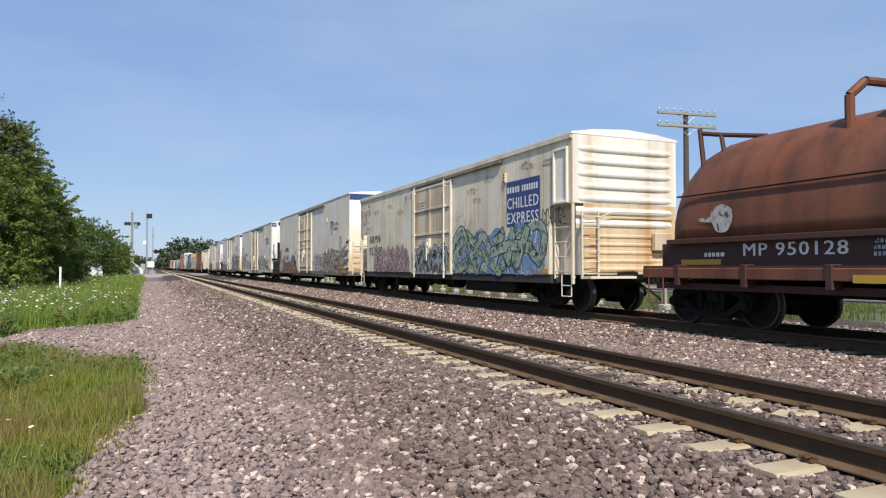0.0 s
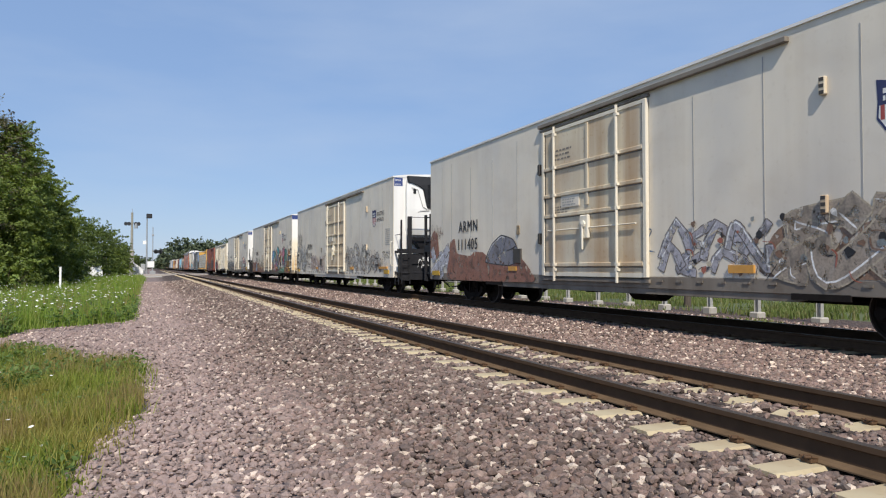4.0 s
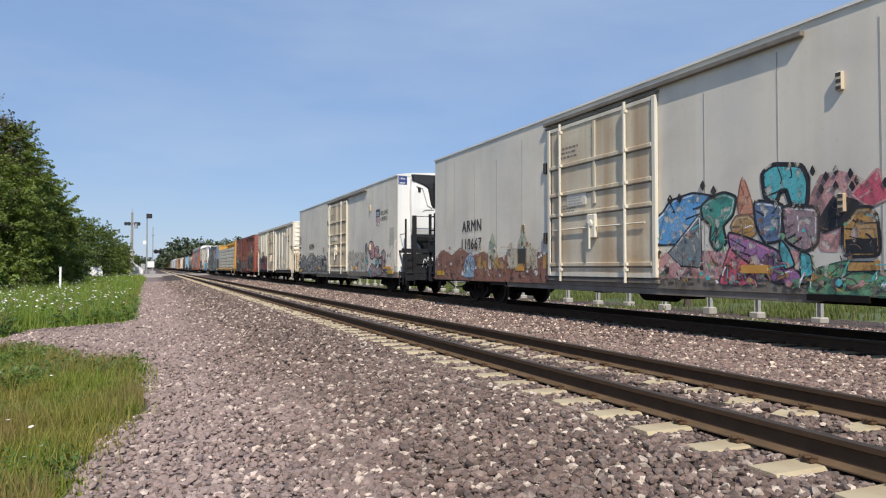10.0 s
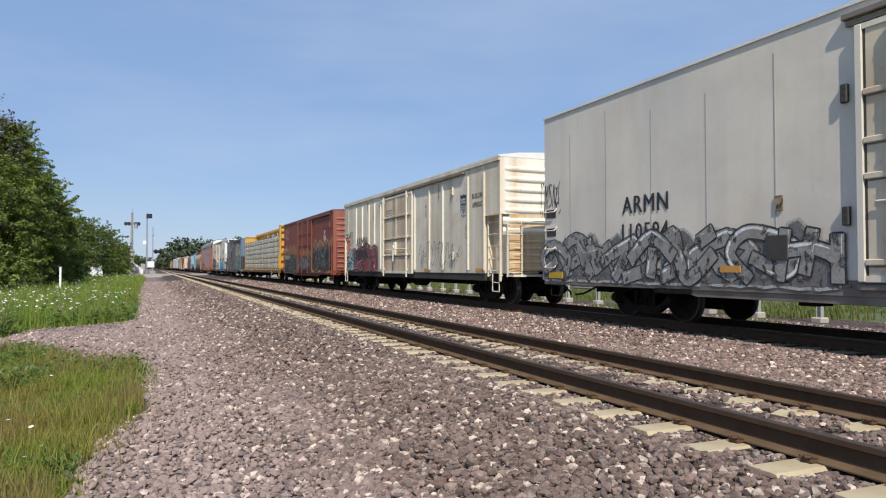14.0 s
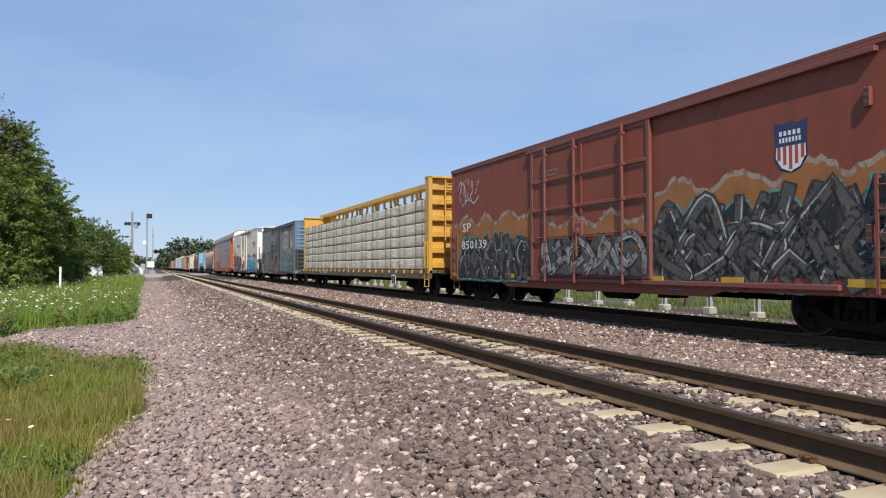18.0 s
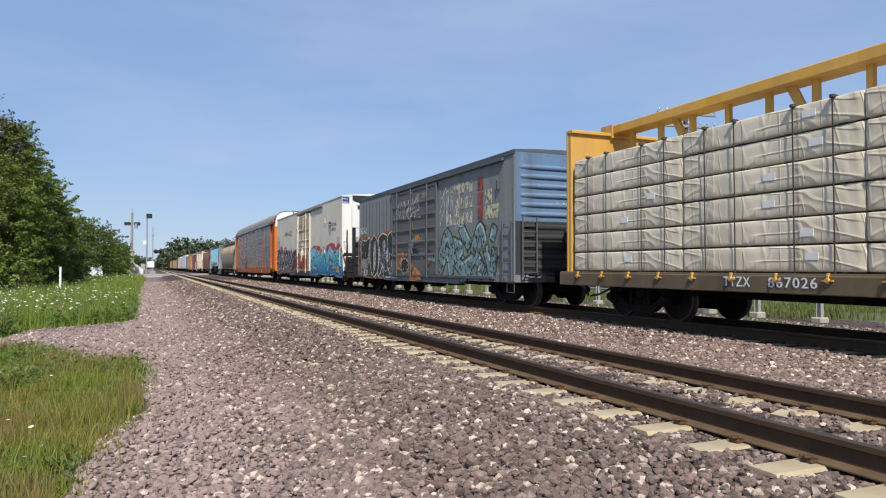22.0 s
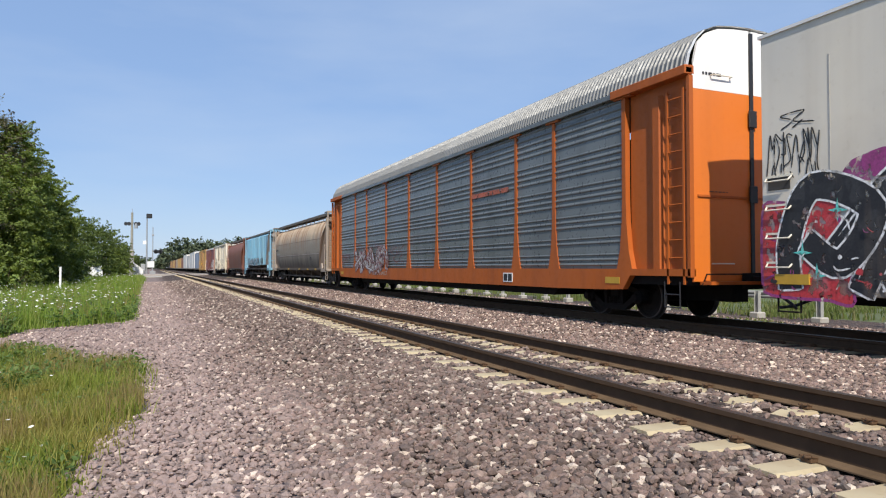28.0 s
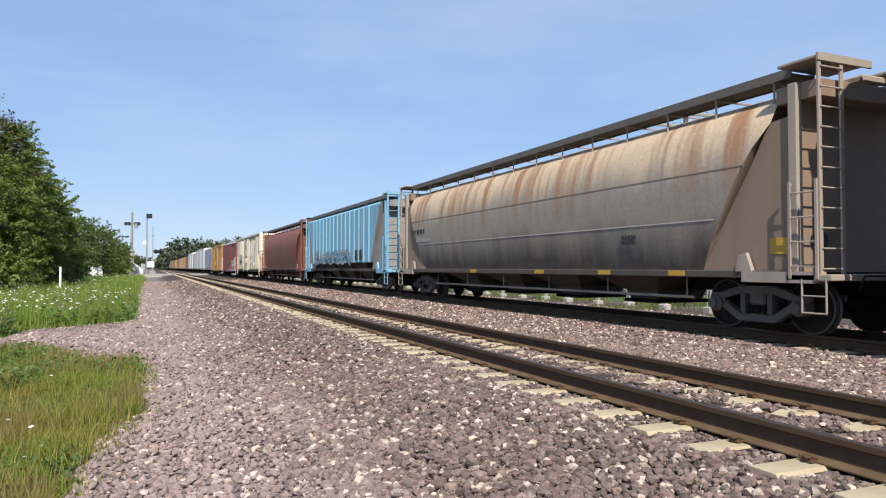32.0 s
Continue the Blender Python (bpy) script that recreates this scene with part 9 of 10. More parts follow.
    lettering(car, "MP 950128", u0, 1.33, 1.96, 0.22, M["white_mark"], on_side(-1.36))
    bars(car, u0 + 2.35, 1.3, 0.45, 0.28, 3, spray("ice", (0.4, 0.5, 0.52)), on_side(-1.36), 111)
    bars(car, -(L - 1.5), 1.33, 0.5, 0.12, 1, M["white_mark"], on_side(-1.36), 112)
    part("reflector", Shape().box(-1.372, -1.36, L - 1.9, L - 0.9, 1.18, 1.28), M["yellow_mark"], car)
    part("reflector", Shape().box(-1.59, -1.58, L - 5.2, L - 4.6, 0.9, 1.02), M["yellow_mark"], car)
    st = Shape()
    for c, r in ((L - 2.0, 0.26), (L - 7.0, 0.26)):
        pts = [(-1.437, c + r * math.cos(q) * (1 + 0.12 * math.sin(3 * q)), 2.02 + r * math.sin(q)) for q in [2 * math.pi * i / 18 for i in range(18)]]
        st.add(pts, [tuple(range(18))])
        st.add([(-1.440, c + 0.2, 1.95), (-1.440, c + 0.55, 2.0), (-1.440, c + 0.55, 2.05), (-1.440, c + 0.2, 2.06)], [(0, 1, 2, 3)])
    part("white_mark", st, spray("chalk", (0.46, 0.43, 0.41)), hood)
    trucks(car, (1.4, L - 1.35))
    cs = Shape().box(-0.25, 0.25, 0.0, L, 0.6, 0.95)
    part("center_sill", cs, M["steel_dark"], car)
    coupler(car, 0, -1, 1.1)
    coupler(car, L, 1, 1.1)
    steps(car, 0.2, 1, M["coil"])
    steps(car, L - 0.6, 1, M["coil"])
    return car


coil_car(1.933, 16.5)

# the rear of the train, seen from farther off
c15 = old_reefer(40.80, 17.9, "cream refrigerator car with ribbed end, far down the train", True)
scrawl(c15, -15.0, 1.1, 12.0, 1.2, spray("shadow", (0.2, 0.18, 0.15)), on_side(-HW - 0.06), 121, 9, 0.05)
M["box_red"] = paint("brick_red_side", (0.24, 0.055, 0.045), (0.1, 0.05, 0.04), 0.35, True, 0.6)
c16 = boxcar(43.24, 16.8, "brick red boxcar with white roof edge and pale marks", None, None, (M["box_red"], M["box_red"], M["reefer_roof"]), (5.4, 9.9), 4.38)
plug_door(c16, 5.4, 9.9, 0.95, 4.1, M["box_red"], M["sp_trim"], (6.2, 9.0), (3.3, 2.4, 1.6))
graffiti(c16, -5.0, 1.2, 4.0, 1.0, (WHT, WHT, spray("chrome", (0.5, 0.5, 0.49)), WHT), SIDE, 3, 122, cloud=False)
M["box_yellow"] = paint("mustard_yellow_side", (0.56, 0.30, 0.05), (0.22, 0.11, 0.04), 0.4, True, 0.6)
M["box_brown"] = paint("rust_brown_end", (0.25, 0.10, 0.05), (0.1, 0.05, 0.03), 0.4, True, 0.6)
c17 = boxcar(45.52, 18.3, "mustard yellow boxcar with brown sliding door", None, None, (M["box_yellow"], M["box_yellow"], M["box_yellow"]), (6.6, 11.6), 4.55)
plug_door(c17, 6.6, 11.6, 0.95, 4.2, M["box_brown"], M["box_yellow"], (7.6, 10.6), (3.3, 2.4, 1.6))


def far_car(t_front, L, eave, mat, label, name="boxcar", roof=None, white_end=False):
    """A car that stays far off: body, end, roof, door, sill, running gear."""
    car = car_empty(name, label, "rail car", t_front, L, "cars far down the train")
    part("body", Shape().box(-HW, HW, 0, L, 0.95, eave, c=0.02), mat, car)
    part("front_wall", Shape().box(-HW + 0.01, HW - 0.01, -0.02, 0.0, 0.96, eave - 0.01), M["reefer_end"] if white_end else mat, car)
    part("roof", roof_shape(L, eave, 0.16), roof or M["reefer_roof"], car)
    part("door", Shape().box(-HW - 0.07, -HW, L * 0.38, L * 0.6, 0.95, eave - 0.35, c=0.01), mat, car)
    part("side_sill", Shape().box(-HW - 0.003, HW, 0, L, 0.72, 0.96), M["sill"], car)
    for y in (2.3, L - 2.3):
        t = part("truck", TRUCK_ME, None, car, at=(0, y, 0))
        for dy in (-0.89, 0.89):
            part("wheelset", WHEEL_ME, None, t, at=(0, dy, 0.457))
    part("center_sill", Shape().box(-0.2, 0.2, -1.0, L + 1.0, 0.6, 0.95), M["steel_dark"], car)
    return car


FAR_LOOKS = [
    ("grey_blue", (0.22, 0.28, 0.38), "grey-blue boxcar far down the train"), ("white", (0.66, 0.66, 0.64), "dull white refrigerator car far down the train"),
    ("pale_grey", (0.5, 0.5, 0.5), "pale grey boxcar far down the train"), ("white", (0.66, 0.66, 0.64), "dull white refrigerator car far down the train"),
    ("brown", (0.24, 0.09, 0.05), "brown boxcar far down the train"), ("yellow", (0.56, 0.32, 0.06), "mustard boxcar far down the train"),
    ("yellow", (0.56, 0.32, 0.06), "mustard boxcar far down the train"), ("tan", (0.40, 0.33, 0.25), "tan boxcar far down the train"),
    ("brown", (0.24, 0.09, 0.05), "brown boxcar far down the train"), ("yellow", (0.56, 0.32, 0.06), "mustard boxcar far down the train")]


def rear_of_train():
    t = 48.0
    rnd = random.Random(5)
    for i in range(34):
        key, col, label = FAR_LOOKS[i if i < 10 else rnd.randrange(10)]
        name = "far_" + key
        if name not in M:
            M[name] = paint(name + "_side", col, (0.14, 0.1, 0.07), 0.4, True, 0.6)
        white = key == "white"
        L = (20.4 if white else 15.4) if i > 0 else 15.4
        far_car(t, L, 4.9 if white else 4.4, M[name], label, "refrigerator_car" if white else "boxcar", None if white or key == "pale_grey" else M[name], white)
        t += (L + 2.1) / SPEED


rear_of_train()


# ---- verges, gravel and plants ----
EDGE_Y = [4.0, 5.3, 6.3, 7.3, 8.4, 9.6, 11.7, 12.1, 14.3, 14.8, 15.4, 16.6, 17.7, 20.3, 21.0, 21.6, 31.0, 57.0, 90.0, 128.0]
EDGE_X = [-0.45, -0.52, -0.49, -0.18, 0.0, -0.09, -0.14, -0.9, -1.95, -2.6, -4.2, -4.6, -3.1, -2.8, -1.6, -0.45, -0.5, -0.8, -0.76, -0.8]


def verge_edge(y):
    return np.interp(y, EDGE_Y, EDGE_X)


def wave(x, y):
    return np.sin(x * 3.1 + y * 1.7) * 0.5 + np.sin(x * 7.3 - y * 5.1) * 0.3 + np.sin(y * 11.0 + x * 2.0) * 0.2


def heights(x):
    return np.interp(x, PROFILE_X, PROFILE_Z)


def make_turf():
    """Earthy sheet under the grass, with a ragged rim."""
    v, f = [], []
    for y0, y1, d in ((4.0, 24.0, 0.2), (24.0, 60.0, 0.6), (60.0, 128.0, 2.0)):
        ny = int(round((y1 - y0) / d))
        nx = int(9.0 / d) if y0 < 60 else 16
        for j in range(ny):
            for i in range(nx):
                x, y = 0.3 - (i + 1) * d, y0 + j * d
                if x + d * 0.5 < float(verge_edge(y + d * 0.5)) - 0.16 + 0.08 * float(wave(x, y)):
                    o = len(v)
                    for a, b in ((x, y), (x + d, y), (x + d, y + d), (x, y + d)):
                        v.append((a, b, ground_z(a) + 0.012 + 0.008 * float(wave(a * 0.7, b * 0.7))))
                    f.append((o, o + 1, o + 2, o + 3))
    tagged(part("verge", Shape().add(v, f), M["soil"]), "earthy verge under rough green grass", "ground", kind="structure")


make_turf()

GRASS = [(0.10, 0.135, 0.018), (0.15, 0.18, 0.024), (0.19, 0.205, 0.035), (0.115, 0.155, 0.022), (0.24, 0.205, 0.06), (0.08, 0.115, 0.018), (0.18, 0.195, 0.032), (0.27, 0.22, 0.09)]
M["grass"] = scattered("grass_blades", [(g[0] * 1.48, g[1] * 1.60, g[2] * 1.5) for g in GRASS], 0.7, 0.4, patch=(0.33, 0.27, 0.085))
M["lush_grass"] = scattered("lush_grass_blades", [(g[0] * 1.35, g[1] * 1.75, g[2] * 1.6) for g in GRASS], 0.7, 0.4)
M["dry_grass"] = scattered("dry_grass_stalks", [(0.26, 0.21, 0.08), (0.32, 0.26, 0.11), (0.22, 0.19, 0.06), (0.30, 0.21, 0.10)], 0.8, 0.3)
M["weeds"] = scattered("weed_leaves", [(0.085, 0.125, 0.026), (0.12, 0.165, 0.036), (0.16, 0.195, 0.055), (0.22, 0.20, 0.09)], 0.75, 0.3)
M["leafy_weeds"] = scattered("broad_weed_leaves", [(0.05, 0.10, 0.018), (0.08, 0.145, 0.025), (0.12, 0.185, 0.035), (0.16, 0.22, 0.05)], 0.6, 0.35)
M["flower"] = plain("white_flower_heads", (0.74, 0.74, 0.68), 0.8, 0, 0.1)


def blades(rng, x, y, z, h, w, lean=0.35):
    n = len(x)
    a = rng.uniform(0, 2 * np.pi, n)
    dx, dy = np.cos(a) * w / 2, np.sin(a) * w / 2
    b = rng.uniform(0, 2 * np.pi, n)
    lx, ly = np.cos(b) * h * lean * rng.uniform(0.2, 1, n), np.sin(b) * h * lean * rng.uniform(0.2, 1, n)
    p0 = np.stack([x - dx, y - dy, z], 1)
    p1 = np.stack([x + dx, y + dy, z], 1)
    p2 = np.stack([x + dx * 0.7 + lx * 0.35, y + dy * 0.7 + ly * 0.35, z + h * 0.6], 1)
    p3 = np.stack([x - dx * 0.7 + lx * 0.35, y - dy * 0.7 + ly * 0.35, z + h * 0.6], 1)
    p4 = np.stack([x + lx, y + ly, z + h], 1)
    v = np.stack([p0, p1, p2, p3, p4], 1).reshape(-1, 3)
    i = np.arange(n)[:, None] * 5
    f = np.concatenate([i + np.array([[0, 1, 2]]), i + np.array([[0, 2, 3]]), i + np.array([[3, 2, 4]])], 0)
    return v, f


def put_stuff(name, v, f, mat, label, category):
    ob = new(name, stuff(name, v, f, mat))
    tagged(ob, label, category, kind="stuff")
    return ob


def make_grass():
    rng = np.random.default_rng(3)
    vs, fs, o = [], [], 0

    def sow(n, y0, y1, left, h0, h1, w, power=1.0, lean=0.35):
        nonlocal o
        y = y0 + (y1 - y0) * rng.random(n) ** power
        e = verge_edge(y + rng.normal(0, 0.3, n) * np.clip(y / 14, 0.3, 1)) + 0.20 * wave(y * 0.9, y * 1.3) + rng.normal(0, 0.09, n)
        l = left(y)
        x = l + (e - l) * rng.random(n)
        keep = x < e
        x, y = x[keep], y[keep]
        near = np.clip((e[keep] - x) / 0.5, 0.35, 1)
        clump = 0.65 + 0.35 * np.sin(x * 4.0 + 1.3 * np.sin(y * 3.0)) * np.sin(y * 2.7)
        h = rng.uniform(h0, h1, len(x)) * near * clump
        v, f = blades(rng, x, y, heights(x) + 0.02, h, w, lean)
        vs.append(v)
        fs.append(f + o)
        o += len(v)
    sow(40000, 4.3, 15.2, lambda y: -0.20 * y - 0.9, 0.06, 0.22, 0.012, 1.3, 0.75)
    sow(9000, 4.3, 14.8, lambda y: -0.20 * y - 0.9, 0.14, 0.32, 0.009, 1.2, 0.45)
    # taller tufts
    for cnt, y0, y1, hh, rad, w in ((110, 4.5, 14.8, 0.36, 0.12, 0.010),):
        for _ in range(cnt):
            cy = y0 + (y1 - y0) * rng.random() ** 1.2
            ed = float(verge_edge(cy)) - 0.1
            cx = ed - (0.2 * cy + 0.9 + ed) * rng.random() ** 1.4
            k = 55
            x, y = cx + rng.normal(0, rad, k), cy + rng.normal(0, rad, k)
            v, f = blades(rng, x, y, heights(x) + 0.02, hh * rng.uniform(0.5, 1.05) * rng.uniform(0.5, 1.0, k), w, 0.65)
            vs.append(v)
            fs.append(f + o)
            o += len(v)
    put_stuff("grass", np.concatenate(vs), np.concatenate(fs), M["grass"], "rough green roadside grass with yellowing patches", "grass")
    vs, fs, o = [], [], 0
    sow(46000, 17.0, 45.0, lambda y: -0.20 * y - 1.5, 0.25, 0.62, 0.022, 1.3)
    sow(26000, 42.0, 125.0, lambda y: -0.19 * y - 3.0, 0.35, 0.95, 0.05, 1.2)
    sow(5000, 18.0, 70.0, lambda y: -0.20 * y - 1.5, 0.6, 1.0, 0.02, 1.3, 0.2)
    dry_v, dry_f, k0 = [], [], 0
    for cnt, y0, y1, h0, h1, w in ((20000, 4.3, 14.5, 0.10, 0.34, 0.007), (2600, 18.0, 60.0, 0.3, 0.8, 0.02)):
        y = y0 + (y1 - y0) * rng.random(cnt) ** 1.2
        e = verge_edge(y) - 0.05
        x = e - (0.2 * y + 0.9 + e) * rng.random(cnt)
        keep = (np.sin(x * 2.1 + y * 0.8) + np.sin(y * 1.7 - x) + rng.uniform(-0.6, 0.6, cnt)) > 0.2
        x, y = x[keep], y[keep]
        v, f = blades(rng, x, y, heights(x) + 0.02, rng.uniform(h0, h1, len(x)), w, 0.3)
        dry_v.append(v)
        dry_f.append(f + k0)
        k0 += len(v)
    put_stuff("dry_grass", np.concatenate(dry_v), np.concatenate(dry_f), M["dry_grass"], "straw-yellow dry grass stalks among the green", "grass")
    put_stuff("grass", np.concatenate(vs), np.concatenate(fs), M["lush_grass"], "lush tall green grass full of white flowers", "grass")
    # broad-leaved weeds, thickest along the back of each patch
    lv, lf, k0 = [], [], 0
    for cnt, y0, y1, back, r0, r1 in ((9000, 9.5, 15.3, 1.6, 0.014, 0.034), (3500, 4.6, 10.0, 0.0, 0.012, 0.026), (14000, 17.0, 34.0, 0.0, 0.03, 0.06), (6000, 15.0, 19.0, 0.0, 0.02, 0.04)):
        y = y0 + (y1 - y0) * rng.random(cnt)
        e = verge_edge(y) + 0.06 * rng.normal(size=cnt)
        x = e - (0.2 * y + 1.2 + e) * rng.random(cnt) ** 1.2
        keep = np.sin(x * 3.3 + 2.0 * np.sin(y * 1.9)) + np.sin(y * 2.3 - x * 1.4) + back * (y - y0) / (y1 - y0) > 0.45
        x, y = x[keep], y[keep]
        m = len(x)
        r = rng.uniform(r0, r1, m)
        z = heights(x) + 0.02 + r * rng.uniform(0.5, 8.0, m)
        nrm = rng.normal(size=(m, 3)) * 0.6 + np.array([0.0, -0.3, 1.0])
        nrm /= np.linalg.norm(nrm, axis=1)[:, None]
        a = np.cross(nrm, rng.normal(size=(m, 3)))
        a /= np.linalg.norm(a, axis=1)[:, None]
        b = np.cross(nrm, a)
        c = np.stack([x, y, z], 1)
        rr = r[:, None]
        q = np.stack([c - a * rr * 1.5, c - b * rr * 0.7 + nrm * rr * 0.2, c + a * rr * 1.5, c + b * rr * 0.7 + nrm * rr * 0.2], 1)
        lv.append(q.reshape(-1, 3))
        lf.append(np.arange(m)[:, None] * 4 + np.array([[0, 1, 2, 3]]) + k0)
        k0 += 4 * m
    put_stuff("broad_weeds", np.concatenate(lv), np.concatenate(lf), M["leafy_weeds"], "low broad-leaved green weeds among the grass", "weeds")
    # the strip beyond the far track
    n = 60000
    y = 5 + 95 * rng.random(n) ** 1.4
    x = 16.8 + 15 * rng.random(n) ** 0.9
    thick = np.clip((x - 19.6) / 1.2, 0.0, 1.0)
    keep = np.sin(x * 1.1 + y * 0.5) + np.sin(y * 0.9 - x * 0.4) + rng.uniform(-0.5, 0.5, n) > 1.0 - 0.9 * thick
    x, y, thick, n = x[keep], y[keep], thick[keep], int(keep.sum())
    h = rng.uniform(0.06, 0.2, n) + thick * rng.uniform(0.02, 0.28, n)
    v, f = blades(rng, x, y, heights(x), h, 0.045, 0.5)
    put_stuff("weeds", v, f, M["weeds"], "tall green weeds beyond the far track", "weeds")
    # white flower heads on thin stems
    fv, ff, k = [], [], 0
    for cnt, y0, y1, h0, h1, r in ((1050, 18.5, 62.0, 0.42, 0.80, 0.033), (260, 60.0, 110.0, 0.6, 1.0, 0.05), (26, 5.2, 14.2, 0.18, 0.34, 0.02)):
        for _ in range(cnt):
            y = y0 + (y1 - y0) * rng.random() ** 1.3
            e = float(verge_edge(y)) - 0.15
            l = -0.2 * y - 0.8
            x = e + (l - e) * rng.random() ** 0.8
            z = ground_z(x) + rng.uniform(h0, h1)
            rr = r * rng.uniform(0.6, 1.3)
            tx, ty = rng.uniform(-0.4, 0.4, 2)
            for i in range(6):
                a = i * math.pi / 3
                fv.append((x + rr * math.cos(a), y + rr * math.sin(a), z + rr * (tx * math.cos(a) + ty * math.sin(a))))
            fv.append((x, y, z - rr * 0.35))
            ff += [(k + i, k + (i + 1) % 6, k + 6) for i in range(6)]
            k += 7
    put_stuff("wild_flowers", np.array(fv), np.array(ff), M["flower"], "flat white heads of wild carrot in the grass", "flowers")


make_grass()


def make_stones():
    """Loose ballast, as separate angular stones."""
    rng = np.random.default_rng(7)
    g = (1 + 5 ** 0.5) / 2
    ico = np.array([(-1, g, 0), (1, g, 0), (-1, -g, 0), (1, -g, 0), (0, -1, g), (0, 1, g), (0, -1, -g), (0, 1, -g), (g, 0, -1), (g, 0, 1), (-g, 0, -1), (-g, 0, 1)]) / (1 + g * g) ** 0.5
    ico_tri = np.array([(0, 11, 5), (0, 5, 1), (0, 1, 7), (0, 7, 10), (0, 10, 11), (1, 5, 9), (5, 11, 4), (11, 10, 2), (10, 7, 6), (7, 1, 8),
                        (3, 9, 4), (3, 4, 2), (3, 2, 6), (3, 6, 8), (3, 8, 9), (4, 9, 5), (2, 4, 11), (6, 2, 10), (8, 6, 7), (9, 8, 1)])
    octa = np.array([(1, 0, 0), (-1, 0, 0), (0, 1, 0), (0, -1, 0), (0, 0, 1), (0, 0, -1)], dtype=float)
    octa_tri = np.array([(0, 2, 4), (2, 1, 4), (1, 3, 4), (3, 0, 4), (2, 0, 5), (1, 2, 5), (3, 1, 5), (0, 3, 5)])

    def chunks(base, k):
        """Angular stones: a round body with its corners pushed in and out."""
        return np.array([base * rng.uniform(0.62, 1.18, (len(base), 1)) * rng.uniform(0.72, 1.2, (1, 3)) + rng.uniform(-0.12, 0.12, base.shape) for _ in range(k)])
    P = []
    for n, y0, y1, x0, x1, r0, r1, pw in ((13000, 2.2, 9.5, -0.9, 1.6, 0.012, 0.034, 1.0), (62000, 2.2, 9.5, 1.2, 9.6, 0.014, 0.038, 1.0), (46000, 9.5, 19.0, -4.5, 9.8, 0.020, 0.046, 1.2), (24000, 19.0, 42.0, -0.7, 9.8, 0.032, 0.058, 1.2), (3000, 18.5, 24.0, -4.6, -0.6, 0.012, 0.032, 1.0), (9000, 42.0, 80.0, -0.7, 9.8, 0.045, 0.075, 1.1), (9000, 6.0, 45.0, 12.3, 19.0, 0.03, 0.05, 1.2)):
        y = y0 + (y1 - y0) * rng.random(n) ** pw
        x = rng.uniform(x0, x1, n)
        r = r0 + (r1 - r0) * rng.random(n) ** 1.8
        keep = x > verge_edge(y) - 0.05 + 0.1 * wave(x, y)
        for c in (TRACK_1, TRACK_2):
            for s in (-0.754, 0.754):
                keep &= np.abs(x - c - s) > 0.10
        # sleepers of the near track stay clear
        ph = np.abs((y - 0.22 + 0.305) % 0.61 - 0.305)
        on_tie = (np.abs(x - TRACK_1) < 1.27) & (ph < 0.125 + r * 0.8)
        inner = np.abs(x - TRACK_1) < 0.62
        keep &= ~(on_tie & ~(inner & (rng.random(n) < 0.05)))
        lift = np.where(on_tie, 0.02 + 0.3 * r, rng.uniform(-0.012, 0.036, n))
        shoulder = np.abs(x - TRACK_1) < 1.42
        lift = np.where(shoulder & ~on_tie, lift - 0.010 - r * 0.45, lift)
        P.append(np.stack([x, y, heights(x) + lift, r], 1)[keep])
    P = np.concatenate(P)
    vs, fs, o = [], [], 0
    near = P[:, 1] < 9.5
    for part_p, base, tri in ((P[near], ico, ico_tri), (P[~near], octa, octa_tri)):
        n, c = len(part_p), len(base)
        shp = chunks(base, 40)[rng.integers(0, 40, n)]
        a, b = rng.uniform(0, 2 * np.pi, n), rng.uniform(-0.9, 0.9, n)
        ca, sa, cb, sb = np.cos(a)[:, None], np.sin(a)[:, None], np.cos(b)[:, None], np.sin(b)[:, None]
        x, y, z = shp[..., 0] * 1.2, shp[..., 1], shp[..., 2] * 0.82
        y, z = y * cb - z * sb, y * sb + z * cb
        x, y = x * ca - y * sa, x * sa + y * ca
        v = np.stack([x, y, z], 2) * part_p[:, 3][:, None, None] * (1.22 if c == 12 else 1.3) + part_p[:, None, :3]
        vs.append(v.reshape(-1, 3))
        fs.append((np.arange(n)[:, None, None] * c + tri[None]).reshape(-1, 3) + o)
        o += n * c
    put_stuff("loose_ballast", np.concatenate(vs), np.concatenate(fs), M["stones"], "pinkish grey crushed stone ballast lying loose", "gravel")


make_stones()

# ---- trees ----
M["bark"] = plain("grey_brown_bark", (0.10, 0.075, 0.055), 0.9, 0, 0.4, 8.0, 0.5)
M["leaf_a"] = scattered("dark_green_leaves", [(0.068, 0.105, 0.023), (0.107, 0.152, 0.032), (0.145, 0.199, 0.039), (0.086, 0.13, 0.028), (0.18, 0.235, 0.055)], 0.6, 0.3, 0.3, spread=(0.55, 1.2))
M["leaf_b"] = scattered("fresh_green_leaves", [(0.125, 0.182, 0.036), (0.172, 0.242, 0.047), (0.228, 0.292, 0.06), (0.148, 0.207, 0.04), (0.262, 0.318, 0.08)], 0.6, 0.35, 0.35, spread=(0.5, 1.2))
M["leaf_dry"] = scattered("brownish_needles", [(0.09, 0.085, 0.045), (0.13, 0.11, 0.06), (0.10, 0.12, 0.05), (0.16, 0.13, 0.08)], 0.8, 0.2, 0.8)
# dull, lightened green that paints distance haze into the leaves
M["leaf_hazed"] = scattered("haze_tinted_leaves", [(0.06, 0.085, 0.045), (0.08, 0.11, 0.055), (0.10, 0.125, 0.065), (0.07, 0.095, 0.05)], 0.8)


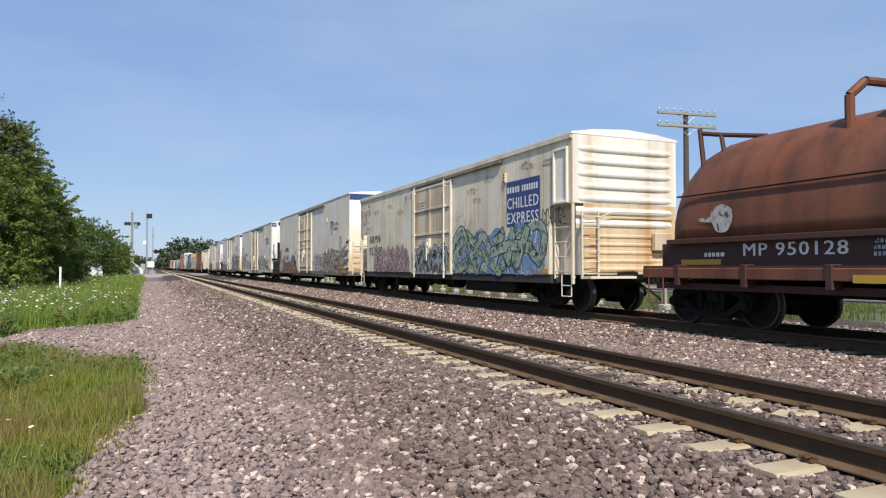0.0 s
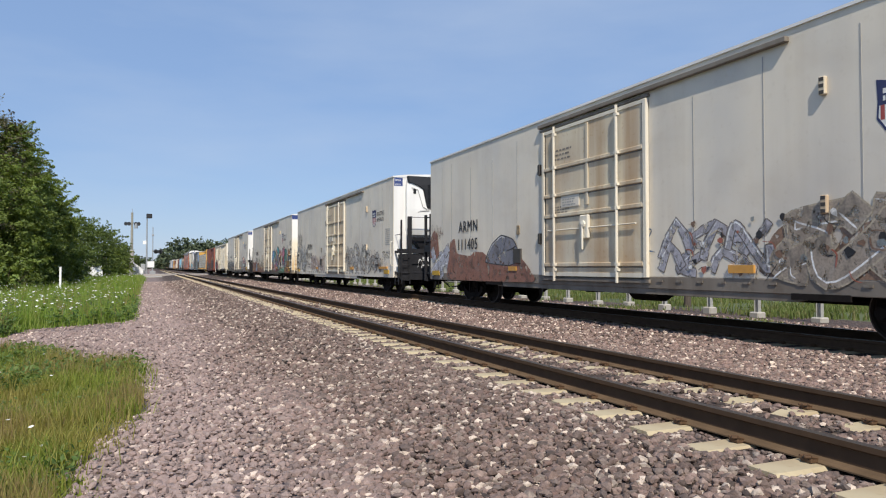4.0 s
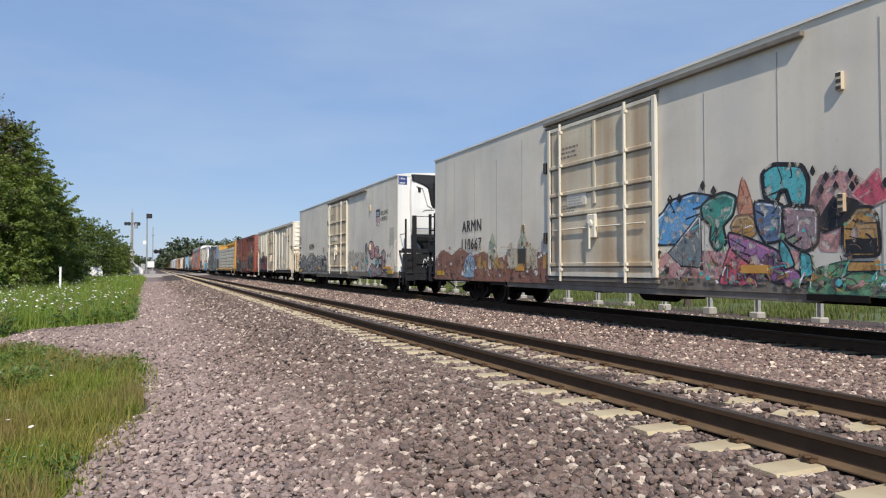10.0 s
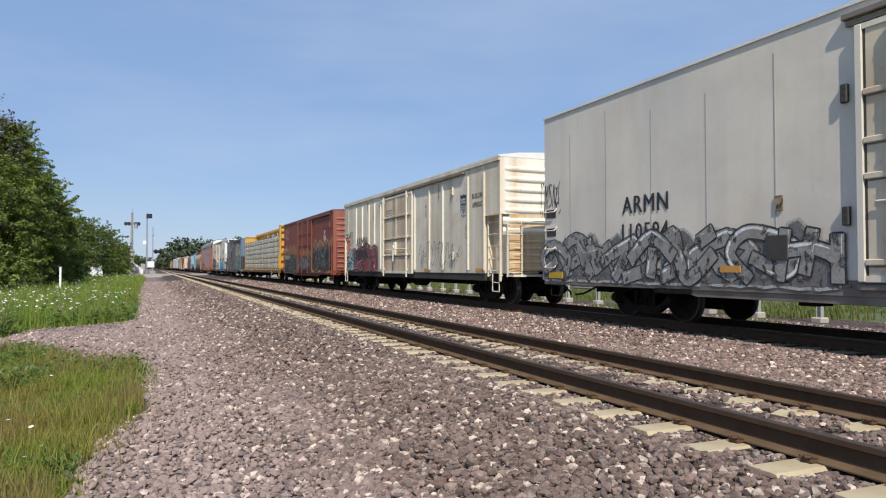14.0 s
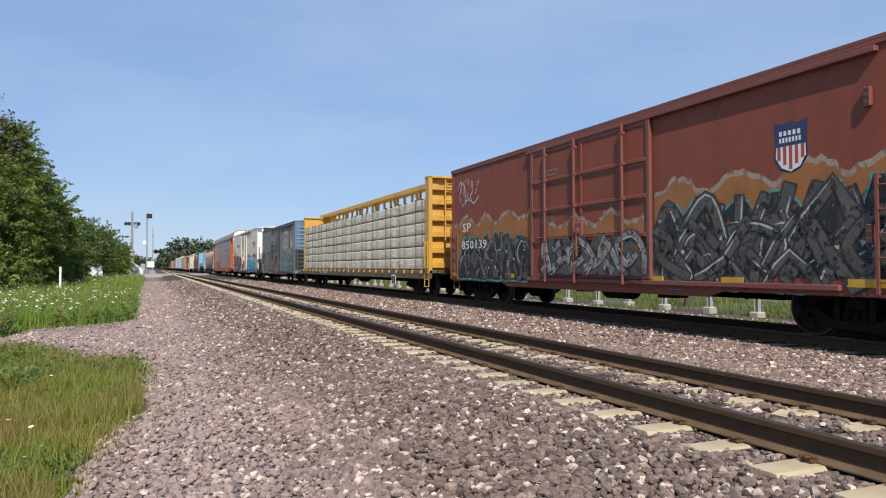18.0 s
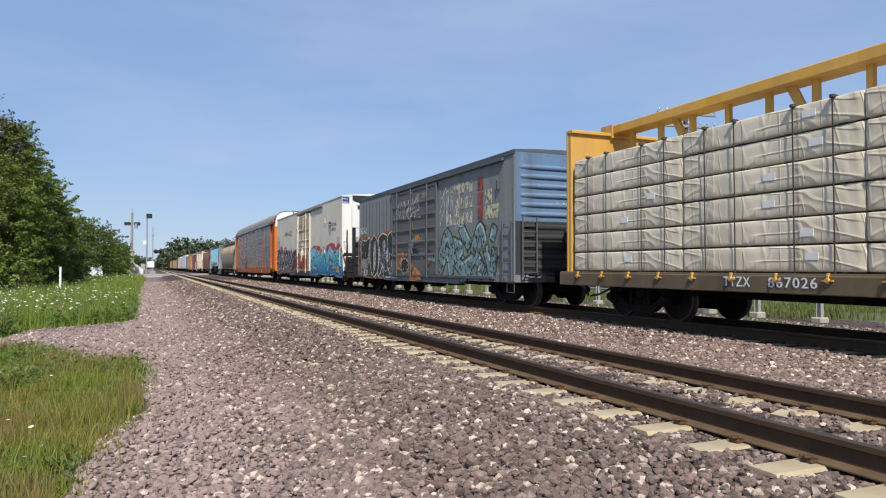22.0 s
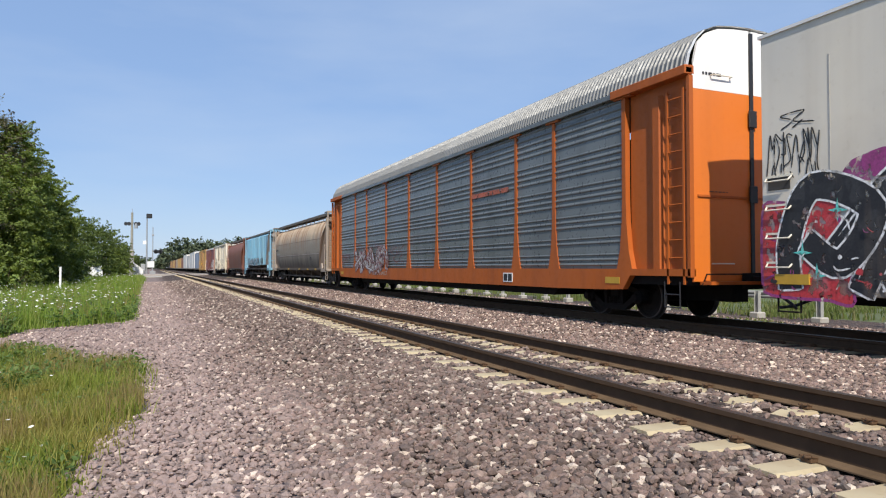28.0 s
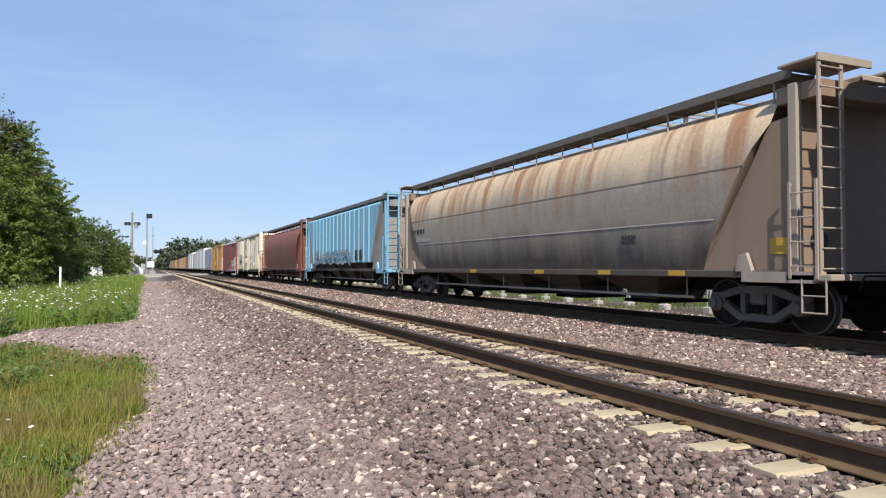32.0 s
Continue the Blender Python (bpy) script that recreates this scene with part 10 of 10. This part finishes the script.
def crown(rng, height, radius, low, n_limbs, per, leaf, wide=1.0):
    """Leafy sprays along the outer half of many limbs, each pointing outwards, with dark gaps between them."""
    vs, fs, o = [], [], 0
    mid, half = (height + low) / 2, (height - low) / 2
    ends = []
    for i in range(n_limbs):
        u = -0.95 + 1.93 * (i + rng.random()) / n_limbs
        a = i * 2.399 + rng.uniform(-0.5, 0.5)
        prof = max(0.10, 1 - abs(u) ** 2.0) ** 0.55 * rng.uniform(0.62, 1.06)
        c = np.array([math.cos(a) * prof * radius * wide, math.sin(a) * prof * radius, mid + u * half * 0.97])
        ends.append(c)
        out = np.array([math.cos(a), math.sin(a), 0.25 + 0.9 * max(0.0, u) ** 2])
        for _ in range(4):
            f = rng.uniform(0.55, 1.0)
            p0 = c * np.array([f, f, 1.0]) + rng.normal(size=3) * radius * np.array([0.13, 0.13, 0.10])
            ax = out + rng.normal(size=3) * 0.45
            ax /= np.linalg.norm(ax)
            ln = radius * rng.uniform(0.22, 0.42)
            n = int(per / 4 * rng.uniform(0.6, 1.3))
            t = rng.random(n) ** 0.8
            off = rng.normal(size=(n, 3)) * (ln * 0.30 * (1.15 - t))[:, None] * np.array([1.0, 1.0, 0.55])
            p = p0 + ax * (t * ln * 1.5 - ln * 0.5)[:, None] + off
            p[:, 2] -= 0.18 * ln * t * t
            nrm = rng.normal(size=(n, 3)) * 0.6 + np.array([0, 0, 0.7]) + ax * 0.4
            nrm /= np.linalg.norm(nrm, axis=1)[:, None]
            d = np.cross(nrm, rng.normal(size=(n, 3)))
            d /= np.linalg.norm(d, axis=1)[:, None]
            b = np.cross(nrm, d)
            s = (leaf * rng.uniform(0.6, 1.3, n))[:, None]
            q = np.stack([p - d * s, p - b * s * 0.55 + nrm * s * 0.15, p + d * s, p + b * s * 0.55 + nrm * s * 0.15], 1)
            vs.append(q.reshape(-1, 3))
            fs.append(np.arange(n)[:, None] * 4 + o + np.array([[0, 1, 2, 3]]))
            o += 4 * n
    return np.concatenate(vs), np.concatenate(fs), ends


def tree(x, y, height, radius, low, seed, mat, label, clumps=46, per=120, leaf=0.17, wide=1.0, group="trees beside the railway", name="tree"):
    rng = np.random.default_rng(seed)
    ob = new(name)
    ob.location = (x, y, ground_z(x) - 0.05)
    tagged(ob, label, "tree" if name == "tree" else "bush", group)
    v, f, ends = crown(rng, height, radius, low, clumps, per, leaf, wide)
    part("crown", stuff("crown", v, f, mat), None, ob)
    s = Shape()
    top = (rng.uniform(-0.3, 0.3), rng.uniform(-0.3, 0.3), height * 0.8)
    r = max(0.05, height * 0.018)
    if name == "tree":
        s.rod((0, 0, 0), (top[0] * 0.4, top[1] * 0.4, height * 0.35), r * 1.25, 9, r2=r)
        s.rod((top[0] * 0.4, top[1] * 0.4, height * 0.35), top, r, 8, r2=r * 0.3)
    for e in ends[:14]:
        zz = min(max(low * 0.8, e[2] * 0.55), height * 0.7) if name == "tree" else 0.0
        q = zz / top[2]
        s.rod((top[0] * q, top[1] * q, zz), tuple(e), r * 0.4, 5, r2=r * 0.1)
    part("trunk" if name == "tree" else "stem", s, M["bark"], ob)
    return ob


def spot(px, py, y):
    """Ground place and height of something seen along a known bearing at distance y (offsets from the tracks' vanishing direction)."""
    k = px * y / (1421.0 - 0.4295 * px)
    return k, 1.126 + abs(py / px * k / 0.9188)


def make_trees():
    rows = [(-306, 284, 52, 3.2, "leaf_dry"), (-262, 270, 54, 1.7, "leaf_dry"), (-250, 256, 54, 1.5, "leaf_b"), (-246, 252, 56, 3.2, "leaf_b"), (-222, 200, 60, 2.7, "leaf_b"), (-205, 172, 63, 2.6, "leaf_a"), (-182, 146, 68, 2.5, "leaf_b"), (-172, 118, 66, 2.3, "leaf_b"),
            (-165, 95, 82, 3.0, "leaf_a"), (-140, 84, 100, 4.0, "leaf_a"), (-115, 74, 112, 4.2, "leaf_a"), (-84, 66, 128, 4.0, "leaf_a"), (-62, 42, 140, 3.2, "leaf_b"), (-46, 30, 170, 2.8, "leaf_a"), (-80, 36, 120, 2.8, "leaf_b"),
            (-268, 190, 50, 2.6, "leaf_b"), (-235, 120, 52, 2.4, "leaf_b"), (-205, 95, 55, 2.2, "leaf_a")]
    for i, (px, py, y, rad, m) in enumerate(rows):
        x, h = spot(px, py, y)
        h -= ground_z(x)
        rad *= 0.88 if 55 < y < 75 else 1.0
        tree(x, y, h, rad, 0.4 if py > 60 else 0.2, 40 + i, M[m], "leafy green tree with a dense uneven crown", 64 if y < 75 else 44, (120 if m == "leaf_dry" else 280) if y < 75 else 170, 0.10 if y < 75 else 0.17)
    for i in range(12):
        px = -262 + i * 10.5
        y = 46 + 2.2 * i
        x, h = spot(px, 18 + 14 * abs(math.sin(i * 1.9)), y)
        tree(x, y, h - ground_z(x), 1.6, 0.0, 90 + i, M["leaf_a" if i % 2 else "leaf_b"], "low dark green bush at the foot of the trees", 16, 110, 0.13, 1.2, "bushes under the trees", "bush")
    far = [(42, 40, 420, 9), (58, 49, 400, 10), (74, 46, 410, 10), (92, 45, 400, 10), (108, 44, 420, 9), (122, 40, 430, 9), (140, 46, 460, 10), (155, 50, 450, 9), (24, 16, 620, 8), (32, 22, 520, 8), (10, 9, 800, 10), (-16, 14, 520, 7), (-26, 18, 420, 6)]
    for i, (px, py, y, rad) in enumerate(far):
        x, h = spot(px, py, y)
        tree(x, y, h - ground_z(x), rad, 0.5, 140 + i, M["leaf_hazed"], "distant round-headed tree, its leaves tinted for haze", 34, 60, 0.8, 1.2, "distant trees")


make_trees()

# ---- posts, poles, crossing ----
M["dark_wood"] = paint("tarred_pole_wood", (0.09, 0.07, 0.055), (0.05, 0.04, 0.03), 0.4, True, 0.85)
M["arm_wood"] = paint("pale_crossarm_wood", (0.30, 0.29, 0.24), (0.14, 0.12, 0.1), 0.4, False, 0.85)
M["zinc"] = plain("galvanised_steel", (0.42, 0.43, 0.43), 0.45, 0.6, 0.15)
M["post_steel"] = plain("weathered_zinc", (0.33, 0.33, 0.31), 0.7, 0.1, 0.25)
M["sign_white"] = plain("white_sheet_metal", (0.8, 0.8, 0.79), 0.5, 0, 0.08)
M["concrete"] = paint("pale_concrete", (0.38, 0.36, 0.32), (0.26, 0.23, 0.2), 0.4, False, 0.9)
M["asphalt"] = plain("worn_asphalt", (0.34, 0.31, 0.29), 0.9, 0, 0.25, 3.0, 0.4)
M["glass_dark"] = plain("dark_window_glass", (0.02, 0.025, 0.03), 0.08, 0, 0.1, 3.0, 0)
M["insulator"] = plain("glass_insulator", (0.25, 0.36, 0.36), 0.2, 0, 0.2)
M["tyre"] = plain("rubber", (0.02, 0.02, 0.02), 0.85)


def telegraph_pole(x, y, top):
    ob = new("telegraph_pole")
    z0 = ground_z(x)
    ob.location = (x, y, z0)
    tagged(ob, "dark wooden telegraph pole with two crossarms of insulators", "pole")
    h = top - z0
    part("pole", Shape().rod((0, 0, -0.3), (0, 0, h), 0.16, 12, r2=0.11), M["dark_wood"], ob)
    for zz in (h - 0.10, h - 0.68):
        a = part("crossarm", Shape().box(-1.55, 1.55, -0.16, -0.06, zz - 0.06, zz + 0.06, c=0.01), M["arm_wood"], ob)
        for i in range(8):
            u = -1.45 + i * 0.38 + (0.24 if i > 3 else 0)
            part("insulator", Shape().lathe([(0.0, 0.17), (0.03, 0.165), (0.045, 0.11), (0.045, 0.07), (0.015, 0.06), (0.012, 0.0)], (u, -0.11, zz + 0.06), axis="z", n=8), M["insulator"], a)
        br = Shape().rod((-0.45, -0.11, zz - 0.06), (0, -0.13, zz - 0.42), 0.014, 5)
        br.rod((0.45, -0.11, zz - 0.06), (0, -0.13, zz - 0.42), 0.014, 5)
        part("brace", br, M["zinc"], a)
    ob.rotation_euler = (0, 0, radians(-8))


telegraph_pole(22.6, 24.2, 8.3)


def guard_rail():
    """Steel posts on concrete feet carrying a dull rail, along the far side."""
    ob = new("guard_rail")
    tagged(ob, "pale steel guard rail on posts with concrete feet beyond the track", "guard rail")
    rnd = random.Random(4)
    ys = [5.9 + i * 2.4 for i in range(46)]
    for y in ys:
        x = 20.0 + 0.08 * math.sin(y)
        z = ground_z(x)
        s = Shape().box(x - 0.07, x + 0.07, y - 0.09, y - 0.075, z - 0.1, 0.30)
        s.box(x - 0.07, x + 0.07, y + 0.075, y + 0.09, z - 0.1, 0.30)
        s.box(x - 0.008, x + 0.008, y - 0.075, y + 0.075, z - 0.1, 0.29)
        po = part("post", s, M["post_steel"], ob)
        h = rnd.uniform(0.16, 0.26)
        part("foot", Shape().box(x - 0.2, x + 0.2, y - 0.2, y + 0.2, z - 0.15, z + h, c=0.04), M["concrete"], po)
    for a, b in zip(ys, ys[1:]):
        prof = [(0.0, 0.04), (0.05, 0.09), (0.05, 0.13), (0.0, 0.17), (0.05, 0.21), (0.05, 0.25), (0.0, 0.30)]
        v = [(20.12 - u, y, w) for y in (a, b) for u, w in prof] + [(20.14 - u, y, w) for y in (a, b) for u, w in prof]
        n = len(prof)
        f = [(i, i + 1, i + 1 + n, i + n) for i in range(n - 1)] + [(i + 2 * n, i + 1 + 2 * n, i + 1 + 3 * n, i + 3 * n) for i in range(n - 1)]
        part("rail_beam", Shape().add(v, f), M["post_steel"], ob)


guard_rail()


def crossing():
    y0, y1 = 131.0, 139.0
    xs = [-80, -30, -8, -2.0, 2.6, 13.5, 20, 40, 90]
    zs = [ground_z(-80) + 0.05, ground_z(-30) + 0.05, -0.35, -0.10, -0.015, -0.015, -0.25, -0.7, ground_z(90) + 0.05]
    out = list(zip(xs, zs)) + [(x, z - 0.5) for x, z in zip(xs[::-1], zs[::-1])]
    tagged(part("road", Shape().prism(out, y0, y1), M["asphalt"]), "worn asphalt road crossing both tracks", "road", kind="structure")
    ap = Shape().box(-2.6, 1.6, 117.0, 131.0, -0.5, -0.36)
    tagged(part("concrete_apron", ap, M["concrete"]), "pale concrete apron beside the crossing", "pavement", kind="structure")

    def base(name, label, cat, px, y):
        x, _ = spot(px, 1.0, y)
        ob = new(name)
        ob.location = (x, y, ground_z(x))
        return tagged(ob, label, cat)
    # wooden pole with a camera arm and floodlights
    p = base("utility_pole", "weathered wooden pole carrying lamps and a small cabinet", "pole", -35.4, 150.0)
    part("pole", Shape().rod((0, 0, -0.3), (0, 0, 12.7), 0.30, 10, r2=0.2), M["arm_wood"], p)
    part("sleeve", Shape().lathe([(0.0, 0), (0.46, 0), (0.46, 5.0), (0.3, 5.1), (0.0, 5.1)], (0, 0, 0), axis="z", n=12), M["concrete"], p)
    part("arm", Shape().box(-1.0, 1.1, -0.08, 0.08, 10.55, 10.67), M["dark_wood"], p)
    for u in (-1.1, -0.55, 0.7, 1.2):
        part("floodlight", Shape().lathe([(0.1, 0.2), (0.36, 0.0), (0.38, -0.08), (0.0, -0.06)], (u, -0.25, 10.4), axis="y", n=12), M["black"], p)
    part("transformer", Shape().lathe([(0.0, 0), (0.3, 0.02), (0.32, 0.1), (0.32, 0.9), (0.2, 1.0), (0.0, 1.02)], (0.75, -0.1, 9.5), axis="z", n=12), M["zinc"], p)
    part("antenna", Shape().rod((0, 0, 12.7), (0, 0, 13.5), 0.05, 6), M["zinc"], p)
    # steel lamp mast
    q = base("lamp_mast", "galvanised steel mast with a square floodlight on top", "street lamp", -8.8, 150.0)
    part("mast", Shape().rod((0, 0, 0), (0, 0, 12.4), 0.16, 10, r2=0.12), M["zinc"], q)
    part("lamp_head", Shape().box(-0.15, 0.95, -0.35, 0.35, 11.6, 12.5, c=0.06), M["black"], q)
    part("sign_plate", Shape().box(-0.75, -0.1, -0.22, -0.17, 6.3, 7.0, c=0.02), M["sign_white"], q)
    # crossing signal
    s = base("crossing_signal", "crossing signal mast with round black flashers and white board", "signal", 1.8, 146.0)
    part("mast", Shape().rod((0, 0, 0), (0, 0, 9.6), 0.10, 10, r2=0.08), M["zinc"], s)
    part("cross_arm", Shape().box(-0.2, 1.6, -0.05, 0.05, 4.7, 4.8), M["zinc"], s)
    for u in (0.55, 1.35):
        f = part("flasher", Shape().lathe([(0.0, -0.12), (0.42, -0.12), (0.44, -0.06), (0.42, 0.0), (0.0, 0.0)], (u, -0.1, 4.75), axis="y", n=16), M["black"], s)
        part("visor", Shape().lathe([(0.16, 0.0), (0.18, -0.3), (0.17, -0.3), (0.15, 0.0)], (u, -0.22, 4.75), axis="y", n=12), M["black"], f)
    part("board", Shape().box(-0.95, 0.3, -0.2, -0.14, 1.6, 2.8, c=0.03), M["sign_white"], s)
    part("base_cabinet", Shape().box(-0.55, 0.55, -0.4, 0.4, 0.0, 0.9, c=0.05), M["zinc"], s)
    part("top_lamp", Shape().box(-0.2, 0.2, -0.2, 0.2, 7.8, 8.2, c=0.04), M["zinc"], s)
    # white signal cabin and grey cabinet
    c = base("signal_cabin", "small white sheet-metal signal cabin with a sloping roof", "cabin", -23.5, 144.0)
    part("wall", Shape().prism([(-0.9, 0), (0.9, 0), (0.9, 1.2), (-0.9, 2.6)], -1.0, 1.0), M["sign_white"], c)
    part("roof", Shape().prism([(-1.0, 2.64), (1.0, 1.12), (1.0, 1.2), (-1.0, 2.74)], -1.1, 1.1), M["sign_white"], c)
    part("door", Shape().box(-0.5, 0.1, -1.03, -1.0, 0.1, 1.7), M["zinc"], c)
    g = base("relay_cabinet", "grey steel relay cabinet on a concrete foot", "cabinet", -15.0, 144.0)
    part("body", Shape().box(-0.4, 0.4, -0.35, 0.35, 0.2, 2.3, c=0.04), M["zinc"], g)
    part("foot", Shape().box(-0.5, 0.5, -0.45, 0.45, 0.0, 0.2), M["concrete"], g)
    part("door", Shape().box(-0.33, 0.33, -0.38, -0.35, 0.3, 2.2, c=0.01), M["zinc"], g)
    # marker post in the grass
    m = base("marker_post", "thin white marker post standing in tall grass", "post", -161.0, 44.0)
    part("post", Shape().box(-0.055, 0.055, -0.03, 0.03, -0.2, 1.62, c=0.01), M["sign_white"], m)
    part("cap", Shape().box(-0.062, 0.062, -0.038, 0.038, 1.62, 1.67, c=0.008), M["sign_white"], m)
    # white van parked by the road
    v = base("parked_van", "white panel van parked beyond the grass by the trees", "van", -102.0, 112.0)
    v.rotation_euler = (0, 0, radians(-80))
    body = Shape().prism([(-2.3, 0.45), (2.3, 0.45), (2.3, 1.15), (1.55, 1.3), (0.95, 2.1), (-2.3, 2.15)], -0.9, 0.9)
    part("body", body, M["sign_white"], v)
    w = Shape().prism([(1.5, 1.34), (0.98, 2.0), (0.5, 2.0), (0.5, 1.34)], -0.92, -0.9)
    part("side_window", w, M["glass_dark"], v)
    for u in (-1.5, 1.5):
        for yy in (-0.86, 0.86):
            t = part("wheel", Shape().lathe([(0.0, -0.1), (0.3, -0.1), (0.34, -0.06), (0.34, 0.06), (0.3, 0.1), (0.0, 0.1)], (u, yy, 0.34), axis="y", n=16), M["tyre"], v)
            part("rim", Shape().lathe([(0.0, -0.115), (0.2, -0.11), (0.2, -0.1)], (u, yy, 0.34), axis="y", n=12), M["zinc"], t)


crossing()


# ---- what moves ----
def motions():
    for car, t_front in CARS:
        walk(car, [(t, pose(TRACK_2, SPEED * (t_front - t) - 4.016, 0)) for t in (0.0, 8.0, 16.0, 24.0, 32.0)])
    # wheels roll: the train comes towards the viewer
    turn = math.degrees(SPEED / 0.457)
    times = [i / 15.0 for i in range(481)]
    for wheel, dy in ROLLING:
        walk(wheel, [(t, pose(0, dy, 0.457, (turn * t) % 360.0, 0, 0)) for t in times])


motions()
